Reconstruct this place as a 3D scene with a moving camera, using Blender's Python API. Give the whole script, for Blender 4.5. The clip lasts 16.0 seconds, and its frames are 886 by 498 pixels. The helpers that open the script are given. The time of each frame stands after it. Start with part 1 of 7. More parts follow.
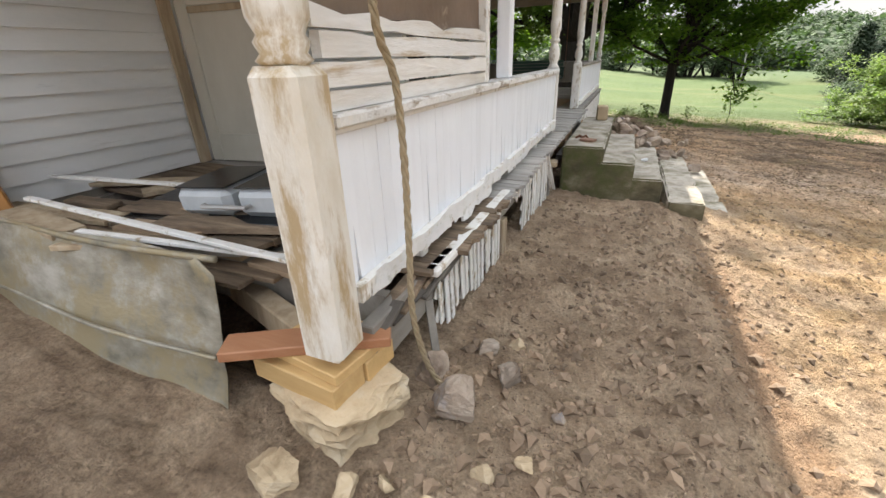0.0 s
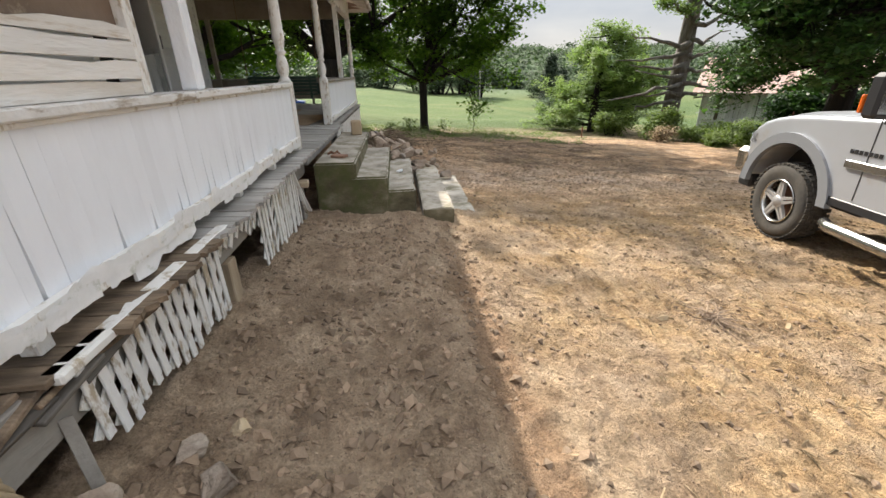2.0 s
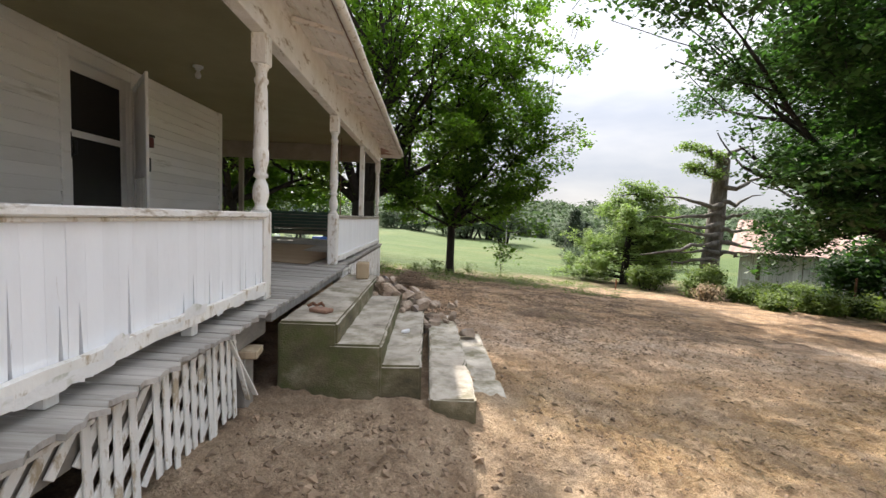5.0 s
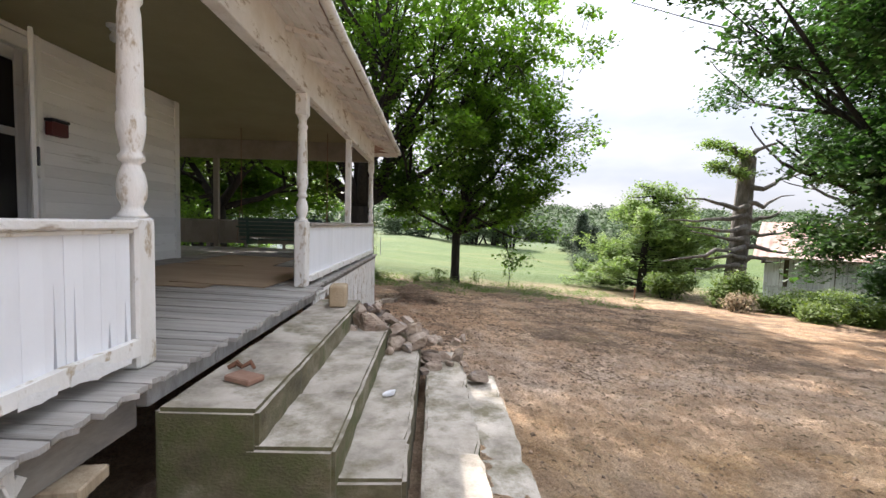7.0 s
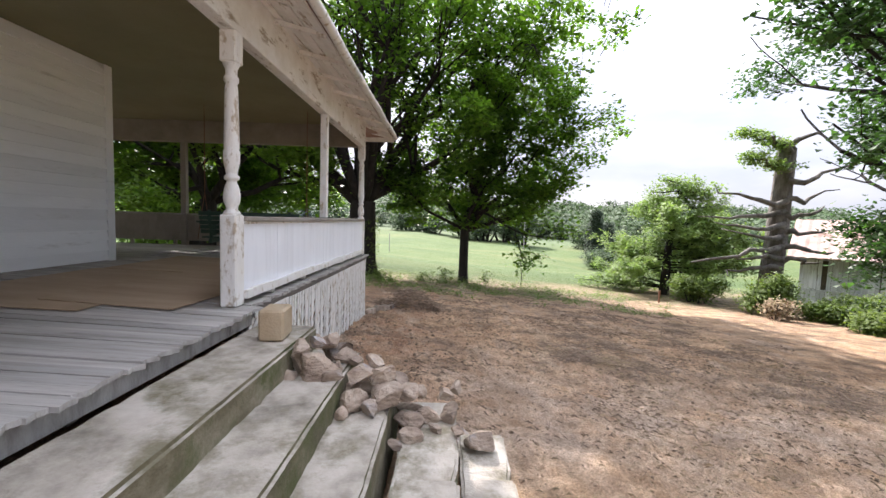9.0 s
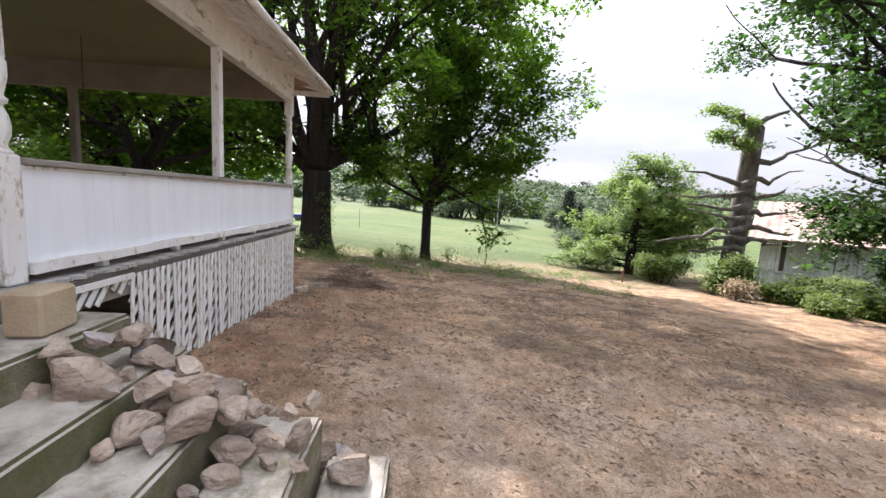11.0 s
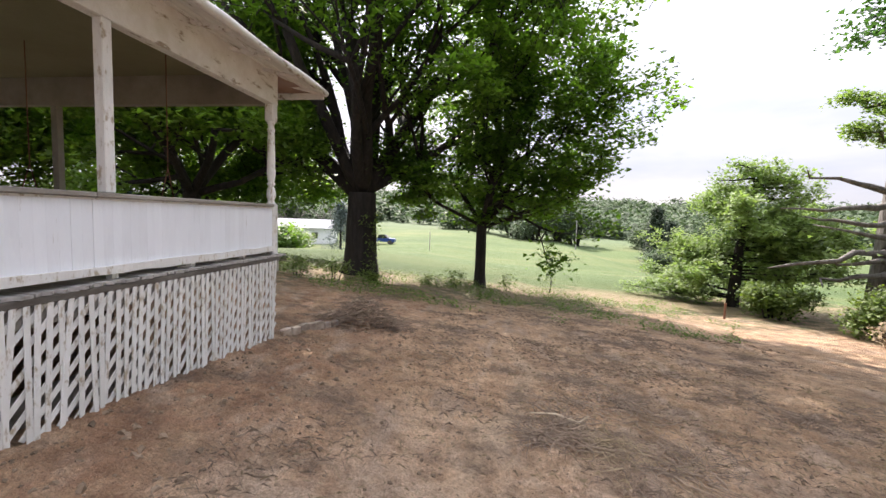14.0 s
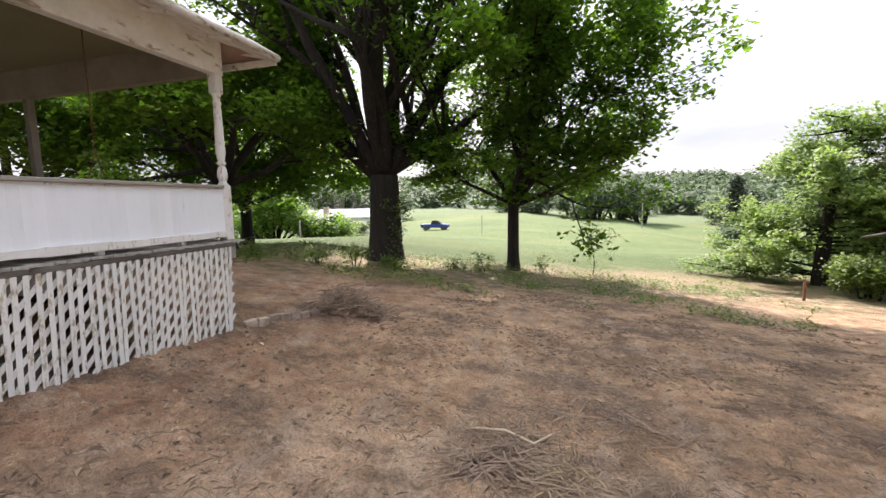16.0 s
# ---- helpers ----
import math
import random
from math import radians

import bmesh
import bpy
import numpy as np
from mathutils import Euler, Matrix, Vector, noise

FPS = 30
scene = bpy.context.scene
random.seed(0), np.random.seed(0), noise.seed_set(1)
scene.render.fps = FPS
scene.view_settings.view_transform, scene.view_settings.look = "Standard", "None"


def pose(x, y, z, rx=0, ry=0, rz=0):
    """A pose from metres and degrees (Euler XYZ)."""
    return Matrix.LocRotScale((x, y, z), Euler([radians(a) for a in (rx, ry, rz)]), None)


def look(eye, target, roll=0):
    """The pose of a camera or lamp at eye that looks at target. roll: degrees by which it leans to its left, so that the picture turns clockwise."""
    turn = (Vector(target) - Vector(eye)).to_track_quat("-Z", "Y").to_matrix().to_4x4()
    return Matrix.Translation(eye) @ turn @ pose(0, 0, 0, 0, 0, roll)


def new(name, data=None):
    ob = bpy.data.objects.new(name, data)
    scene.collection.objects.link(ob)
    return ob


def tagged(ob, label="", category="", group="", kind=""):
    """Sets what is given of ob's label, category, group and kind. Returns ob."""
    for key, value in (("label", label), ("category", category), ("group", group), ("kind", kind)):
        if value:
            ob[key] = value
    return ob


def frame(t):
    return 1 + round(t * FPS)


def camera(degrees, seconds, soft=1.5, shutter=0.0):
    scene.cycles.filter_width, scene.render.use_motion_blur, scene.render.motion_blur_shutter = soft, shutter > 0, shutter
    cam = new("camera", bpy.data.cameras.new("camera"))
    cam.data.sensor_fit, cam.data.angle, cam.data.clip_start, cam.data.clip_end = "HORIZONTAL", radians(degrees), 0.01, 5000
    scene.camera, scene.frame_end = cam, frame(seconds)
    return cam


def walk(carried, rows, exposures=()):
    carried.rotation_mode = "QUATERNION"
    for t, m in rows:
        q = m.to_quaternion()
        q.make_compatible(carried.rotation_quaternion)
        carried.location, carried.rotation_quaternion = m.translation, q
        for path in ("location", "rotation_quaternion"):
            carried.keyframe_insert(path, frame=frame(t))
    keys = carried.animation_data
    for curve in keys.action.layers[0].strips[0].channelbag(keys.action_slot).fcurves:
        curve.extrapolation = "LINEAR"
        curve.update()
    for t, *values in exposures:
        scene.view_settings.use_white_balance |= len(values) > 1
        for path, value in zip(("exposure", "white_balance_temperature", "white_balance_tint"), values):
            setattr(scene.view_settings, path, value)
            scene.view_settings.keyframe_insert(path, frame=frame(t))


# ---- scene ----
cam = camera(94.3, 16.0)

PATH = [
    (0, (0.025, 0.032, 1.251), (-0.580, 1.414, 0.559), -2.1),
    (0.5, (0.027, 0.203, 1.201), (-0.259, 1.599, 0.349), 0.7),
    (1, (0.110, 0.306, 1.197), (0.051, 1.737, 0.358), 0.8),
    (1.5, (0.285, 0.337, 1.202), (0.355, 1.828, 0.476), -0.3),
    (2, (0.341, 0.413, 1.198), (0.493, 1.931, 0.543), -0.9),
    (2.5, (0.286, 0.589, 1.190), (0.458, 2.126, 0.587), -0.7),
    (3, (0.275, 0.734, 1.190), (0.419, 2.309, 0.686), 0.1),
    (3.5, (0.381, 0.971, 1.176), (0.462, 2.587, 0.806), 1.0),
    (4, (0.421, 1.171, 1.199), (0.476, 2.812, 0.952), 2.0),
    (4.5, (0.433, 1.511, 1.169), (0.517, 3.161, 1.012), 2.7),
    (5, (0.503, 1.824, 1.130), (0.567, 3.478, 1.009), 2.2),
    (5.2, (0.557, 1.986, 1.106), (0.618, 3.642, 1.002), 1.9),
    (7.3, (0.597, 3.292, 1.169), (0.632, 4.948, 1.070), 1.5),
    (7.5, (0.608, 3.425, 1.206), (0.635, 5.080, 1.086), 1.5),
    (8, (0.614, 3.727, 1.173), (0.606, 5.382, 1.043), 1.6),
    (8.5, (0.745, 4.046, 1.187), (0.691, 5.701, 1.065), 1.5),
    (9, (0.783, 4.376, 1.143), (0.780, 6.032, 1.028), 1.8),
    (9.5, (0.842, 4.583, 1.178), (0.902, 6.240, 1.095), 2.2),
    (9.7, (0.889, 4.643, 1.173), (0.959, 6.301, 1.104), 2.3),
    (11.8, (1.654, 5.574, 0.975), (1.758, 7.209, 0.709), 3.2),
    (12, (1.691, 5.700, 0.985), (1.674, 7.341, 0.732), 2.9),
    (12.5, (1.678, 6.026, 0.980), (1.496, 7.663, 0.781), 2.4),
    (13, (1.697, 6.345, 1.028), (1.587, 7.995, 0.882), 2.1),
    (13.5, (1.948, 6.585, 0.971), (1.814, 8.234, 0.837), 2.0),
    (14, (2.232, 6.812, 1.020), (2.017, 8.454, 0.894), 1.8),
    (14.5, (2.447, 7.077, 1.001), (2.170, 8.709, 0.864), 1.0),
    (15, (2.665, 7.362, 0.959), (2.305, 8.975, 0.798), -0.1),
    (15.5, (2.961, 7.590, 0.924), (2.539, 9.186, 0.753), -0.9),
    (16, (3.186, 7.815, 0.872), (2.733, 9.401, 0.685), -1.1),
]
walk(cam, [(t, look(eye, target, roll)) for t, eye, target, roll in PATH], [(0.0, 1.44, 6530, 11), (1.0, 1.18, 6530, 11), (2.0, 1.06, 6530, 11), (3.5, 1.10, 6520, 12), (5.0, 1.24, 6450, 13), (7.5, 1.50, 6200, 17), (9.0, 1.55, 6120, 19), (12.0, 1.46, 6200, 20), (16.0, 1.54, 6450, 20)])

# ---- daylight: hazy white sky, sun from beyond the big maples ----
SUN_DIR = Vector((-1.0, 2.9, 3.0)).normalized()
sun = new("sun", bpy.data.lights.new("sun", "SUN"))
sun.data.energy, sun.data.angle, sun.data.color = 4.4, radians(0.7), (1.0, 0.93, 0.82)
sun.matrix_world = look(SUN_DIR * 60, (0, 0, 0))
world = bpy.data.worlds.new("sky")
scene.world = world
world.use_nodes = True
wn, wl = world.node_tree.nodes, world.node_tree.links
wn.clear()
sky = wn.new("ShaderNodeTexSky")
sky.sky_type, sky.sun_disc = "NISHITA", False
sky.sun_elevation, sky.sun_rotation = math.asin(SUN_DIR.z), math.atan2(SUN_DIR.x, SUN_DIR.y)
sky.dust_density, sky.air_density = 3.0, 1.0
bg_clear, bg_cloud = wn.new("ShaderNodeBackground"), wn.new("ShaderNodeBackground")
bg_clear.inputs["Strength"].default_value = 0.10
cl_tex, cl_ramp, cl_map, cl_co = wn.new("ShaderNodeTexNoise"), wn.new("ShaderNodeValToRGB"), wn.new("ShaderNodeMapping"), wn.new("ShaderNodeTexCoord")
cl_map.inputs["Scale"].default_value = (1.5, 1.5, 5.0)
cl_tex.inputs["Scale"].default_value, cl_tex.inputs["Detail"].default_value = 2.2, 6
cl_ramp.color_ramp.elements[0].position, cl_ramp.color_ramp.elements[1].position = 0.3, 0.7
cl_ramp.color_ramp.elements[0].color, cl_ramp.color_ramp.elements[1].color = (0.60, 0.66, 0.76, 1), (1.0, 1.0, 1.0, 1)
# overcast luminance climbs from the horizon to the zenith
cl_sep, cl_up = wn.new("ShaderNodeSeparateXYZ"), wn.new("ShaderNodeMapRange")
cl_up.interpolation_type = "SMOOTHSTEP"
cl_up.inputs["From Min"].default_value, cl_up.inputs["From Max"].default_value = 0.1, 1.0
cl_up.inputs["To Min"].default_value, cl_up.inputs["To Max"].default_value = 0.37, 1.42
wl.new(cl_co.outputs["Generated"], cl_sep.inputs[0])
wl.new(cl_sep.outputs["Z"], cl_up.inputs["Value"])
wl.new(cl_up.outputs[0], bg_cloud.inputs["Strength"])
w_mix, w_out = wn.new("ShaderNodeMixShader"), wn.new("ShaderNodeOutputWorld")
w_mix.inputs[0].default_value = 0.85
wl.new(cl_co.outputs["Generated"], cl_map.inputs[0])
wl.new(cl_map.outputs[0], cl_tex.inputs["Vector"])
wl.new(cl_tex.outputs["Fac"], cl_ramp.inputs[0])
wl.new(cl_ramp.outputs[0], bg_cloud.inputs["Color"])
wl.new(sky.outputs[0], bg_clear.inputs["Color"])
wl.new(bg_clear.outputs[0], w_mix.inputs[1])
wl.new(bg_cloud.outputs[0], w_mix.inputs[2])
wl.new(w_mix.outputs[0], w_out.inputs["Surface"])


# ---- materials ----
def material(name, stops, scale=8.0, stretch=(1, 1, 1), rough=0.8, bump=0.3, bump_scale=60.0, metal=0.0,
             wear=None, wear_scale=5.0, wear_at=0.6, wear_sharp=0.05, wear_stretch=(1, 1, 1), vary=0.0, trans=0.0, space="Object", island=False, bump_dist=0.01):
    """A two-scale procedural surface: a noise ramp, a second worn colour breaking through, fine relief."""
    m = bpy.data.materials.new(name)
    m.use_nodes = True
    n, l = m.node_tree.nodes, m.node_tree.links
    n.clear()
    out, bsdf = n.new("ShaderNodeOutputMaterial"), n.new("ShaderNodeBsdfPrincipled")
    co = n.new("ShaderNodeTexCoord")
    if space == "World":
        src = n.new("ShaderNodeNewGeometry").outputs["Position"]
    else:
        src = co.outputs["Object"]
    mp = n.new("ShaderNodeMapping")
    mp.inputs["Scale"].default_value = stretch
    l.new(src, mp.inputs[0])
    info = n.new("ShaderNodeObjectInfo")
    geo = n.new("ShaderNodeNewGeometry")
    rnd = geo.outputs["Random Per Island"] if island else info.outputs["Random"]
    shift = n.new("ShaderNodeVectorMath")
    shift.operation = "MULTIPLY_ADD"
    comb = n.new("ShaderNodeCombineXYZ")
    for i in range(3):
        l.new(rnd, comb.inputs[i])
    shift.inputs[1].default_value = (17.0, 31.0, 23.0) if space != "World" else (0, 0, 0)
    l.new(comb.outputs[0], shift.inputs[0])
    l.new(mp.outputs[0], shift.inputs[2])
    tex = n.new("ShaderNodeTexNoise")
    tex.inputs["Scale"].default_value, tex.inputs["Detail"].default_value, tex.inputs["Roughness"].default_value = scale, 8, 0.65
    l.new(shift.outputs[0], tex.inputs["Vector"])
    ramp = n.new("ShaderNodeValToRGB")
    els = ramp.color_ramp.elements
    for i, c in enumerate(stops):
        p = 0.28 + 0.44 * i / max(1, len(stops) - 1)
        e = els[i] if i < 2 else els.new(p)
        e.position, e.color = p, (*c, 1)
    l.new(tex.outputs["Fac"], ramp.inputs[0])
    colour = ramp.outputs[0]
    if wear:
        mp2 = n.new("ShaderNodeMapping")
        mp2.inputs["Scale"].default_value = wear_stretch
        l.new(src, mp2.inputs[0])
        sh2 = n.new("ShaderNodeVectorMath")
        sh2.operation = "MULTIPLY_ADD"
        sh2.inputs[1].default_value = (5.0, 11.0, 7.0) if space != "World" else (0, 0, 0)
        l.new(comb.outputs[0], sh2.inputs[0])
        l.new(mp2.outputs[0], sh2.inputs[2])
        t2 = n.new("ShaderNodeTexNoise")
        t2.inputs["Scale"].default_value, t2.inputs["Detail"].default_value, t2.inputs["Roughness"].default_value = wear_scale, 9, 0.7
        l.new(sh2.outputs[0], t2.inputs["Vector"])
        r2 = n.new("ShaderNodeMapRange")
        r2.inputs["From Min"].default_value, r2.inputs["From Max"].default_value = wear_at - wear_sharp, wear_at + wear_sharp
        l.new(t2.outputs["Fac"], r2.inputs["Value"])
        mx = n.new("ShaderNodeMix")
        mx.data_type = "RGBA"
        l.new(r2.outputs[0], mx.inputs["Factor"])
        l.new(colour, mx.inputs["A"])
        mx.inputs["B"].default_value = (*wear, 1)
        colour = mx.outputs["Result"]
    if vary:
        hsv = n.new("ShaderNodeHueSaturation")
        mr = n.new("ShaderNodeMapRange")
        mr.inputs["To Min"].default_value, mr.inputs["To Max"].default_value = 1 - vary, 1 + vary
        l.new(rnd, mr.inputs["Value"])
        l.new(mr.outputs[0], hsv.inputs["Value"])
        l.new(colour, hsv.inputs["Color"])
        colour = hsv.outputs[0]
    l.new(colour, bsdf.inputs["Base Color"])
    bsdf.inputs["Roughness"].default_value, bsdf.inputs["Metallic"].default_value = rough, metal
    if bump:
        bt, bp = n.new("ShaderNodeTexNoise"), n.new("ShaderNodeBump")
        bt.inputs["Scale"].default_value, bt.inputs["Detail"].default_value = bump_scale, 6
        l.new(shift.outputs[0], bt.inputs["Vector"])
        bp.inputs["Strength"].default_value, bp.inputs["Distance"].default_value = bump, bump_dist
        l.new(bt.outputs["Fac"], bp.inputs["Height"])
        l.new(bp.outputs[0], bsdf.inputs["Normal"])
    surf = bsdf.outputs[0]
    if trans:
        tr, ms = n.new("ShaderNodeBsdfTranslucent"), n.new("ShaderNodeMixShader")
        ms.inputs[0].default_value = trans
        br = n.new("ShaderNodeHueSaturation")
        br.inputs["Saturation"].default_value, br.inputs["Value"].default_value = 1.15, 1.7
        l.new(colour, br.inputs["Color"])
        l.new(br.outputs[0], tr.inputs["Color"])
        l.new(surf, ms.inputs[1])
        l.new(tr.outputs[0], ms.inputs[2])
        surf = ms.outputs[0]
    l.new(surf, out.inputs["Surface"])
    return m


def plain(name, colour, rough=0.5, metal=0.0, transmission=0.0, coat=0.0):
    m = bpy.data.materials.new(name)
    m.use_nodes = True
    b = m.node_tree.nodes["Principled BSDF"]
    b.inputs["Base Color"].default_value = (*colour, 1)
    b.inputs["Roughness"].default_value, b.inputs["Metallic"].default_value = rough, metal
    b.inputs["Transmission Weight"].default_value, b.inputs["Coat Weight"].default_value = transmission, coat
    return m


M = {}
M["paint"] = material("peeling_white_paint", [(0.77, 0.785, 0.81), (0.83, 0.85, 0.88), (0.86, 0.88, 0.91)], 3, (1, 1, 0.35), 0.6, 0.35, 45,
                      wear=(0.40, 0.36, 0.30), wear_scale=13, wear_at=0.69, wear_sharp=0.03, wear_stretch=(1, 1, 0.10), vary=0.015)
M["paint_worn"] = material("badly_peeled_paint", [(0.70, 0.68, 0.63), (0.82, 0.81, 0.78)], 5, (1, 1, 0.5), 0.65, 0.6, 40,
                           wear=(0.44, 0.37, 0.27), wear_scale=15, wear_at=0.585, wear_sharp=0.04, wear_stretch=(1, 1, 0.45), vary=0.05)
M["paint_board"] = material("thin_whitewash_on_boards", [(0.56, 0.50, 0.42), (0.74, 0.71, 0.66), (0.82, 0.81, 0.79)], 4, (1, 0.25, 2), 0.7, 0.5, 40, wear=(0.46, 0.36, 0.24), wear_scale=5, wear_at=0.62, wear_sharp=0.05, wear_stretch=(1, 0.2, 2.5), vary=0.06)
M["post_wood"] = material("bare_yellowed_post", [(0.62, 0.56, 0.45), (0.80, 0.78, 0.73)], 6, (1, 1, 0.5), 0.7, 0.7, 40, wear=(0.44, 0.33, 0.19), wear_scale=9, wear_at=0.53, wear_sharp=0.06, wear_stretch=(1, 1, 0.22), vary=0.05)
M["flake"] = material("curling_paint_flake", [(0.74, 0.74, 0.72), (0.84, 0.84, 0.83)], 12, (1, 1, 1), 0.6, 0.3, 60, wear=(0.52, 0.53, 0.45), wear_scale=9, wear_at=0.62, wear_sharp=0.06)
M["trim"] = material("flaking_trim_paint", [(0.66, 0.63, 0.58), (0.82, 0.81, 0.79)], 6, (1, 1, 1), 0.65, 0.6, 50,
                     wear=(0.33, 0.27, 0.20), wear_scale=10, wear_at=0.60, wear_sharp=0.04, wear_stretch=(1, 0.3, 1), vary=0.06)
M["siding"] = material("old_white_siding", [(0.72, 0.72, 0.71), (0.81, 0.81, 0.80), (0.85, 0.85, 0.845)], 2.5, (1, 0.25, 1), 0.7, 0.25, 50,
                       wear=(0.42, 0.40, 0.36), wear_scale=3, wear_at=0.68, wear_sharp=0.08, wear_stretch=(1, 0.3, 2), vary=0.06)
M["ceiling"] = material("olive_porch_ceiling_paint", [(0.21, 0.195, 0.105), (0.27, 0.25, 0.145)], 1.5, (1, 1, 1), 0.7, 0.2, 30)
# white porch paint as it looks in shade; the darkening is in the colour
M["shade_wood"] = material("shaded_painted_wood", [(0.20, 0.175, 0.14), (0.30, 0.27, 0.225)], 3, (1, 1, 1), 0.75, 0.3, 40)
M["deck"] = material("weathered_grey_decking", [(0.24, 0.225, 0.20), (0.40, 0.38, 0.35), (0.50, 0.48, 0.45)], 5, (0.25, 3, 1), 0.8, 0.5, 40,
                     wear=(0.12, 0.105, 0.09), wear_scale=4, wear_at=0.66, wear_sharp=0.06, wear_stretch=(0.3, 2, 1), vary=0.16)
M["grey_wood"] = material("weathered_grey_timber", [(0.16, 0.14, 0.12), (0.28, 0.255, 0.22), (0.36, 0.34, 0.30)], 5, (1, 0.3, 1), 0.85, 0.5, 40, vary=0.12)
M["raw_wood"] = material("bare_weathered_wood", [(0.27, 0.20, 0.13), (0.42, 0.33, 0.22), (0.5, 0.42, 0.31)], 5, (3, 3, 0.4), 0.8, 0.4, 40, vary=0.12)
M["new_wood"] = material("new_pine_lumber", [(0.50, 0.32, 0.13), (0.62, 0.42, 0.19)], 5, (0.6, 5, 5), 0.6, 0.2, 50,
                         wear=(0.34, 0.19, 0.08), wear_scale=8, wear_at=0.72, wear_sharp=0.03, vary=0.1)
M["red_wood"] = material("reddish_board", [(0.36, 0.15, 0.07), (0.46, 0.23, 0.12)], 5, (0.6, 5, 5), 0.6, 0.2, 50, vary=0.1)
M["brick"] = material("dull_brick", [(0.22, 0.12, 0.08), (0.34, 0.21, 0.15)], 9, (1, 1, 1), 0.9, 0.5, 60)
M["tan_block"] = material("tan_cast_block", [(0.36, 0.27, 0.165), (0.48, 0.385, 0.26)], 6, (1, 1, 1), 0.9, 0.6, 60)
M["brown_board"] = material("brown_hardboard", [(0.13, 0.085, 0.055), (0.22, 0.155, 0.11)], 2.2, (1, 1, 1), 0.7, 0.2, 40,
                            wear=(0.32, 0.25, 0.17), wear_scale=1.6, wear_at=0.62, wear_sharp=0.02)
M["plywood"] = material("dusty_plywood", [(0.33, 0.235, 0.15), (0.46, 0.345, 0.235)], 3, (0.4, 2, 1), 0.75, 0.2, 60, vary=0.1)
M["concrete"] = material("old_concrete", [(0.16, 0.142, 0.11), (0.42, 0.378, 0.315), (0.58, 0.535, 0.465)], 3.5, (1, 1, 1), 0.9, 0.6, 70,
                         wear=(0.185, 0.165, 0.105), wear_scale=3.4, wear_at=0.57, wear_sharp=0.08, vary=0.05, space="World")
M["stone"] = material("brown_fieldstone", [(0.16, 0.112, 0.082), (0.33, 0.258, 0.196), (0.48, 0.405, 0.325)], 4, (1, 1, 1.8), 0.9, 0.9, 22, vary=0.30, bump_dist=0.03,
                      wear=(0.30, 0.29, 0.30), wear_scale=3, wear_at=0.60, wear_sharp=0.06)
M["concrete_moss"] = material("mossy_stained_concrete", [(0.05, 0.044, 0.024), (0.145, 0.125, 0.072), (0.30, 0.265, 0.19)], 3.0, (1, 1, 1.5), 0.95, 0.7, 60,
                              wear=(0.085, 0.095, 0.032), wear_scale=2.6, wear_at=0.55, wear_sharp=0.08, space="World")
M["dirty_wood"] = material("dirty_brown_boards", [(0.06, 0.043, 0.03), (0.17, 0.122, 0.08), (0.30, 0.225, 0.15)], 5, (0.6, 4, 4), 0.85, 0.5, 40, vary=0.35)
# near-black timber; shadow below the rail is put into its colour
M["dark_timber"] = material("shade_dark_timber", [(0.05, 0.043, 0.036), (0.11, 0.096, 0.08), (0.19, 0.175, 0.15)], 5, (1, 0.3, 1), 0.9, 0.5, 40, vary=0.12)
M["tan_stone"] = material("tan_sandstone", [(0.34, 0.25, 0.15), (0.50, 0.39, 0.25), (0.55, 0.48, 0.36)], 4, (1, 1, 2.5), 0.9, 0.7, 25, vary=0.1, bump_dist=0.02)
M["galv"] = material("stained_galvanised_sheet", [(0.13, 0.12, 0.085), (0.34, 0.315, 0.255), (0.56, 0.54, 0.48)], 3.4, (1, 1, 1.8), 0.5, 0.2, 30, metal=0.25,
                     wear=(0.33, 0.275, 0.17), wear_scale=2.6, wear_at=0.52, wear_sharp=0.05)
M["rust"] = material("rusty_sheet_roofing", [(0.26, 0.14, 0.10), (0.37, 0.255, 0.21), (0.44, 0.36, 0.325)], 1.2, (1, 1, 1), 0.7, 0.2, 20, vary=0.1)
M["rusty_iron"] = material("rusted_iron", [(0.10, 0.045, 0.025), (0.24, 0.11, 0.06)], 20, (1, 1, 1), 0.85, 0.5, 80)
M["barn"] = material("silvered_barn_boards", [(0.30, 0.30, 0.315), (0.47, 0.48, 0.51), (0.58, 0.59, 0.62)], 3, (4, 4, 0.25), 0.9, 0.4, 30,
                     wear=(0.13, 0.11, 0.10), wear_scale=2, wear_at=0.62, wear_sharp=0.06, wear_stretch=(2, 2, 0.3), vary=0.2)
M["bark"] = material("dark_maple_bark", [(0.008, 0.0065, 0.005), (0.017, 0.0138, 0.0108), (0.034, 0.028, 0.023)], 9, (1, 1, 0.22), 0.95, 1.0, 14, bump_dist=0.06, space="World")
M["grey_bark"] = material("grey_dead_bark", [(0.07, 0.06, 0.05), (0.15, 0.135, 0.12), (0.26, 0.245, 0.22)], 6, (1, 1, 0.3), 0.95, 1.0, 14, bump_dist=0.05, space="World")
M["leaf"] = material("maple_leaf", [(0.052, 0.108, 0.018), (0.105, 0.180, 0.032)], 0.7, (1, 1, 1), 0.5, 0, vary=0.4, trans=0.66, space="World", island=True)
# darker copy of the maple leaf, with backlit shade in its colour
M["leaf_shaded"] = material("shaded_maple_leaf", [(0.026, 0.062, 0.016), (0.052, 0.105, 0.025)], 0.7, (1, 1, 1), 0.5, 0, vary=0.5, trans=0.42, space="World", island=True)
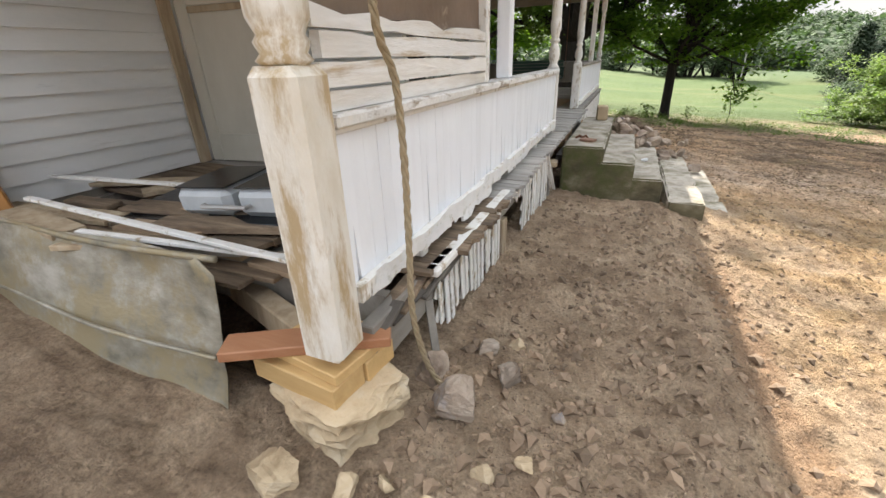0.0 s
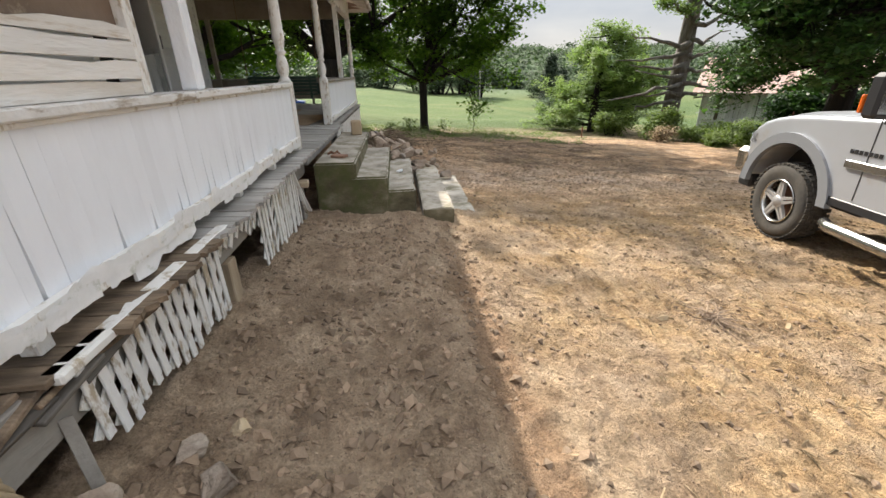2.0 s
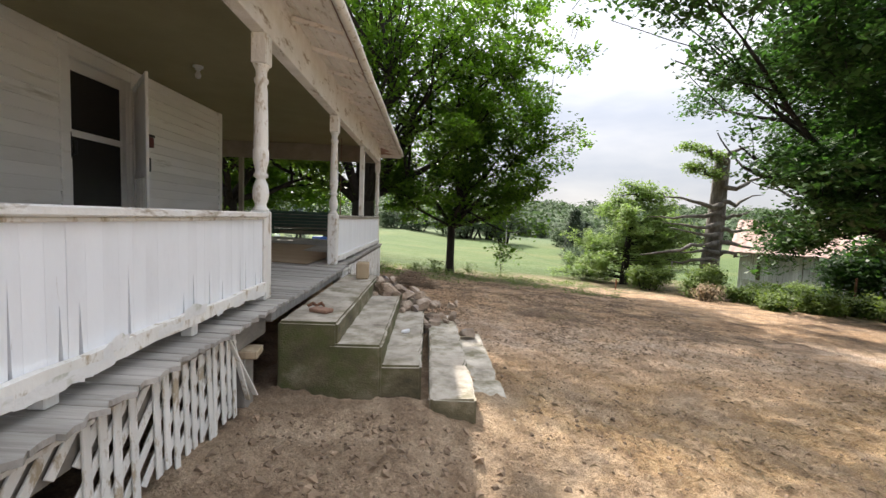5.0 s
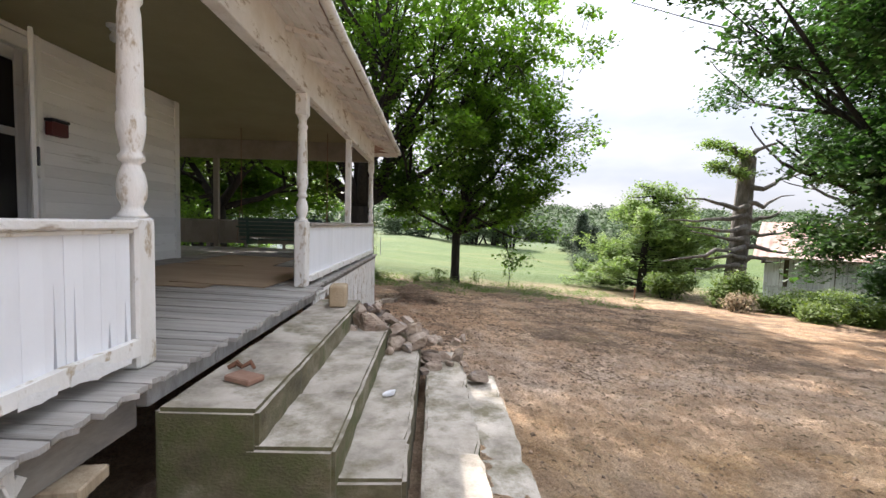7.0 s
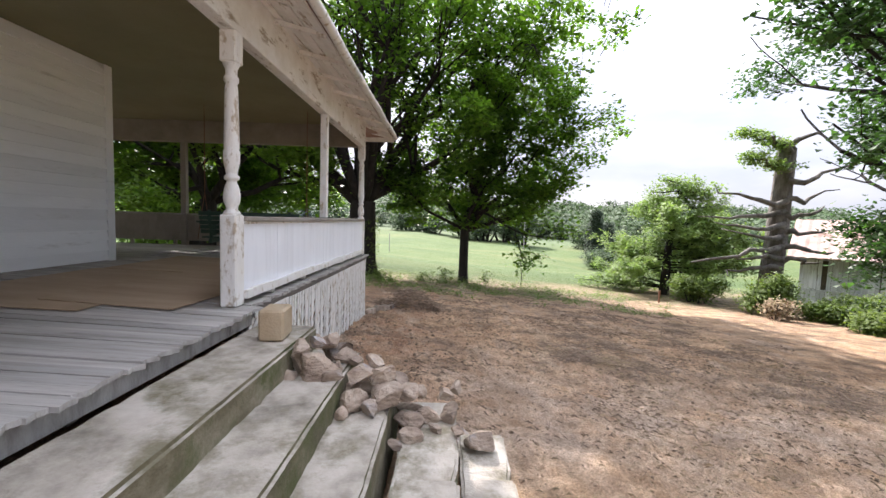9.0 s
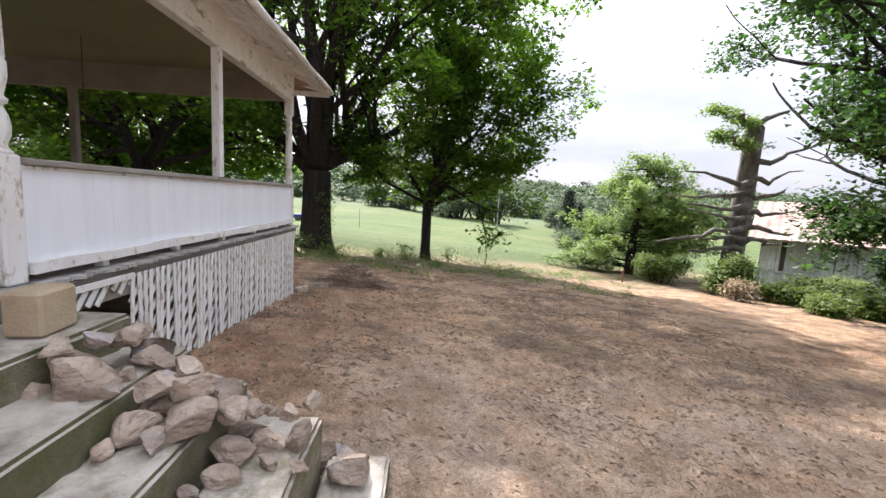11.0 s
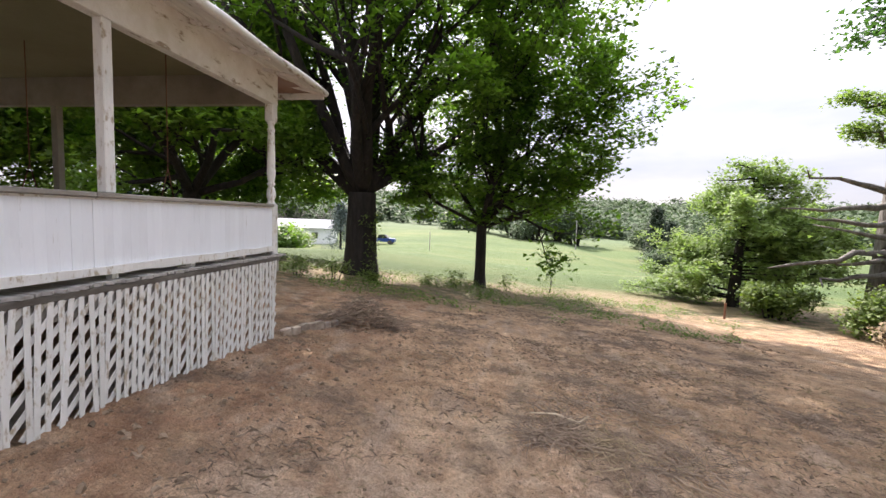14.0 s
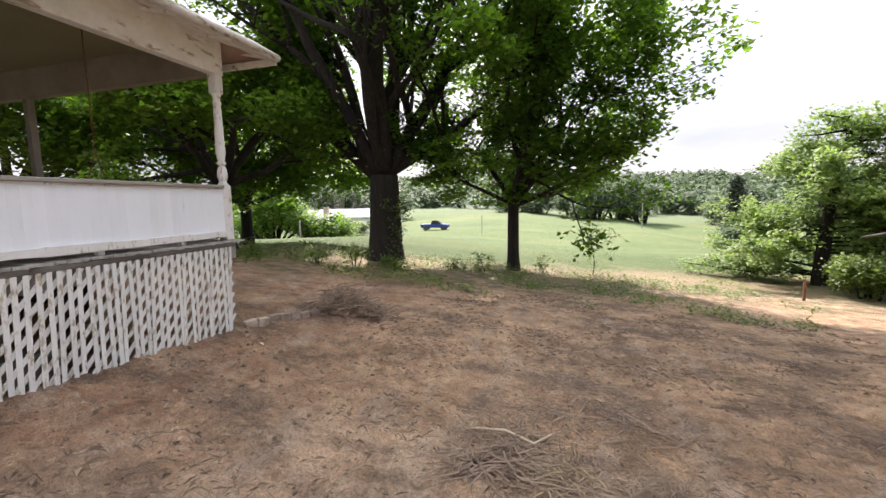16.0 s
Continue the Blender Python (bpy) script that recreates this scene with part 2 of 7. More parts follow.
# paler maple leaf; also used where a crown should look sunlit
M["leaf_light"] = material("light_maple_leaf", [(0.08, 0.15, 0.025), (0.13, 0.21, 0.04)], 0.7, (1, 1, 1), 0.5, 0, vary=0.35, trans=0.6, space="World", island=True)
M["needle"] = material("pine_needle", [(0.12, 0.185, 0.05), (0.20, 0.28, 0.08)], 0.6, (1, 1, 1), 0.6, 0, vary=0.3, trans=0.4, space="World", island=True)
M["shrub"] = material("shrub_leaf", [(0.075, 0.125, 0.024), (0.15, 0.205, 0.045)], 0.8, (1, 1, 1), 0.6, 0, vary=0.35, trans=0.35, space="World", island=True)
M["far_leaf"] = material("distant_foliage", [(0.045, 0.075, 0.035), (0.085, 0.125, 0.055)], 0.25, (1, 1, 1), 0.8, 0, vary=0.35, trans=0.2, space="World", island=True)
M["dark_leaf"] = material("dark_cedar_foliage", [(0.025, 0.045, 0.022), (0.045, 0.07, 0.035)], 0.25, (1, 1, 1), 0.8, 0, vary=0.3, trans=0.1, space="World", island=True)
M["blue_spruce"] = material("blue_spruce_foliage", [(0.07, 0.10, 0.09), (0.12, 0.16, 0.14)], 0.4, (1, 1, 1), 0.8, 0, vary=0.3, trans=0.1, space="World", island=True)
M["straw"] = material("dry_straw", [(0.22, 0.16, 0.09), (0.40, 0.31, 0.19)], 5, (1, 1, 1), 0.9, 0, vary=0.4, space="World", island=True)
M["twig"] = material("brown_twig", [(0.14, 0.098, 0.068), (0.36, 0.27, 0.19)], 5, (1, 1, 1), 0.9, 0, vary=0.3, space="World", island=True)
M["clod"] = material("loose_soil_clod", [(0.13, 0.090, 0.058), (0.31, 0.222, 0.148)], 5, (1, 1, 1), 0.95, 0.5, 60, vary=0.3, space="World", island=True)
M["rope"] = material("hemp_rope", [(0.26, 0.20, 0.12), (0.42, 0.34, 0.22)], 30, (1, 1, 1), 0.9, 0.4, 150)
M["door_paint"] = material("cream_door_paint", [(0.50, 0.47, 0.39), (0.60, 0.57, 0.49)], 3, (1, 1, 0.4), 0.55, 0.15, 40, vary=0.02)
M["green_paint"] = material("dark_green_paint", [(0.018, 0.045, 0.03), (0.035, 0.075, 0.05)], 5, (1, 1, 1), 0.5, 0.2, 50, vary=0.1)
M["orange_wood"] = material("orange_varnished_wood", [(0.35, 0.15, 0.035), (0.46, 0.22, 0.06)], 4, (3, 3, 0.4), 0.4, 0.1, 40)
# near-black colour for sheets that stand in for deep shade
M["dark"] = material("painted_dark_backing", [(0.05, 0.04, 0.03), (0.09, 0.07, 0.05)], 5, (1, 1, 1), 0.95, 0.5, 20)
M["black_enamel"] = plain("black_enamel", (0.012, 0.013, 0.015), 0.25)
M["white_enamel"] = material("stained_white_enamel", [(0.40, 0.43, 0.45), (0.55, 0.58, 0.60)], 6, (1, 1, 1), 0.3, 0.05, 40)
M["alloy"] = plain("bright_alloy", (0.50, 0.49, 0.48), 0.35, 0.5)
M["chrome"] = plain("tarnished_chrome", (0.55, 0.55, 0.53), 0.25, 1.0)
M["silver_paint"] = material("silver_truck_paint", [(0.46, 0.48, 0.51), (0.52, 0.54, 0.57)], 1.0, (1, 1, 1), 0.28, 0, metal=0.45, wear=(0.42, 0.36, 0.28), wear_scale=1.3, wear_at=0.66, wear_sharp=0.1)
M["grey_plastic"] = plain("grey_flare_plastic", (0.20, 0.208, 0.22), 0.5)
M["black_plastic"] = plain("black_plastic", (0.02, 0.02, 0.022), 0.45)
M["amber"] = plain("amber_lens", (0.75, 0.16, 0.02), 0.25)
M["tyre"] = material("dusty_tyre_rubber", [(0.035, 0.033, 0.03), (0.09, 0.08, 0.065)], 6, (1, 1, 1), 0.9, 0.3, 60)
M["glass"] = plain("dark_window_glass", (0.02, 0.022, 0.024), 0.06)
M["screen"] = material("dark_screen_mesh", [(0.010, 0.009, 0.008), (0.022, 0.02, 0.017)], 3, (1, 1, 1), 0.5, 0)
M["clear"] = plain("storm_door_glass", (0.9, 0.92, 0.92), 0.03, 0.0, 1.0)
M["far_white"] = material("far_white_siding", [(0.68, 0.69, 0.71), (0.76, 0.77, 0.78)], 2, (1, 1, 1), 0.7, 0)
M["far_roof"] = material("far_grey_shingles", [(0.24, 0.25, 0.27), (0.32, 0.33, 0.35)], 3, (1, 1, 1), 0.9, 0)
M["blue_paint"] = plain("blue_car_paint", (0.02, 0.05, 0.22), 0.3, 0.2)
M["pole"] = material("grey_pole_wood", [(0.28, 0.26, 0.24), (0.36, 0.34, 0.32)], 5, (1, 1, 0.2), 0.9, 0)
M["red_box"] = plain("dark_red_tin", (0.10, 0.015, 0.015), 0.45)


def ground_material():
    """Bare scraped soil round the house, weeds along its far edge, mown grass in the field beyond, by position."""
    m = bpy.data.materials.new("soil_and_grass")
    m.use_nodes = True
    n, l = m.node_tree.nodes, m.node_tree.links
    b = n["Principled BSDF"]
    b.inputs["Roughness"].default_value = 0.95
    pos = n.new("ShaderNodeNewGeometry").outputs["Position"]
    sep = n.new("ShaderNodeSeparateXYZ")
    l.new(pos, sep.inputs[0])

    def tex(scale, detail=6, rough=0.6, stretch=(1, 1, 1)):
        mp = n.new("ShaderNodeMapping")
        mp.inputs["Scale"].default_value = stretch
        l.new(pos, mp.inputs[0])
        t = n.new("ShaderNodeTexNoise")
        t.inputs["Scale"].default_value, t.inputs["Detail"].default_value, t.inputs["Roughness"].default_value = scale, detail, rough
        l.new(mp.outputs[0], t.inputs["Vector"])
        return t.outputs["Fac"]

    def math_node(op, a, c):
        k = n.new("ShaderNodeMath")
        k.operation = op
        for i, v in enumerate((a, c)):
            if isinstance(v, (int, float)):
                k.inputs[i].default_value = v
            else:
                l.new(v, k.inputs[i])
        return k.outputs[0]

    def ramp(f, stops):
        r = n.new("ShaderNodeValToRGB")
        for i, (p, c) in enumerate(stops):
            e = r.color_ramp.elements[i] if i < 2 else r.color_ramp.elements.new(p)
            e.position, e.color = p, (*c, 1)
        l.new(f, r.inputs[0])
        return r.outputs[0]

    def rng(f, lo, hi):
        r = n.new("ShaderNodeMapRange")
        r.inputs["From Min"].default_value, r.inputs["From Max"].default_value = lo, hi
        l.new(f, r.inputs["Value"])
        return r.outputs[0]

    def mix(f, a, c):
        k = n.new("ShaderNodeMix")
        k.data_type = "RGBA"
        l.new(f, k.inputs["Factor"])
        l.new(a, k.inputs["A"])
        l.new(c, k.inputs["B"])
        return k.outputs["Result"]

    coarse = tex(0.9, 5)
    soil = ramp(tex(3.2, 9, 0.72), [(0.30, (0.17, 0.112, 0.070)), (0.44, (0.39, 0.282, 0.185)), (0.58, (0.52, 0.395, 0.270)), (0.74, (0.66, 0.53, 0.385))])
    red = ramp(tex(4.5, 9, 0.7), [(0.30, (0.26, 0.155, 0.085)), (0.5, (0.53, 0.35, 0.21)), (0.72, (0.69, 0.50, 0.325))])
    straw_s = ramp(tex(9, 8, 0.75, (1, 0.5, 1)), [(0.32, (0.19, 0.115, 0.058)), (0.5, (0.43, 0.285, 0.145)), (0.68, (0.61, 0.445, 0.25))])
    zone_red = math_node("MULTIPLY", rng(math_node("ADD", sep.outputs["Y"], math_node("MULTIPLY", coarse, 3.0)), 7.0, 9.5), rng(coarse, 0.20, 0.46))
    zone_straw = math_node("MULTIPLY", rng(math_node("ADD", sep.outputs["X"], math_node("MULTIPLY", coarse, 1.4)), 1.2, 2.2), rng(tex(1.7, 6), 0.36, 0.6))
    col = mix(zone_straw, soil, straw_s)
    col = mix(zone_red, col, red)
    track = ramp(tex(6, 8, 0.7), [(0.3, (0.22, 0.125, 0.065)), (0.7, (0.40, 0.255, 0.15))])
    bend = math_node("ADD", sep.outputs["X"], math_node("MULTIPLY", tex(1.1, 4), 0.16))
    in_track = math_node("MULTIPLY", math_node("MULTIPLY", rng(bend, 0.72, 0.78), rng(bend, 1.02, 0.94)), rng(sep.outputs["Y"], 4.2, 3.2))
    col = mix(math_node("MULTIPLY", in_track, 0.7), col, track)
    mulch = ramp(tex(11, 8, 0.75), [(0.3, (0.13, 0.088, 0.06)), (0.7, (0.31, 0.215, 0.15))])
    m_zone = math_node("MULTIPLY", rng(tex(1.3, 9, 0.72, (0.7, 1.3, 1)), 0.50, 0.62), math_node("MULTIPLY", rng(sep.outputs["Y"], 7.0, 9.5), rng(sep.outputs["X"], 2.0, 3.4)))
    col = mix(math_node("MULTIPLY", m_zone, 0.55), col, mulch)
    by_wall = math_node("MULTIPLY", math_node("MULTIPLY", rng(sep.outputs["X"], 1.5, 0.2), rng(sep.outputs["Y"], 7.4, 8.4)), rng(tex(2.4, 7, 0.7), 0.36, 0.58))
    col = mix(math_node("MULTIPLY", by_wall, 0.7), col, ramp(tex(15, 7), [(0.3, (0.25, 0.125, 0.07)), (0.7, (0.42, 0.235, 0.14))]))
    worn = math_node("MULTIPLY", rng(tex(2.1, 5, 0.6, (1.4, 0.6, 1)), 0.53, 0.63), rng(sep.outputs["Y"], 8.0, 9.5))
    col = mix(math_node("MULTIPLY", worn, 0.75), col, ramp(tex(20, 6), [(0.3, (0.44, 0.32, 0.22)), (0.7, (0.60, 0.46, 0.34))]))
    # pale dry crust scraped bare beyond the steps
    crust = math_node("MULTIPLY", math_node("MULTIPLY", rng(sep.outputs["Y"], 6.6, 7.6), rng(sep.outputs["Y"], 10.8, 8.8)), math_node("MULTIPLY", rng(sep.outputs["X"], 0.2, 1.0), rng(tex(1.5, 7, 0.7), 0.34, 0.60)))
    col = mix(math_node("MULTIPLY", crust, 0.85), col, ramp(tex(9, 8, 0.75), [(0.3, (0.36, 0.265, 0.19)), (0.5, (0.60, 0.475, 0.365)), (0.7, (0.74, 0.61, 0.485))]))
    # pale line curving across the yard
    tr_x = math_node("ADD", math_node("MULTIPLY", math_node("SINE", math_node("MULTIPLY", math_node("SUBTRACT", sep.outputs["Y"], 9.9), 0.72), 0.0), 0.45), math_node("ADD", math_node("MULTIPLY", tex(1.6, 3), 0.35), 2.02))
    tr_d = math_node("ABSOLUTE", math_node("SUBTRACT", sep.outputs["X"], tr_x), 0.0)
    pale_line = math_node("MULTIPLY", rng(tr_d, 0.16, 0.04), math_node("MULTIPLY", rng(sep.outputs["Y"], 9.0, 9.6), rng(sep.outputs["Y"], 13.4, 12.4)))
    col = mix(math_node("MULTIPLY", pale_line, 0.7), col, ramp(tex(14, 7), [(0.3, (0.44, 0.31, 0.20)), (0.7, (0.66, 0.50, 0.34))]))
    # dark humus torn up in patches
    humus = math_node("MULTIPLY", rng(tex(1.05, 10, 0.78, (0.8, 1.25, 1)), 0.50, 0.60), rng(sep.outputs["Y"], 8.2, 9.6))
    col = mix(math_node("MULTIPLY", humus, 0.8), col, ramp(tex(17, 8, 0.75), [(0.3, (0.085, 0.058, 0.040)), (0.7, (0.26, 0.185, 0.13))]))
    speck = ramp(tex(48, 5, 0.75), [(0.33, (0.42, 0.40, 0.37)), (0.5, (1.0, 1.0, 1.0)), (0.68, (1.42, 1.40, 1.36))])
    blotch = ramp(tex(1.7, 7, 0.68, (1, 1.25, 1)), [(0.34, (0.66, 0.63, 0.60)), (0.5, (0.97, 0.95, 0.94)), (0.66, (1.24, 1.24, 1.24))])
    bl = n.new("ShaderNodeMix")
    bl.data_type, bl.blend_type = "RGBA", "MULTIPLY"
    bl.inputs["Factor"].default_value = 0.85
    l.new(col, bl.inputs["A"])
    l.new(blotch, bl.inputs["B"])
    col = bl.outputs["Result"]
    sp = n.new("ShaderNodeMix")
    sp.data_type, sp.blend_type = "RGBA", "MULTIPLY"
    sp.inputs["Factor"].default_value = 0.65
    l.new(col, sp.inputs["A"])
    l.new(speck, sp.inputs["B"])
    col = sp.outputs["Result"]
    weeds = ramp(tex(7, 8, 0.7), [(0.3, (0.06, 0.075, 0.025)), (0.7, (0.17, 0.165, 0.075))])
    edge = math_node("ADD", sep.outputs["Y"], math_node("MULTIPLY", tex(0.55, 6), 6.0))
    edge = math_node("ADD", edge, math_node("MULTIPLY", sep.outputs["X"], -0.20))
    col = mix(math_node("MULTIPLY", rng(edge, 19.0, 21.5), rng(tex(2.6, 8, 0.7), 0.40, 0.56)), col, weeds)
    dry = ramp(tex(5, 7), [(0.3, (0.22, 0.165, 0.09)), (0.7, (0.33, 0.265, 0.15))])
    grass = ramp(tex(0.12, 7, 0.62, (0.5, 1, 1)), [(0.3, (0.044, 0.082, 0.014)), (0.5, (0.068, 0.108, 0.021)), (0.7, (0.112, 0.128, 0.036))])
    col = mix(math_node("MULTIPLY", rng(edge, 21.5, 23.5), 1.0), col, dry)
    col = mix(rng(edge, 25.0, 28.0), col, grass)
    col = mix(math_node("MULTIPLY", rng(math_node("ADD", sep.outputs["X"], math_node("MULTIPLY", coarse, 4.0)), 16.0, 18.0), rng(tex(1.2, 6), 0.38, 0.55)), col, grass)
    far = rng(sep.outputs["Y"], 110.0, 190.0)
    wood = ramp(tex(0.05, 8, 0.7), [(0.35, (0.05, 0.08, 0.04)), (0.65, (0.10, 0.135, 0.065))])
    col = mix(far, col, wood)
    l.new(col, b.inputs["Base Color"])
    bp, bp2 = n.new("ShaderNodeBump"), n.new("ShaderNodeBump")
    bp.inputs["Strength"].default_value, bp.inputs["Distance"].default_value = 1.0, 0.07
    bp2.inputs["Strength"].default_value, bp2.inputs["Distance"].default_value = 0.9, 0.02
    crumb = n.new("ShaderNodeTexVoronoi")
    crumb.inputs["Scale"].default_value = 30.0
    l.new(pos, crumb.inputs["Vector"])
    fine = n.new("ShaderNodeTexVoronoi")
    fine.inputs["Scale"].default_value = 85.0
    l.new(pos, fine.inputs["Vector"])
    l.new(math_node("SUBTRACT", tex(12, 10, 0.75), math_node("MULTIPLY", crumb.outputs["Distance"], 0.28)), bp.inputs["Height"])
    l.new(math_node("SUBTRACT", tex(60, 6, 0.7), math_node("MULTIPLY", fine.outputs["Distance"], 0.5)), bp2.inputs["Height"])
    l.new(bp.outputs[0], bp2.inputs["Normal"])
    l.new(bp2.outputs[0], b.inputs["Normal"])
    return m


M["ground"] = ground_material()


# ---- building blocks ----
class Shape:
    """Gathers vertices and faces of one part."""

    def __init__(self):
        self.v, self.f = [], []

    def add(self, verts, faces):
        o = len(self.v)
        self.v.extend(verts)
        self.f.extend([tuple(i + o for i in fc) for fc in faces])
        return self

    def box(self, x0, x1, y0, y1, z0, z1, m=None, jit=0.0, rnd=random):
        vs = [Vector((x + rnd.uniform(-jit, jit), y + rnd.uniform(-jit, jit), z + rnd.uniform(-jit, jit))) for x in (x0, x1) for y in (y0, y1) for z in (z0, z1)]
        if m is not None:
            vs = [m @ q for q in vs]
        return self.add([tuple(q) for q in vs], [(0, 1, 3, 2), (4, 6, 7, 5), (0, 4, 5, 1), (2, 3, 7, 6), (0, 2, 6, 4), (1, 5, 7, 3)])

    def cbox(self, x0, x1, y0, y1, z0, z1, c=0.006, m=None):
        """A box with chamfered edges: three stacked rings along each face."""
        vs, fs = [], []
        xs, ys, zs = (x0, x1), (y0, y1), (z0, z1)
        idx = {}
        for i in range(2):
            for j in range(2):
                for k in range(2):
                    sx, sy, sz = (1 - 2 * i) * c, (1 - 2 * j) * c, (1 - 2 * k) * c
                    for a, d in enumerate(((0, sy, sz), (sx, 0, sz), (sx, sy, 0))):
                        idx[i, j, k, a] = len(vs)
                        q = Vector((xs[i] + d[0], ys[j] + d[1], zs[k] + d[2]))
                        vs.append(tuple(m @ q) if m is not None else tuple(q))
        for a in range(3):
            b, d = (a + 1) % 3, (a + 2) % 3
            for s in range(2):
                loop = []
                for u, w in ((0, 0), (1, 0), (1, 1), (0, 1)):
                    key = [0, 0, 0]
                    key[a], key[b], key[d] = s, u, w
                    loop.append(idx[key[0], key[1], key[2], a])
                fs.append(tuple(loop) if s else tuple(reversed(loop)))
            for u in range(2):
                for w in range(2):
                    q = []
                    for s, t in ((0, b), (1, b), (1, d), (0, d)):
                        key = [0, 0, 0]
                        key[a], key[b], key[d] = s, u, w
                        q.append(idx[key[0], key[1], key[2], t])
                    fs.append(tuple(q) if (u ^ w) == 0 else tuple(reversed(q)))
        for i in range(2):
            for j in range(2):
                for k in range(2):
                    t = (idx[i, j, k, 0], idx[i, j, k, 1], idx[i, j, k, 2])
                    fs.append(t if (i + j + k) % 2 else tuple(reversed(t)))
        return self.add(vs, fs)

    def beam(self, p0, p1, w, h, c=0.004, roll=0.0):
        """A chamfered board of width w and height h from p0 to p1."""
        p0, p1 = Vector(p0), Vector(p1)
        d = p1 - p0
        q = d.to_track_quat("Y", "Z")
        m = Matrix.Translation(p0) @ q.to_matrix().to_4x4() @ Matrix.Rotation(roll, 4, "Y")
        return self.cbox(-w / 2, w / 2, 0, d.length, -h / 2, h / 2, min(c, w / 3, h / 3), m)

    def tube(self, pts, radii, n=8, cap=True):
        pts = [Vector(p) for p in pts]
        rings = []
        ref = Vector((0, 0, 1))
        side = None
        for i, p in enumerate(pts):
            d = (pts[min(i + 1, len(pts) - 1)] - pts[max(i - 1, 0)])
            if d.length < 1e-9:
                d = Vector((0, 0, 1))
            d.normalize()
            if side is None:
                side = d.cross(ref if abs(d.z) < 0.9 else Vector((1, 0, 0))).normalized()
            else:
                side = (side - d * side.dot(d)).normalized()
            up = d.cross(side)
            r = radii[i] if isinstance(radii, (list, tuple)) else radii
            rings.append([tuple(p + side * (r * math.cos(6.28318 * k / n)) + up * (r * math.sin(6.28318 * k / n))) for k in range(n)])
        vs = [q for ring in rings for q in ring]
        fs = [(i * n + k, i * n + (k + 1) % n, (i + 1) * n + (k + 1) % n, (i + 1) * n + k) for i in range(len(pts) - 1) for k in range(n)]
        if cap:
            fs += [tuple(reversed(range(n))), tuple((len(pts) - 1) * n + k for k in range(n))]
        return self.add(vs, fs)

    def lathe(self, prof, n=16, m=None, axis="z", cap=True):
        vs = []
        for r, z in prof:
            for k in range(n):
                a = 6.28318 * k / n
                q = Vector((r * math.cos(a), r * math.sin(a), z))
                if axis == "x":
                    q = Vector((q.z, q.x, q.y))
                vs.append(tuple(m @ q) if m is not None else tuple(q))
        t = len(prof)
        fs = [(i * n + k, i * n + (k + 1) % n, (i + 1) * n + (k + 1) % n, (i + 1) * n + k) for i in range(t - 1) for k in range(n)]
        if cap:
            fs += [tuple(reversed(range(n))), tuple((t - 1) * n + k for k in range(n))]
        return self.add(vs, fs)

    def prism(self, outline, a0, a1, axis="x", m=None):
        """An outline of (u, w) pulled from a0 to a1 along an axis."""
        def at(u, w, a):
            q = Vector((a, u, w)) if axis == "x" else Vector((u, a, w)) if axis == "y" else Vector((u, w, a))
            return tuple(m @ q) if m is not None else tuple(q)
        k = len(outline)
        vs = [at(u, w, a0) for u, w in outline] + [at(u, w, a1) for u, w in outline]
        fs = [(i, (i + 1) % k, k + (i + 1) % k, k + i) for i in range(k)] + [tuple(reversed(range(k))), tuple(range(k, 2 * k))]
        return self.add(vs, fs)

    def mesh(self, name, mat, smooth=False):
        me = bpy.data.meshes.new(name)
        me.from_pydata(self.v, [], self.f)
        me.materials.append(mat)
        if smooth:
            me.polygons.foreach_set("use_smooth", [True] * len(me.polygons))
        me.update()
        if len(self.f) < 30000:
            bm = bmesh.new()
            bm.from_mesh(me)
            bmesh.ops.recalc_face_normals(bm, faces=bm.faces)
            bm.to_mesh(me)
            bm.free()
        return me


def part(name, shape, mat, parent=None, label="", smooth=False, at=None):
    me = shape if isinstance(shape, bpy.types.Mesh) else shape.mesh(name, mat, smooth)
    ob = new(name, me)
    if parent is not None:
        ob.parent = parent
    if at is not None:
        ob.matrix_basis = at
    if label:
        ob["label"] = label
    return ob


def thing(name, label, category, group="", kind="", at=None):
    ob = tagged(new(name), label, category, group, kind)
    ob.empty_display_size = 0.1
    if at is not None:
        ob.matrix_basis = at
    return ob


def rock_mesh(name, sx, sy, sz, seed, mat, detail=3, sharp=0.35):
    """A stone: a cut and roughened block, flat below."""
    rnd = random.Random(seed)
    bm = bmesh.new()
    bmesh.ops.create_icosphere(bm, subdivisions=detail, radius=1.0)
    off = Vector((seed * 3.7, seed * 1.3, seed * 2.1))
    cuts = [(Vector((rnd.gauss(0, 1), rnd.gauss(0, 1), rnd.gauss(0, 0.8))).normalized(), rnd.uniform(0.34, 0.74)) for _ in range(10)]
    for v in bm.verts:
        p = v.co.copy()
        for d, r in cuts:
            k = p.dot(d)
            if k > r:
                p -= d * (k - r)
        p += v.co * (noise.noise(v.co * 1.9 + off) * sharp * 0.22 + noise.noise(v.co * 6 + off) * 0.05 + noise.noise(v.co * 14 + off) * 0.035)
        p.z = max(p.z, -0.55)
        v.co = Vector((p.x * sx, p.y * sy, (p.z + 0.55) * sz))
    me = bpy.data.meshes.new(name)
    bm.to_mesh(me)
    bm.free()
    me.materials.append(mat)
    return me


def lerp(a, b, t):
    return a + (b - a) * t


def smooth_step(a, b, v):
    t = min(1, max(0, (v - a) / (b - a)))
    return t * t * (3 - 2 * t)


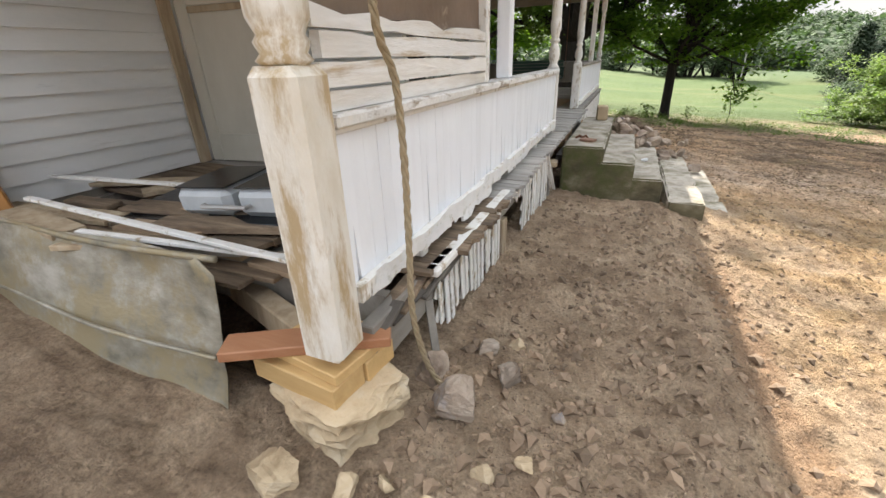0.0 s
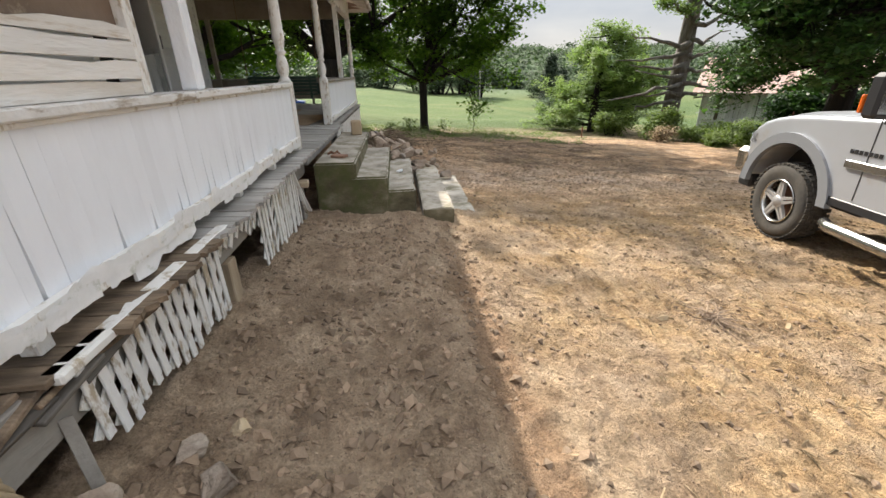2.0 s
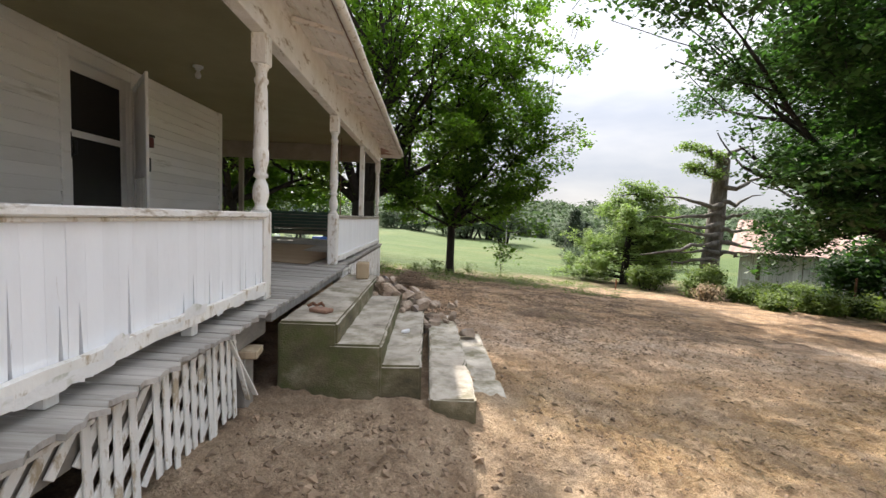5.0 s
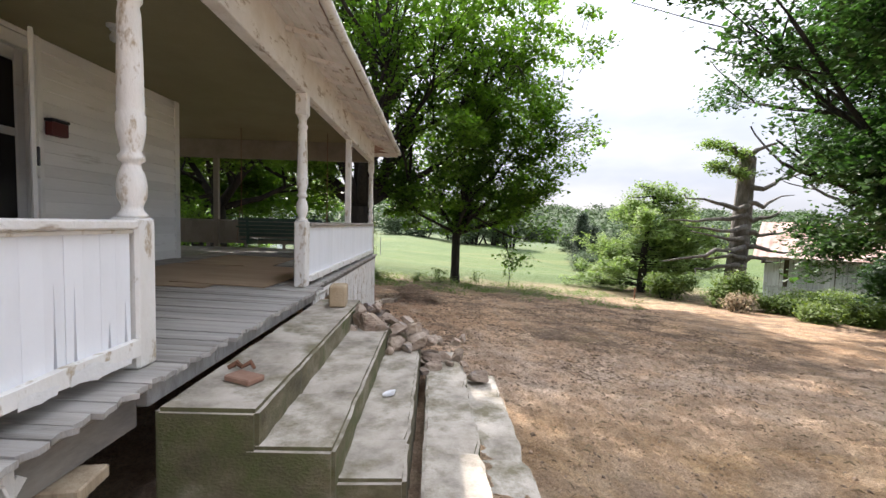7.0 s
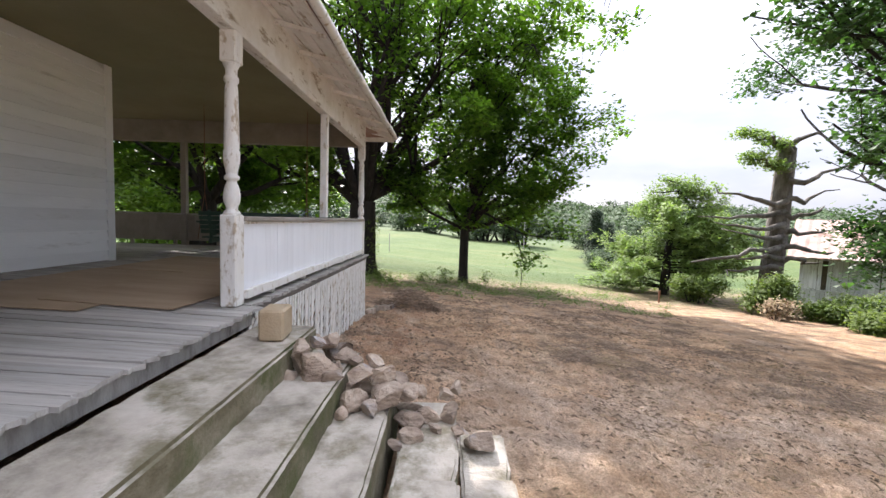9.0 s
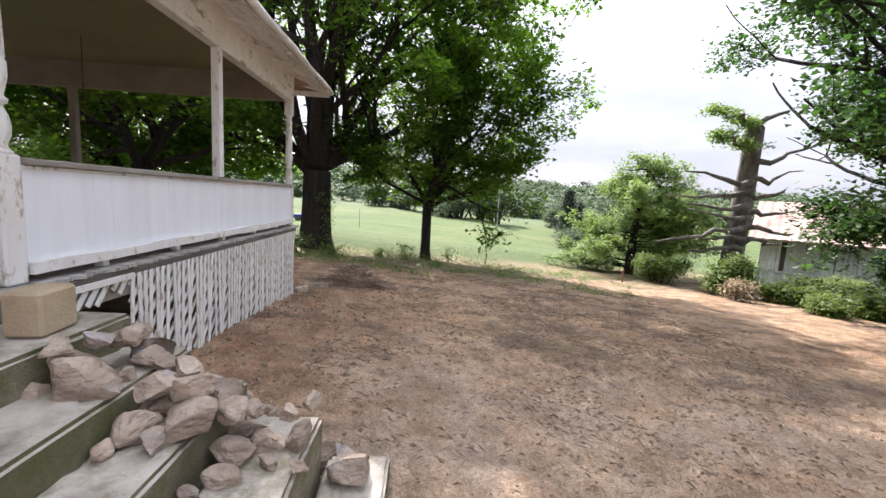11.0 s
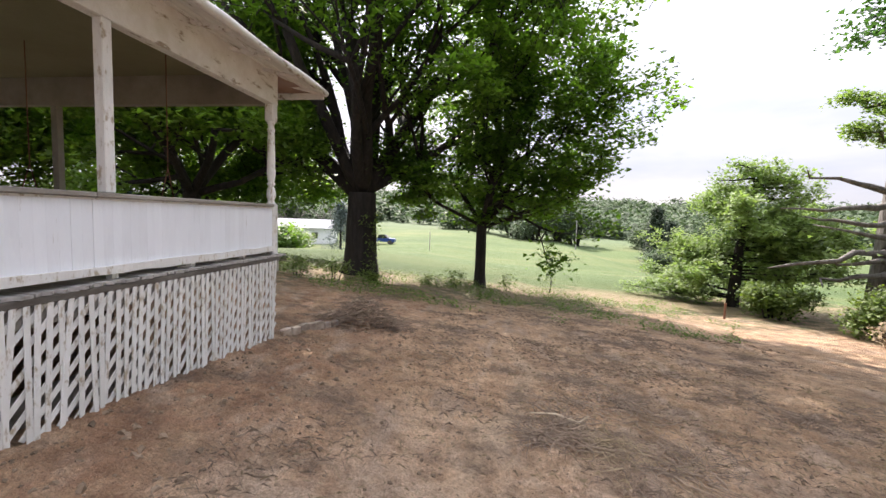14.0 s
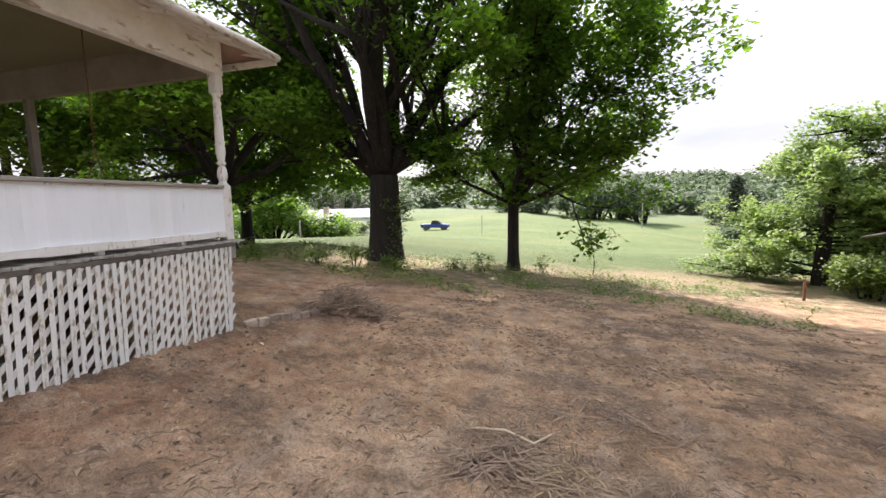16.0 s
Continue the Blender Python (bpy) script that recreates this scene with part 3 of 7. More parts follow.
# ---- ground ----
def ground_z(x, y):
    """Height of the bare ground: falls gently away from the house, drops to the field, climbs far off to wooded hills."""
    xc, yc = min(max(x, -6), 16), min(max(y, -8), 24)
    z = 0.0629 - 0.100 * xc - 0.0639 * yc + 0.00255 * xc * xc + 0.00079 * xc * yc - 0.00006 * yc * yc
    z -= 0.06 * smooth_step(0.4, 1.2, x) * (1 - smooth_step(3.0, 6.0, x)) * (1 - smooth_step(8, 12, y))
    z -= 0.14 * smooth_step(-0.55, -1.2, x) * (1 - smooth_step(1.0, 2.0, y))
    z -= 0.30 * smooth_step(-0.78, -1.05, x) * smooth_step(0.95, 1.3, y) * (1 - smooth_step(11.8, 12.2, y))
    z += 0.07 * math.exp(-((x - 4.6) / 1.3) ** 2 - ((y - 3.6) / 2.2) ** 2)
    if y > 24:
        z -= 2.6 * smooth_step(24, 62, y)
        z += 1.6 * smooth_step(80, 160, y) * smooth_step(20, -60, x) + 1.0 * smooth_step(80, 160, y)
        z += 20.0 * smooth_step(150, 420, y)
    if x > 16:
        z -= 1.6 * smooth_step(16, 26, x)
    if x < -6:
        z -= 0.5 * smooth_step(-6, -30, x)
    return z


def ground_detail(x, y):
    p = Vector((x, y, 0))
    near = (1 - smooth_step(16, 26, y)) * (1 - smooth_step(8, 13, abs(x - 2)))
    z = 0.05 * noise.noise(p * 0.55) + 0.03 * noise.noise(p * 1.6) * near
    z += near * (0.026 * noise.noise(p * 4.3) + 0.034 * abs(noise.noise(p * 8.0)) + 0.024 * noise.noise(p * 15.0) + 0.018 * abs(noise.noise(p * 26.0)))
    ridge = math.exp(-((x - 0.42 - 0.05 * math.sin(y * 1.3)) / 0.16) ** 2) * (1 - smooth_step(4.6, 5.2, y)) * smooth_step(-1, 0.5, y)
    z += ridge * (0.035 + 0.03 * noise.noise(p * 7.0) + 0.035 * max(0.0, noise.noise(p * 17.0)))
    rut = math.exp(-((x - 0.78) / 0.13) ** 2) * (1 - smooth_step(3.5, 4.5, y))
    z -= 0.03 * rut
    return z


def axis_steps(lo, hi, fine_lo, fine_hi, step, grow=1.16):
    vals = list(np.arange(fine_lo, fine_hi, step))
    s, v = step, fine_hi
    while v < hi:
        vals.append(v)
        s *= grow
        v += s
    vals.append(hi)
    s, v = step, fine_lo
    low = []
    while v > lo:
        s *= grow
        v -= s
        low.append(max(v, lo))
    return list(reversed(low)) + vals


def build_ground():
    xs = axis_steps(-900, 900, -1.2, 5.5, 0.024)
    ys = axis_steps(-300, 1600, 0.2, 12.0, 0.026)
    nx = len(xs)
    vs = [(x, y, ground_z(x, y) + ground_detail(x, y)) for y in ys for x in xs]
    fs = [(j * nx + i, j * nx + i + 1, (j + 1) * nx + i + 1, (j + 1) * nx + i) for j in range(len(ys) - 1) for i in range(nx - 1)]
    s = Shape()
    s.v, s.f = vs, fs
    ob = part("ground", s, M["ground"], smooth=True)
    return tagged(ob, "bare scraped brown soil running out to a green mown field", "ground", kind="structure")


build_ground()


def surface_z(x, y):
    return ground_z(x, y) + ground_detail(x, y)


# ---- house ----
WALL_X, FRONT_X, DECK_Z, RAIL_Z, BEAM_Z, CEIL_Z = -3.18, -0.76, 0.47, 1.09, 2.42, 2.80
NORTH_Y, HOUSE_Y, SOUTH_Y, EAVE_S = 11.98, 9.28, 0.2, 0.42
DOOR_Y0, DOOR_Y1, DOOR_TOP = 6.20, 7.06, 2.62


def deck_z(x):
    """The porch floor falls towards its front edge."""
    return 0.46 + 0.09 * (-0.62 - x) / 2.6


def clapboard(length):
    """One tapered siding board along y, lower edge thicker."""
    return Shape().prism([(0.0, 0.0), (0.030, 0.0), (0.006, 0.125), (0.0, 0.125)], 0, length, "y")


def build_house():
    wall = Shape()
    wall.box(WALL_X - 0.15, WALL_X, SOUTH_Y, DOOR_Y0, -0.4, 4.2)
    wall.box(WALL_X - 0.15, WALL_X, DOOR_Y1, HOUSE_Y, -0.4, 4.2)
    wall.box(WALL_X - 0.15, WALL_X, DOOR_Y0, DOOR_Y1, DOOR_TOP, 4.2)
    wall.box(WALL_X - 0.15, WALL_X, DOOR_Y0, DOOR_Y1, -0.4, 0.56)
    east = tagged(part("wall_east", wall, M["siding"]), "old white clapboard house wall under the porch roof", "wall", kind="structure")
    side = Shape().box(-9, WALL_X - 0.15, HOUSE_Y - 0.15, HOUSE_Y, -1.2, 4.2)
    tagged(part("wall_north", side, M["siding"]), "white house wall at the end of the porch", "wall", kind="structure")
    back = Shape().box(-9.15, -9, SOUTH_Y, HOUSE_Y, -1.2, 4.2).box(-9, WALL_X - 0.152, SOUTH_Y, SOUTH_Y + 0.15, -1.2, 4.2)
    tagged(part("wall_back", back, M["siding"]), "plain white rear walls of the house", "wall", kind="structure")
    inner = Shape().box(-8.9, WALL_X - 0.152, SOUTH_Y + 0.2, HOUSE_Y - 0.2, 0.3, 0.4)
    tagged(part("floor_inside", inner, M["grey_wood"]), "dark wooden floor inside the house", "floor", kind="structure")
    upper = Shape().prism([(SOUTH_Y - 0.4, 4.2), (HOUSE_Y + 0.4, 4.2), (4.7, 6.6)], -9.4, WALL_X + 0.25, "x")
    tagged(part("roof_main", upper, M["far_roof"]), "grey gabled main roof of the house", "roof", kind="structure")
    spans = [(SOUTH_Y, DOOR_Y0 - 0.11), (DOOR_Y1 + 0.11, HOUSE_Y)]
    for a, b in spans:
        me = clapboard(b - a).mesh("clapboard", M["siding"])
        z = 0.555
        while z < CEIL_Z - 0.02:
            part("clapboard", me, None, east, at=pose(WALL_X, a, z))
            z += 0.118
    me = clapboard(DOOR_Y1 - DOOR_Y0 + 0.22).mesh("clapboard", M["siding"])
    part("clapboard", me, None, east, at=pose(WALL_X, DOOR_Y0 - 0.11, DOOR_TOP + 0.13))
    cb = Shape().cbox(WALL_X, WALL_X + 0.03, HOUSE_Y - 0.10, HOUSE_Y + 0.005, 0.5, CEIL_Z, 0.004)
    tagged(part("corner_board", cb, M["siding"]), "narrow white corner board on the house", "trim", kind="structure")
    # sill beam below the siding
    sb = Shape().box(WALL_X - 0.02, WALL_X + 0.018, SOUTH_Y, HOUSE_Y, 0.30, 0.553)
    tagged(part("sill_board", sb, M["shade_wood"]), "dark painted board along the foot of the wall", "trim", kind="structure")


def build_house_door():
    d = thing("door_1", "dark screen door in a dingy white frame", "door", kind="structure", at=pose(WALL_X, DOOR_Y0, 0.56))
    w, h = DOOR_Y1 - DOOR_Y0, DOOR_TOP - 0.56
    fr = Shape().cbox(0, 0.035, -0.11, 0.0, 0, h + 0.12).cbox(0, 0.035, w, w + 0.11, 0, h + 0.12).cbox(0, 0.035, 0.001, w - 0.001, h, h + 0.12)
    part("door_frame", fr, M["siding"], d)
    st = 0.085
    leaf = Shape().cbox(-0.06, -0.025, 0.005, st, 0.01, h).cbox(-0.06, -0.025, w - st, w - 0.005, 0.01, h)
    leaf.cbox(-0.06, -0.025, st, w - st, h - 0.11, h).cbox(-0.06, -0.025, st, w - st, 1.28, 1.35).cbox(-0.06, -0.025, st, w - st, 0.01, 0.2)
    part("door_leaf", leaf, M["siding"], d)
    part("screen_panel", Shape().box(-0.048, -0.044, st, w - st, 1.35, h - 0.11), M["screen"], d, "dark mesh panel")
    part("screen_panel", Shape().box(-0.048, -0.044, st, w - st, 0.2, 1.28), M["screen"], d, "dark mesh panel")
    part("handle", Shape().cbox(-0.024, -0.005, 0.02, 0.06, 1.05, 1.32).tube([(0.0, 0.04, 1.08), (0.05, 0.04, 1.1), (0.05, 0.04, 1.22), (0.0, 0.04, 1.26)], 0.012), M["black_plastic"], d, "black door handle")
    # the storm door, swung open
    hinge, tip = Vector((WALL_X + 0.05, DOOR_Y1 + 0.03, 0)), Vector((-2.53, 6.41, 0))
    ang = math.degrees(math.atan2(tip.y - hinge.y, tip.x - hinge.x))
    s = thing("storm_door", "open white-framed glass storm door on the porch wall", "door", at=pose(hinge.x, hinge.y, 0.57, 0, 0, ang))
    L = (tip - hinge).length
    fr = Shape().cbox(0, 0.06, -0.015, 0.015, 0, 2.0).cbox(L - 0.06, L, -0.015, 0.015, 0, 2.0)
    fr.cbox(0.06, L - 0.06, -0.015, 0.015, 1.93, 2.0).cbox(0.06, L - 0.06, -0.015, 0.015, 0.9, 0.98).cbox(0.06, L - 0.06, -0.015, 0.015, 0, 0.16)
    part("door_frame", fr, M["siding"], s)
    part("pane", Shape().box(0.06, L - 0.06, -0.003, 0.003, 0.16, 0.9), M["clear"], s, "clear lower pane").visible_shadow = False
    part("panel", Shape().box(0.06, L - 0.06, -0.004, 0.004, 0.98, 1.93), M["siding"], s, "milky white upper panel")
    part("latch", Shape().cbox(L - 0.055, L - 0.02, 0.016, 0.035, 0.95, 1.1), M["black_plastic"], s, "dark latch")


def turned_post(name, y, z0, block_top, z1, label, cap=True):
    """A porch post: square foot, turned vase, shaft and square head."""
    t = thing(name, label, "porch post", "turned porch posts", at=pose(FRONT_X, y, z0))
    h, b = z1 - z0, block_top - z0
    part("foot_block", Shape().cbox(-0.062, 0.062, -0.062, 0.062, 0, b, 0.012), M["paint_worn"], t)
    a, c = b, h - 0.22
    prof = [(0.058, a), (0.060, a + 0.01), (0.042, a + 0.03), (0.040, a + 0.05), (0.056, a + 0.09), (0.058, a + 0.14), (0.050, a + 0.19), (0.036, a + 0.225),
            (0.034, a + 0.24), (0.050, a + 0.25), (0.052, a + 0.27), (0.038, a + 0.285), (0.040, a + 0.30), (0.056, a + 0.38), (0.056, a + 0.45), (0.049, a + 0.46), (0.052, a + 0.48),
            (0.050, (a + c) / 2 + 0.1), (0.044, c - 0.18), (0.038, c - 0.14), (0.050, c - 0.12), (0.050, c - 0.10), (0.038, c - 0.08), (0.040, c - 0.04), (0.056, c - 0.005), (0.058, c)]
    part("shaft", Shape().lathe(prof, 18), M["paint_worn"], t, smooth=True)
    part("head_block", Shape().cbox(-0.058, 0.058, -0.058, 0.058, c, h, 0.01), M["paint_worn"], t)
    return t


def build_porch_frame():
    # front beam and far beam
    b = Shape().cbox(FRONT_X - 0.06, FRONT_X + 0.05, 0.78, NORTH_Y + 0.05, BEAM_Z, BEAM_Z + 0.42, 0.006)
    tagged(part("beam_front", b, M["trim"]), "long white peeling beam over the porch posts", "beam", kind="structure")
    # far beam takes the paint colour with shade in it
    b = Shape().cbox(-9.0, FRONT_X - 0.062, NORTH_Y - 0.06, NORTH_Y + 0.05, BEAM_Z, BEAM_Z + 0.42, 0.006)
    tagged(part("beam_north", b, M["shade_wood"]), "shade-coloured beam across the far end of the porch", "beam", kind="structure")
    c = Shape().box(WALL_X, FRONT_X - 0.062, 0.80, HOUSE_Y, CEIL_Z, CEIL_Z + 0.03).box(-9, FRONT_X - 0.062, HOUSE_Y + 0.002, NORTH_Y - 0.062, CEIL_Z, CEIL_Z + 0.03)
    tagged(part("ceiling", c, M["ceiling"]), "flat olive painted porch ceiling", "ceiling", kind="structure")
    # roof: shed slope to the front eave and to the far end
    ex, ez, ny = -0.24, 2.70, 12.42
    sl = (3.55 - ez) / (ex - WALL_X)

    def rz(x, y):
        return ez + min(sl * (ex - x), sl * (ny - y))

    v = []
    for dz in (0.0, 0.05):
        v += [(ex, EAVE_S, ez + dz), (ex, ny, ez + dz), (-9.4, ny, ez + dz), (WALL_X, EAVE_S, 3.55 + dz), (WALL_X, ny - (ex - WALL_X), 3.55 + dz), (-9.4, ny - (ex - WALL_X), 3.55 + dz)]
    f = [(0, 1, 4, 3), (1, 2, 5, 4), (6, 9, 10, 7), (7, 10, 11, 8), (0, 6, 7, 1), (1, 7, 8, 2), (0, 3, 9, 6), (2, 8, 11, 5), (3, 4, 10, 9), (4, 5, 11, 10)]
    tagged(part("roof_porch", Shape().add(v, f), M["rust"]), "low sheet-metal porch roof with rusty edges", "roof", kind="structure")
    # soffit boards, slightly warped, some gaps
    rnd = random.Random(5)
    sof = thing("soffit", "peeling white soffit boards under the eave", "soffit", kind="structure")
    for k in range(5):
        x0 = FRONT_X + 0.052 + k * 0.09
        for y0, y1 in ((EAVE_S + 0.02, 3.2), (3.21, 7.6), (7.61, NORTH_Y + 0.38)):
            z = ez - 0.012 + sl * (ex - x0 - 0.043)
            m = pose(x0 + 0.043, y0, z + rnd.uniform(-0.008, 0.004), 0, math.degrees(math.atan(sl)) + rnd.uniform(-2, 2), 0)
            part("soffit_board", Shape().cbox(-0.043, 0.043, 0, y1 - y0, -0.018, 0.0, 0.003), M["trim"], sof, at=m)
    for k, y in enumerate(np.arange(0.5, 12.3, 0.62)):
        r = Shape().prism([(FRONT_X + 0.052, ez + sl * (ex - FRONT_X) - 0.10), (ex - 0.02, ez - 0.055), (ex - 0.02, ez - 0.015), (FRONT_X + 0.052, ez + sl * (ex - FRONT_X) - 0.06)], float(y), float(y) + 0.035, "y")
        part("rafter_tail", r, M["trim"], sof)
    gb = Shape().prism([(FRONT_X + 0.05, BEAM_Z), (FRONT_X + 0.05, 2.83), (WALL_X, 3.5), (WALL_X, BEAM_Z)], 0.72, 0.778, "y")
    tagged(part("porch_gable", gb, M["siding"]), "white boarded end of the porch roof", "wall", kind="structure")
    # rolled eave edge, broken away near the middle
    g = thing("eave_gutter", "rusty half-round white gutter along the eave", "gutter", kind="structure")
    for y0, y1, mat in ((EAVE_S, 3.0, "paint_worn"), (4.62, 9.0, "paint_worn"), (9.005, 12.4, "trim")):
        pts = [(ex + 0.03, y0 + (y1 - y0) * i / 8, ez - 0.01 + 0.012 * math.sin(i * 1.7 + y0)) for i in range(9)]
        part("gutter_length", Shape().tube(pts, 0.042, 12), M[mat], g, smooth=True)
    pts = [(ex + 0.02, 3.3 + 0.16 * i, ez - 0.03 + 0.02 * math.sin(i * 2.1)) for i in range(9)]
    part("rusted_length", Shape().tube(pts, [0.02, 0.035, 0.03, 0.04, 0.03, 0.042, 0.036, 0.04, 0.03], 8), M["rusty_iron"], g, "rusted, collapsed length")
    fas = Shape().cbox(-9.0, ex, ny - 0.03, ny, ez - 0.09, ez - 0.005, 0.004)
    tagged(part("fascia_north", fas, M["trim"]), "white fascia board at the far eave", "trim", kind="structure")
    # ceiling lamp holder
    lamp = thing("ceiling_lamp", "small bare porcelain lamp holder on the porch ceiling", "ceiling lamp", at=pose(-2.24, 6.86, CEIL_Z))
    part("base", Shape().lathe([(0.055, -0.001), (0.055, -0.02), (0.03, -0.035), (0.03, -0.05)], 16), M["white_enamel"], lamp)
    part("bulb", Shape().lathe([(0.014, -0.05), (0.018, -0.07), (0.032, -0.10), (0.03, -0.13), (0.012, -0.145)], 14), M["white_enamel"], lamp, smooth=True)


def build_posts():
    p = turned_post("porch_post", 4.98, deck_z(FRONT_X), RAIL_Z + 0.05, BEAM_Z, "white peeling turned porch post at the head of the steps")
    p = turned_post("porch_post", 7.36, deck_z(FRONT_X), RAIL_Z + 0.05, BEAM_Z, "flaking turned porch post beside the steps")
    p = turned_post("porch_post", 11.95, deck_z(FRONT_X), RAIL_Z + 0.04, BEAM_Z, "weathered turned corner post at the far end")
    q = thing("porch_post", "thin square white post standing on the rail", "porch post", at=pose(FRONT_X, 9.63, RAIL_Z + 0.041))
    part("post", Shape().cbox(-0.042, 0.042, -0.042, 0.042, 0, BEAM_Z - RAIL_Z - 0.041, 0.006), M["paint_worn"], q)
    q = thing("porch_post", "plain boxed white post on the rail", "porch post", at=pose(FRONT_X, 2.96, RAIL_Z + 0.041))
    part("post", Shape().cbox(-0.045, 0.045, -0.045, 0.045, 0, BEAM_Z - RAIL_Z - 0.041, 0.008), M["paint"], q)
    q = thing("door_jamb", "ragged peeling door jamb standing on the rail", "jamb", at=pose(FRONT_X, 2.43, RAIL_Z + 0.041))
    part("jamb_board", Shape().cbox(-0.05, 0.05, -0.03, 0.03, 0, BEAM_Z - RAIL_Z - 0.041, 0.008), M["paint_worn"], q)
    # far post, darkened for shade by its colour
    q = thing("porch_post", "thin shade-coloured square post at the far porch rail", "porch post", at=pose(-4.02, NORTH_Y, 0.45))
    part("post", Shape().cbox(-0.05, 0.05, -0.045, 0.045, 0, BEAM_Z - 0.45, 0.006), M["shade_wood"], q)
    # corner post by the sheet metal: lower half turned, leaning
    t = thing("corner_post", "heavily weathered turned corner post with bare wood", "porch post", at=pose(-0.745, 0.885, 0.403, 0.5, 0.6, 0))
    part("foot_block", Shape().cbox(-0.075, 0.075, -0.078, 0.078, 0, 0.85, 0.024), M["post_wood"], t)
    part("shaft", Shape().lathe([(0.055, 0.85), (0.068, 0.86), (0.055, 0.875), (0.066, 0.90), (0.055, 0.915), (0.072, 0.95), (0.074, 1.01), (0.056, 1.06), (0.070, 1.08), (0.054, 1.10), (0.064, 1.18), (0.06, 1.35), (0.05, 1.8), (0.06, 2.01)], 16), M["post_wood"], t, smooth=True)


def ragged_board(h, w, rnd, depth=0.016, rag=0.02):
    """A vertical board with an uneven lower edge."""
    n = 8
    low = [(w * i / n, rnd.uniform(0, rag * 0.6)) for i in range(n + 1)]
    if rag > 0.03 and rnd.random() < 0.45:
        k = rnd.randint(2, 6)
        low[k] = (low[k][0] + rnd.uniform(-0.004, 0.004), rnd.uniform(0.08, 0.34))
        low[k - 1], low[k + 1] = (low[k][0] - rnd.uniform(0.006, 0.013), low[k - 1][1]), (low[k][0] + rnd.uniform(0.006, 0.013), low[k + 1][1])
    return Shape().prism([(0.0003, low[0][1])] + low[1:-1] + [(w - 0.0003, low[-1][1]), (w - 0.0003, h), (0.0003, h)], 0, depth, "x")


def rail_panel(name, y0, y1, z_low, z_high, label, rag, seed, cap_mat="trim"):
    rnd = random.Random(seed)
    r = thing(name, label, "porch railing")
    y = y0
    meshes = [ragged_board(z_high - z_low, 0.078, rnd, rag=rag).mesh("board", M["paint"]) for _ in range(12)]
    while y < y1 - 0.02:
        w = 0.078
        if y + w > y1:
            me = ragged_board(z_high - z_low, y1 - y, rnd, rag=rag).mesh("board", M["paint"])
        else:
            me = rnd.choice(meshes)
        part("board", me, None, r, at=pose(FRONT_X + 0.034 + rnd.uniform(-0.0004, 0.0004), y, z_low, 0, rnd.uniform(-0.04, 0.04), 0))
        y += w + (0.003 if rnd.random() < 0.10 else 0.0)
    for lo, hi in ((y0, lerp(y0, y1, 0.46)), (lerp(y0, y1, 0.462), y1)):
        part("cap", Shape().cbox(FRONT_X - 0.07, FRONT_X + 0.085, lo, hi, z_high, z_high + 0.038, 0.007), M[cap_mat], r, "flaking cap board")
        part("cap_moulding", Shape().cbox(FRONT_X + 0.0505, FRONT_X + 0.062, lo, hi, z_high - 0.018, z_high - 0.001, 0.004), M["paint_worn"], r)
    # lower rail: ragged, with flaps of paint
    k = 22
    top = [(y0 + (y1 - y0) * i / k, z_low + 0.03 + rnd.uniform(-0.006, 0.006)) for i in range(k + 1)]
    bot = [(y0 + (y1 - y0) * i / k, z_low - 0.035 + rnd.uniform(-0.006, 0.007)) for i in range(k, -1, -1)]
    part("lower_rail", Shape().prism(top + bot, FRONT_X + 0.052, FRONT_X + 0.085, "x"), M["paint_worn"], r, "ragged lower rail with curling paint")
    # back rail in the shade colour, dark behind the notched boards
    part("back_rail", Shape().cbox(FRONT_X - 0.03, FRONT_X + 0.03, y0, y1, z_low, z_low + 0.06), M["shade_wood"], r)
    for y in np.arange(y0 + 0.55, y1 - 0.2, 0.83):
        x = FRONT_X + 0.02
        part("support_block", Shape().cbox(x - 0.03, x + 0.03, float(y) - 0.028, float(y) + 0.028, deck_z(x) + 0.001, z_low + 0.002, 0.004), M["paint_worn"], r)
    return r


def paint_flakes(parent, y0, y1, z, x, count, seed):
    """Curling plates of paint along a rotten rail."""
    rnd = random.Random(seed)
    for k in range(count):
        y, w, h = rnd.uniform(y0, y1), rnd.uniform(0.04, 0.24), rnd.uniform(0.025, 0.075)
        n = 5
        curl = rnd.uniform(0.003, 0.011)
        zz = z + rnd.uniform(-0.035, 0.03)
        vs = []
        for i in range(n + 1):
            u = i / n
            e = rnd.uniform(-0.008, 0.008)
            vs += [(x + curl * u * u, y + w * u, zz + e), (x + curl * u * u + 0.004, y + w * u + e, zz + h * (1 - 0.5 * abs(u - 0.4)) + e)]
        me = Shape().add(vs, [(2 * i, 2 * i + 2, 2 * i + 3, 2 * i + 1) for i in range(n)])
        part("paint_flake", me, M["flake"], parent)


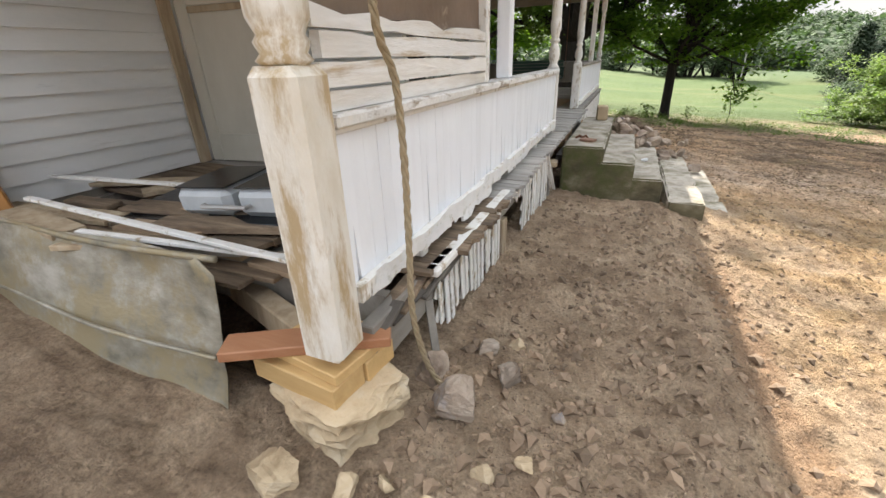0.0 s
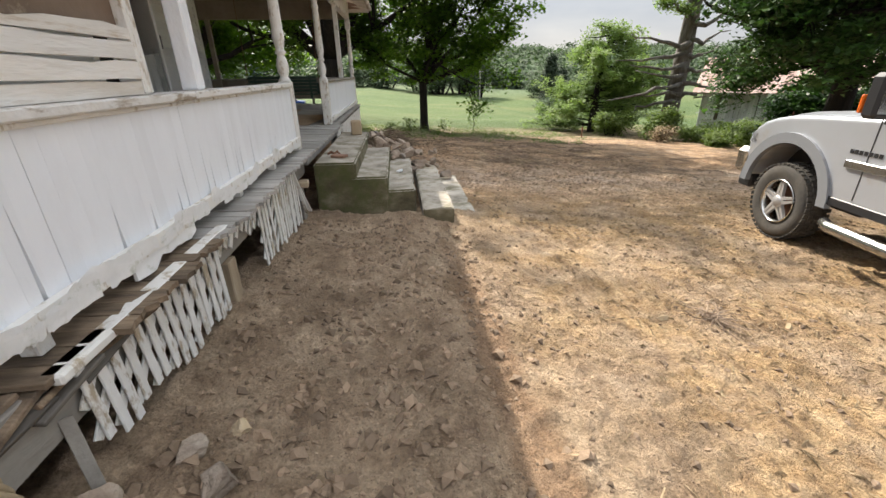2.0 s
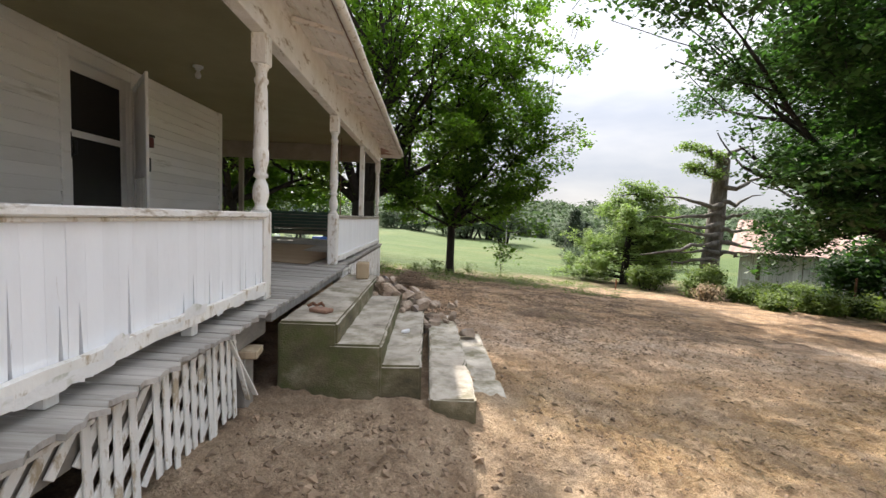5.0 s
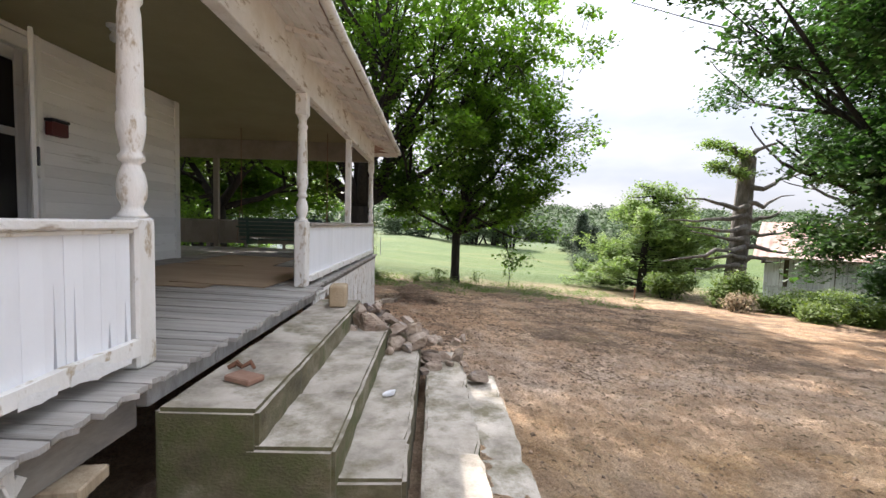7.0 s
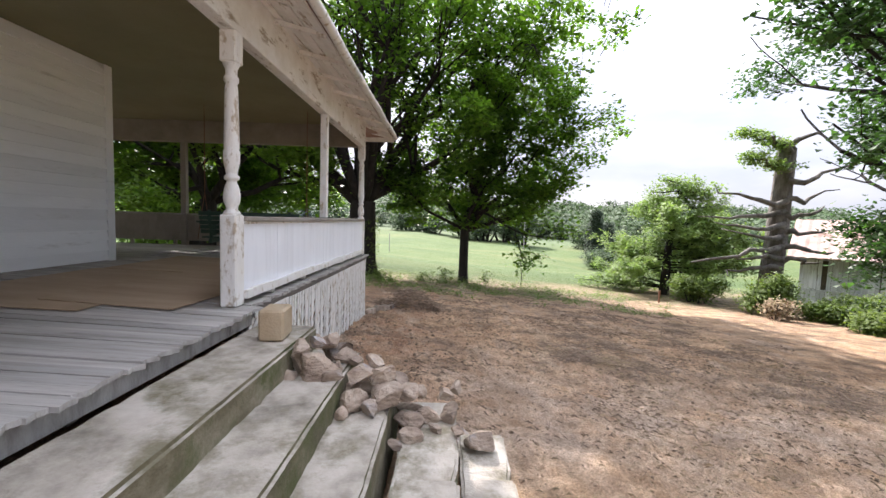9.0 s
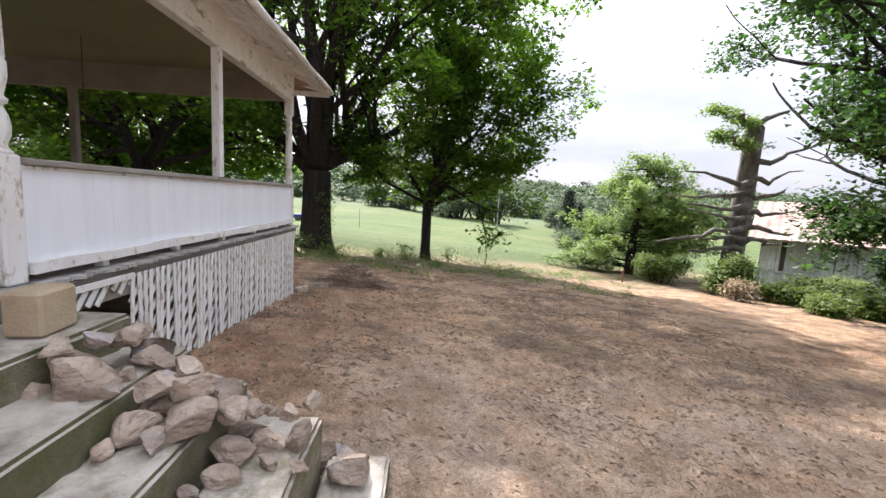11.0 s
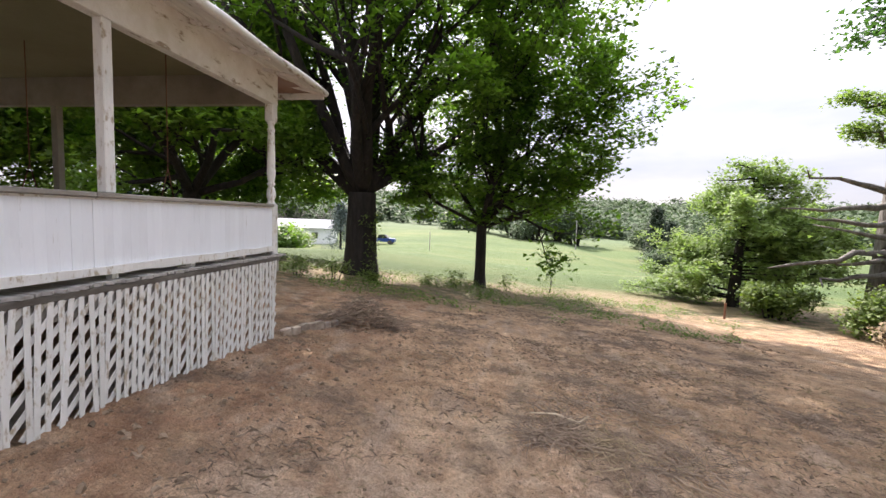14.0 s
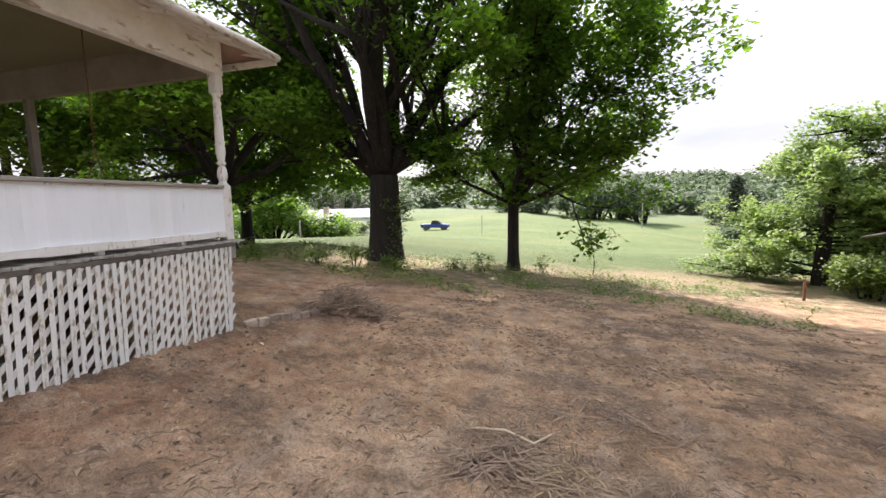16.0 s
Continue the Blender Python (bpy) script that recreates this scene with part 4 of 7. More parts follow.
def build_rails():
    r = rail_panel("porch_railing", 0.97, 4.90, 0.575, RAIL_Z, "white peeling beadboard porch railing, rotted along its foot", 0.05, 3)
    paint_flakes(r, 1.0, 3.4, 0.555, FRONT_X + 0.087, 36, 17)
    sk = random.Random(41)
    for ya, yb, za, zb in ((1.93, 2.44, 0.478, 0.563),):
        low = [(lerp(ya, yb, i / 8), za + sk.uniform(-0.02, 0.035)) for i in range(9)]
        top = [(lerp(yb, ya, i / 8), zb + sk.uniform(-0.008, 0.004)) for i in range(9)]
        part("skirt_plate", Shape().prism(low + top, FRONT_X + 0.066, FRONT_X + 0.078, "x"), M["flake"], r, "loose plate of white painted wood")
    paint_flakes(r, 3.4, 4.8, 0.56, FRONT_X + 0.087, 7, 18)
    rail_panel("porch_railing", 7.425, 11.885, 0.545, RAIL_Z, "white vertical-board porch railing with grey cap", 0.012, 4, "grey_wood")
    # far rail carries the porch shade as a darker colour
    r = thing("porch_railing", "board railing at the far end of the porch, shade in its colour", "porch railing")
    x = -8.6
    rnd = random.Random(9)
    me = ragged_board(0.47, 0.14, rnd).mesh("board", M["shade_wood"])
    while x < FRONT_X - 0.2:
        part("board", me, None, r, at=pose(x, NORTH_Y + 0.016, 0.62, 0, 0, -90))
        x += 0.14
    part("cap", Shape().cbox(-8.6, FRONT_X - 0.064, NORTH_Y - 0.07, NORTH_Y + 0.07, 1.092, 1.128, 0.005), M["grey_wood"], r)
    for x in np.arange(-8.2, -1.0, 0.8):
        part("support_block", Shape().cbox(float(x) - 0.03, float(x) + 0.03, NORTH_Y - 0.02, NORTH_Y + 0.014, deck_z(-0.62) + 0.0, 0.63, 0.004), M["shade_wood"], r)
    # boards nailed over the railing, brown hardboard above them
    s = thing("board_screen", "rough whitewashed boards nailed above the porch rail", "board wall")
    z = RAIL_Z + 0.04
    rnd = random.Random(12)
    for k, h in enumerate((0.062, 0.075, 0.07, 0.064)):
        a, b = 0.98 + rnd.uniform(-0.01, 0.01), 2.398
        n = 10
        top = [(lerp(a, b, i / n), z + h - 0.004 - abs(rnd.gauss(0, 0.006)) - (0.03 * rnd.random() if k == 3 else 0)) for i in range(n, -1, -1)]
        low = [(lerp(a, b, i / n), z + abs(rnd.gauss(0, 0.002))) for i in range(n + 1)]
        part("board", Shape().prism(low + top, FRONT_X + 0.015, FRONT_X + 0.04 + 0.008 * rnd.random(), "x"), M["paint_board"], s)
        z += h
    h = thing("hardboard_sheet", "torn brown hardboard sheet above the boards", "board")
    n = 16
    rnd = random.Random(3)
    low = [(lerp(0.98, 2.398, i / n), RAIL_Z + 0.295 - 0.04 * rnd.random()) for i in range(n + 1)]
    part("sheet", Shape().prism(low + [(2.398, BEAM_Z - 0.002), (0.98, BEAM_Z - 0.002)], FRONT_X - 0.012, FRONT_X + 0.004, "x"), M["brown_board"], h)


def build_deck():
    d = thing("porch_deck", "weathered grey tongue-and-groove porch floor with ragged ends", "porch floor", kind="structure")
    # framing below
    for y0, y1, x in ((1.0, 4.86, -0.70), (4.87, 7.39, -0.66), (7.40, NORTH_Y, -0.70)):
        part("front_joist", Shape().cbox(x - 0.03, x + 0.03, y0, y1, 0.32 if x > -0.69 else 0.24, 0.428, 0.004), M["deck" if x > -0.69 else "grey_wood"], d)
    part("rear_joist", Shape().box(WALL_X + 0.02, WALL_X + 0.07, 1.0, NORTH_Y, 0.3, 0.50), M["grey_wood"], d)
    for y in np.arange(1.2, 11.9, 0.8):
        part("joist", Shape().box(WALL_X + 0.072, -0.737, float(y), float(y) + 0.05, 0.25, 0.425), M["grey_wood"], d)
    rnd = random.Random(21)
    slope = math.degrees(math.atan(0.09 / 2.6))
    pitch = 0.088
    meshes = []
    for k in range(12):
        L = 2.62
        e = [rnd.uniform(-0.03, 0.02) for _ in range(3)]
        meshes.append(Shape().prism([(0, 0.0), (L + e[0], 0.0), (L + e[1], pitch * 0.5), (L + e[2], pitch - 0.006), (0, pitch - 0.006)], -0.022, 0.0, "z").mesh("plank", M["deck"]))
    y = 1.62
    while y < NORTH_Y + 0.03:
        me = rnd.choice(meshes)
        x0 = WALL_X + 0.005
        if y > 7.42:
            x0 -= 0.075
        if y < 2.35:
            me = me.copy()
            me.materials[0] = M["dirty_wood"]
        part("plank", me, None, d, at=pose(x0, y, deck_z(x0) + rnd.uniform(-0.004, 0.003), rnd.uniform(-1, 1), slope, rnd.uniform(-0.15, 0.15)))
        y += pitch
    # side porch beyond the corner of the house, boards the other way
    k = 0
    y = HOUSE_Y + 0.02
    me = Shape().cbox(-8.7, WALL_X + 0.0, 0, 0.13, -0.022, 0, 0.003).mesh("plank", M["deck"])
    while y < NORTH_Y - 0.05:
        part("plank", me, None, d, at=pose(0, y, deck_z(WALL_X)))
        y += 0.134


build_house()
build_house_door()
build_porch_frame()
build_posts()
build_rails()
build_deck()


# ---- concrete steps ----
def step_block(x0, x1, y0, y1, z0, z1, seed):
    """A cast step with chipped, rounded arrises."""
    rnd = random.Random(seed)
    bm = bmesh.new()
    bmesh.ops.create_cube(bm, size=1.0)
    for v in bm.verts:
        v.co = Vector((lerp(x0, x1, v.co.x + 0.5), lerp(y0, y1, v.co.y + 0.5), lerp(z0, z1, v.co.z + 0.5)))
    long_edges = [e for e in bm.edges if abs(e.verts[0].co.y - e.verts[1].co.y) > 0.5]
    bmesh.ops.subdivide_edges(bm, edges=long_edges, cuts=36)
    bmesh.ops.bevel(bm, geom=[e for e in bm.edges if e.calc_length() > 0 and len(e.link_faces) == 2 and e.calc_face_angle(0) > 1.0], offset=0.018, segments=2, affect="EDGES")
    for v in bm.verts:
        n = noise.noise(v.co * 5 + Vector((seed, 0, 0))) * 0.008 + noise.noise(v.co * 17) * 0.006
        edge = min(abs(v.co.x - x1), 0.03) / 0.03 + min(abs(v.co.z - z1), 0.03) / 0.03
        if edge < 1.4:
            chip = max(0, noise.noise(v.co * 6 + Vector((3, seed, 1))) - 0.25) * 0.09
            v.co.x -= chip * 0.7
            v.co.z -= chip
        v.co += Vector((n, n * 0.5, n * 0.6))
    s = bpy.data.meshes.new("step")
    bm.to_mesh(s)
    bm.free()
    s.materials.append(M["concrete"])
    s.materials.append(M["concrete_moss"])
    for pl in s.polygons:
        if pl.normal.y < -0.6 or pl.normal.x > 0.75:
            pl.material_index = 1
    return s


def build_steps():
    t = thing("concrete_steps", "old stained concrete steps up to the porch", "steps", kind="structure")
    rows = [(-0.565, -0.13, 4.80, 7.35, 0.345), (-0.20, 0.195, 4.795, 7.3, 0.185), (0.12, 0.49, 4.84, 7.28, 0.02), (0.56, 0.90, 4.66, 7.22, -0.145), (0.93, 1.26, 4.8, 7.3, -0.415)]
    for i, (x0, x1, y0, y1, z) in enumerate(rows):
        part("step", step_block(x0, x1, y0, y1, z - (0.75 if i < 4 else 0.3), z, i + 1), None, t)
    # broken-off mid joint
    b = thing("concrete_block", "square tan concrete block on the top step", "block", at=pose(-0.30, 7.02, 0.347, 0, 0, 6))
    part("block", Shape().cbox(-0.078, 0.078, -0.11, 0.11, 0, 0.20, 0.014), M["tan_block"], b)


build_steps()


# ---- trees ----
def grow(rnd, p, d, length, r, depth, segs, tips, limbs, lift=0.0, wander=0.25, taper=0.6):
    """A limb as a bent tapering line; its children branch off along it."""
    pts, rad = [p.copy()], [r]
    n = 5
    q, v = p.copy(), d.normalized()
    for i in range(n):
        v = (v + Vector((rnd.gauss(0, wander), rnd.gauss(0, wander), rnd.gauss(0, wander * 0.6) + lift)) * 0.35).normalized()
        q = q + v * (length / n)
        pts.append(q.copy())
        rad.append(r * (1 - (1 - taper) * (i + 1) / n))
    limbs.append((pts, rad, depth))
    if depth == 0:
        tips.append((q, v))
        tips.append((pts[3], v))
        return
    if depth == 1:
        tips.append((pts[3], v))
        tips.append((pts[5], v))
    kids = rnd.choice((3, 4)) if depth > 1 else rnd.choice((3, 4, 5))
    for k in range(kids):
        i = rnd.randint(2, n) if k else n
        side = Vector((rnd.gauss(0, 1), rnd.gauss(0, 1), rnd.gauss(0.15, 0.5))).normalized()
        nd = (v * rnd.uniform(0.5, 1.0) + side * rnd.uniform(0.5, 0.95)).normalized()
        grow(rnd, pts[i], nd, length * rnd.uniform(0.55, 0.8), rad[i] * rnd.uniform(0.5, 0.75), depth - 1, segs, tips, limbs, lift, wander, taper)


def leaf_cloud(centres, per, spread, size, seed, flat=0.6, droop=0.15, quad=True):
    """Many small folded leaves round the given twig ends."""
    g = np.random.default_rng(seed)
    c = np.repeat(np.array(centres, float), per, axis=0)
    n = len(c)
    off = g.normal(0, 1, (n, 3)) * np.array([spread, spread, spread * flat])
    c = c + off
    c[:, 2] -= droop * np.abs(off[:, 0] * off[:, 1]) / max(spread, 0.01)
    a = g.uniform(0, 2 * np.pi, n)
    tilt = g.normal(0, 0.5, n)
    s = size * g.uniform(0.6, 1.35, n)
    u = np.stack([np.cos(a), np.sin(a), np.sin(tilt) * 0.8], 1)
    w = np.stack([-np.sin(a), np.cos(a), g.normal(0, 0.45, n)], 1)
    u *= s[:, None]
    w *= (s * 0.8)[:, None]
    fold = np.stack([np.zeros(n), np.zeros(n), -0.25 * s], 1)
    v = np.stack([c - u * 0.6, c + w * 0.5 + fold, c + u * 0.6, c - w * 0.5 + fold], 1).reshape(-1, 3)
    idx = np.arange(n)[:, None] * 4
    return v, np.concatenate([idx + np.array([0, 1, 2]), idx + np.array([0, 2, 3])], 1).reshape(-1, 3)


def cloud_part(name, v, f, mat, parent, label=""):
    me = bpy.data.meshes.new(name)
    me.vertices.add(len(v))
    me.vertices.foreach_set("co", np.asarray(v, np.float32).ravel())
    me.loops.add(len(f) * 3)
    me.loops.foreach_set("vertex_index", np.asarray(f, np.int32).ravel())
    me.polygons.add(len(f))
    me.polygons.foreach_set("loop_start", np.arange(len(f), dtype=np.int32) * 3)
    me.update(calc_edges=True)
    me.materials.append(mat)
    ob = new(name, me)
    ob.parent = parent
    ob["kind"] = "stuff"
    if label:
        ob["label"] = label
    return ob


def flare(shape, base, r, h, n=14, seed=1, lean=(0, 0), roots=0.5):
    """A trunk with root flare, from the ground up to height h."""
    rnd = random.Random(seed)
    rings = 9
    ph = [rnd.uniform(0, 6.28) for _ in range(3)]
    vs = []
    for i in range(rings):
        t = i / (rings - 1)
        z = -0.25 + (h + 0.25) * t
        for k in range(n):
            a = 6.28318 * k / n
            fl = 1 + roots * math.exp(-max(0, z) / 0.28) * (0.75 + 0.35 * math.sin(3 * a + ph[0]) + 0.2 * math.sin(5 * a + ph[1])) + 0.05 * math.sin(4 * a + ph[2] + z)
            rr = r * fl * (1 - 0.12 * t)
            vs.append((base[0] + lean[0] * t + rr * math.cos(a), base[1] + lean[1] * t + rr * math.sin(a), base[2] + z))
    fs = [(i * n + k, i * n + (k + 1) % n, (i + 1) * n + (k + 1) % n, (i + 1) * n + k) for i in range(rings - 1) for k in range(n)]
    shape.add(vs, fs)


def broad_tree(name, label, base, r, fork, mains, depth, leaves, spread, size, mat, seed, lift=0.05, lean=(0, 0), keep=None, roots=0.5):
    """mains: (direction, length, radius factor) of the limbs that leave the trunk's fork."""
    rnd = random.Random(seed)
    base = Vector(base)
    t = thing(name, label, "tree", at=None)
    tr = Shape()
    flare(tr, base, r, fork, 16, seed, lean, roots)
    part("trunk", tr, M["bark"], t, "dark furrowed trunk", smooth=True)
    top = base + Vector((lean[0], lean[1], fork - 0.12))
    tips, limbs = [], []
    small = Shape()
    for d, length, k, up in mains:
        grow(rnd, top + Vector((0, 0, up)), Vector(d), length, r * k, depth, 5, tips, limbs, lift)
    for pts, rad, dep in limbs:
        if dep >= 2:
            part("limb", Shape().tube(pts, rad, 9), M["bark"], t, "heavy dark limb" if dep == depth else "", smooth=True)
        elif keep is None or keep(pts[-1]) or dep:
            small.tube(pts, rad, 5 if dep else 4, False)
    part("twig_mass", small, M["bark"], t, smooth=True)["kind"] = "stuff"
    c = [tuple(p) for p, _ in tips if keep is None or keep(p)]
    v, f = leaf_cloud(c, max(1, leaves // max(1, len(c))), spread, size, seed)
    cloud_part("crown", v, f, mat, t, "dense green leaves with gaps of sky")
    return t


def spray_crown(tree, centre, rings, sprays, per, radius, size, mat, seed, gap=-0.12, core=0.35, open_side=None):
    """Fill a crown outline with flat leafy sprays, each on a twig from the nearest branch end; noise leaves sky gaps and lobes."""
    rnd = random.Random(seed)
    cx, cy = centre
    z0, z1 = rings[0][0], rings[-1][0]
    limbs = np.array([tuple(v.co) for ob in tree.children if ob.name.startswith(("limb", "twig_mass")) for v in list(ob.data.vertices)[::7]])
    pts, twigs = [], Shape()
    tries = 0
    while len(pts) < sprays and tries < sprays * 12:
        tries += 1
        z = rnd.uniform(z0, z1)
        r = next(lerp(ra, rb, (z - za) / (zb - za)) for (za, ra), (zb, rb) in zip(rings, rings[1:]) if za <= z <= zb)
        a = rnd.uniform(0, 6.28318)
        lobe = 0.86 + 0.36 * noise.noise(Vector((math.cos(a) * 1.6, math.sin(a) * 1.6, z * 0.55 + seed)))
        q = r * lobe * lerp(core, 1.0, rnd.random() ** 0.6)
        p = Vector((cx + q * math.cos(a), cy + q * math.sin(a), z))
        if noise.noise(p * 0.62 + Vector((seed, 0, 0))) < gap or (open_side is not None and not open_side(p)):
            continue
        pts.append((p, a, q / max(r, 0.1)))
    centres = []
    for p, a, u in pts:
        d = limbs - np.array(p)
        near = Vector(limbs[int(np.argmin((d * d).sum(1)))])
        if (near - p).length > 1.4:
            near = p + (near - p).normalized() * 0.7
        mid = near.lerp(p, 0.55) + Vector((0, 0, 0.12))
        twigs.tube([near, mid, p], [0.018, 0.012, 0.005], 3, False)
        for k in range(per):
            b, q = rnd.uniform(0, 6.28318), radius * rnd.random() ** 0.55
            x, y = q * math.cos(b), q * math.sin(b)
            out = x * math.cos(a) + y * math.sin(a)
            centres.append((p.x + x, p.y + y, p.z - 0.30 * out * u + rnd.gauss(0, 0.07)))
    ob = part("twig_mass", twigs, M["bark"], tree, smooth=True)
    ob["kind"] = "stuff"
    v, f = leaf_cloud(centres, 1, 0.03, size, seed, 1.0, 0.0)
    cloud_part("foliage", v, f, mat, tree, "layered green leaf sprays")


def conifer(name, label, base, h, r, mat, count, size, seed, droop=0.15):
    rnd = random.Random(seed)
    t = thing(name, label, "tree")
    base = Vector(base)
    part("trunk", Shape().tube([base + Vector((0, 0, -0.3)), base + Vector((0, 0, h * 0.97))], [h * 0.02 + 0.05, 0.03], 8), M["bark"], t)
    c = []
    for i in range(count):
        u = rnd.random() ** 0.8
        z = h * (0.05 + 0.95 * u)
        rr = r * (1 - u) ** 0.85 * rnd.uniform(0.35, 1.05) + 0.1
        a = rnd.uniform(0, 6.283)
        c.append((base.x + rr * math.cos(a), base.y + rr * math.sin(a), base.z + z - droop * rr))
    v, f = leaf_cloud(c, 9, size * 1.6, size, seed, 0.5)
    cloud_part("crown", v, f, mat, t)
    return t


def bush(name, label, centre, rx, ry, h, count, size, mat, seed, category="bush", lumps=7):
    rnd = random.Random(seed)
    t = thing(name, label, category)
    cx, cy = centre
    gz = ground_z(cx, cy)
    st = Shape()
    balls = []
    for i in range(lumps):
        a, q = rnd.uniform(0, 6.283), rnd.random() ** 0.5
        x, y = cx + rx * 0.75 * q * math.cos(a), cy + ry * 0.75 * q * math.sin(a)
        z = gz + h * rnd.uniform(0.3, 0.85) * (1 - 0.35 * q)
        balls.append((x, y, z, min(rx, ry, h) * rnd.uniform(0.28, 0.5)))
        st.tube([(cx + (x - cx) * 0.4, cy + (y - cy) * 0.4, gz - 0.1), (lerp(cx, x, 0.8), lerp(cy, y, 0.8), lerp(gz, z, 0.6)), (x, y, z)], [0.05 * h / 2, 0.035 * h / 2, 0.015], 5)
    c = []
    for i in range(count):
        x, y, z, br = rnd.choice(balls)
        d = Vector((rnd.gauss(0, 1), rnd.gauss(0, 1), rnd.gauss(0.2, 1))).normalized() * br * rnd.uniform(0.5, 1.1)
        p = (x + d.x, y + d.y, max(gz + 0.05, z + d.z))
        c.append(p)
    part("stem_mass", st, M["bark"], t)["kind"] = "stuff"
    v, f = leaf_cloud(c, 8, size * 1.8, size, seed, 0.7)
    cloud_part("foliage", v, f, mat, t)
    return t


def gp(x, y, dz=0.0):
    return (x, y, ground_z(x, y) + dz)


# the two maples beyond the porch
def within(cx, cy, rings, low, top):
    """A crown limit: rings of (height, radius), in between by straight lines."""
    def ok(p):
        if not low < p.z < top:
            return False
        z, r = rings[0]
        for za, ra in rings:
            if p.z >= za:
                z, r = za, ra
        i = [k for k, q in enumerate(rings) if q[0] == z][0]
        if i + 1 < len(rings):
            r = lerp(r, rings[i + 1][1], (p.z - z) / (rings[i + 1][0] - z)) if p.z > z else r
        return math.hypot(p.x - cx, p.y - cy) < r
    return ok


old_maple = broad_tree("maple_tree", "big old dark-limbed maple forking low beyond the porch", gp(-2.45, 20.6), 0.54, 2.85,
           [((-0.85, -0.1, 0.75), 4.4, 0.62, 0), ((-0.32, 0.3, 1.0), 5.0, 0.52, 0), ((0.02, -0.2, 1.0), 5.4, 0.55, 0), ((0.36, 0.15, 1.0), 5.2, 0.5, 0), ((0.66, -0.1, 0.85), 4.8, 0.5, 0),
            ((0.1, -0.7, 0.9), 4.6, 0.4, 0), ((-0.5, -0.5, 0.9), 4.6, 0.4, 0), ((0.3, 0.7, 0.8), 4.4, 0.4, 0), ((-0.75, 0.4, 0.5), 4.0, 0.36, 0), ((0.85, 0.2, 0.5), 3.8, 0.34, 0.1), ((-0.25, -0.85, 1.0), 5.4, 0.42, 0), ((0.2, -0.9, 1.2), 5.6, 0.4, 0)],
           3, 30000, 0.27, 0.15, M["leaf"], 11, 0.14, keep=within(-1.9, 20.6, [(2.0, 5.5), (4.0, 7.0), (9.0, 7.8), (16.0, 4.5)], 1.6, 17.0))
young_maple = broad_tree("maple_tree", "slender younger maple with spreading lower branches", gp(1.65, 22.0), 0.2, 2.3,
           [((0.05, 0, 1.0), 3.2, 0.85, 0), ((0.9, -0.2, 0.36), 2.0, 0.42, 0.0), ((-0.9, -0.2, 0.36), 2.0, 0.4, 0.1), ((0.2, -0.9, 0.4), 1.9, 0.4, 0.2), ((-0.2, 0.9, 0.5), 1.9, 0.4, 0.2),
            ((0.75, -0.4, 0.8), 3.0, 0.5, 0.0), ((-0.6, 0.4, 0.9), 2.6, 0.5, 0.0), ((0.6, 0.2, 0.9), 3.4, 0.5, 0.1), ((0.35, -0.2, 1.0), 3.4, 0.5, 0.0), ((0.85, -0.1, 0.95), 3.7, 0.45, 0.1)],
           3, 32000, 0.25, 0.145, M["leaf"], 23, 0.10, roots=0.35, keep=within(2.2, 22.0, [(0.0, 3.8), (3.0, 4.4), (6.5, 6.4), (10.0, 7.0), (13.0, 4.0)], -0.5, 13.0))
# maple by the barn, overhanging; its shaded look is in the leaf colour
barn_limit = within(13.6, 11.4, [(0.0, 5.0), (4.5, 6.5), (6.0, 9.5), (10.5, 10.0), (15.0, 7.0)], -0.4, 17.0)
barn_maple = broad_tree("maple_tree", "spreading maple beside the grey barn, shade in its leaf colour", gp(15.4, 13.8), 0.38, 2.4,
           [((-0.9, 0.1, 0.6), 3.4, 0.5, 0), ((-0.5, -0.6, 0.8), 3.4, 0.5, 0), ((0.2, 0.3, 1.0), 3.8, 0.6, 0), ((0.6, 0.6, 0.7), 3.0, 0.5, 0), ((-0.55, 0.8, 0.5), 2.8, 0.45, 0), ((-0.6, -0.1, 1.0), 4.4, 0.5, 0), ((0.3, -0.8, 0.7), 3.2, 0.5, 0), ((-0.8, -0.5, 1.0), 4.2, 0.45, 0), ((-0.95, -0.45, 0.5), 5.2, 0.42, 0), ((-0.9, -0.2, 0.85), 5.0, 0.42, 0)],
           3, 90000, 0.32, 0.13, M["leaf_shaded"], 37, 0.10, keep=lambda p: barn_limit(p) and (p.y < 13.6 or p.x > 11.4))
def sunward(p):
    """Keeps the sunlit yard by the truck open: no sprays between it and the sun."""
    return p.y - 0.967 * (p.z + 0.6) > 5.2


spray_crown(old_maple, (-2.3, 20.6), [(3.2, 4.4), (4.2, 6.6), (6.5, 7.4), (9.5, 7.8), (13.0, 7.0), (16.0, 3.5)], 280, 62, 0.60, 0.15, M["leaf"], 71, 0.02, 0.55, lambda p: sunward(p) and (p.x < -6.0 or p.x > 1.2 or p.z > 11.0))
spray_crown(young_maple, (1.8, 22.0), [(0.7, 1.4), (1.7, 3.4), (3.0, 4.4), (4.2, 4.7), (6.4, 4.9), (7.8, 6.6), (9.0, 7.8), (12.5, 5.5)], 270, 62, 0.56, 0.14, M["leaf"], 72, 0.06, 0.3, sunward)
spray_crown(barn_maple, (13.2, 10.4), [(0.6, 2.6), (1.5, 4.0), (2.6, 4.4), (3.8, 4.8), (5.0, 6.4), (6.2, 8.4), (9.0, 9.0), (13.0, 6.0)], 800, 70, 0.60, 0.135, M["leaf_shaded"], 73, -0.10, 0.3, lambda p: p.y < 13.4 or p.x > 11.8)
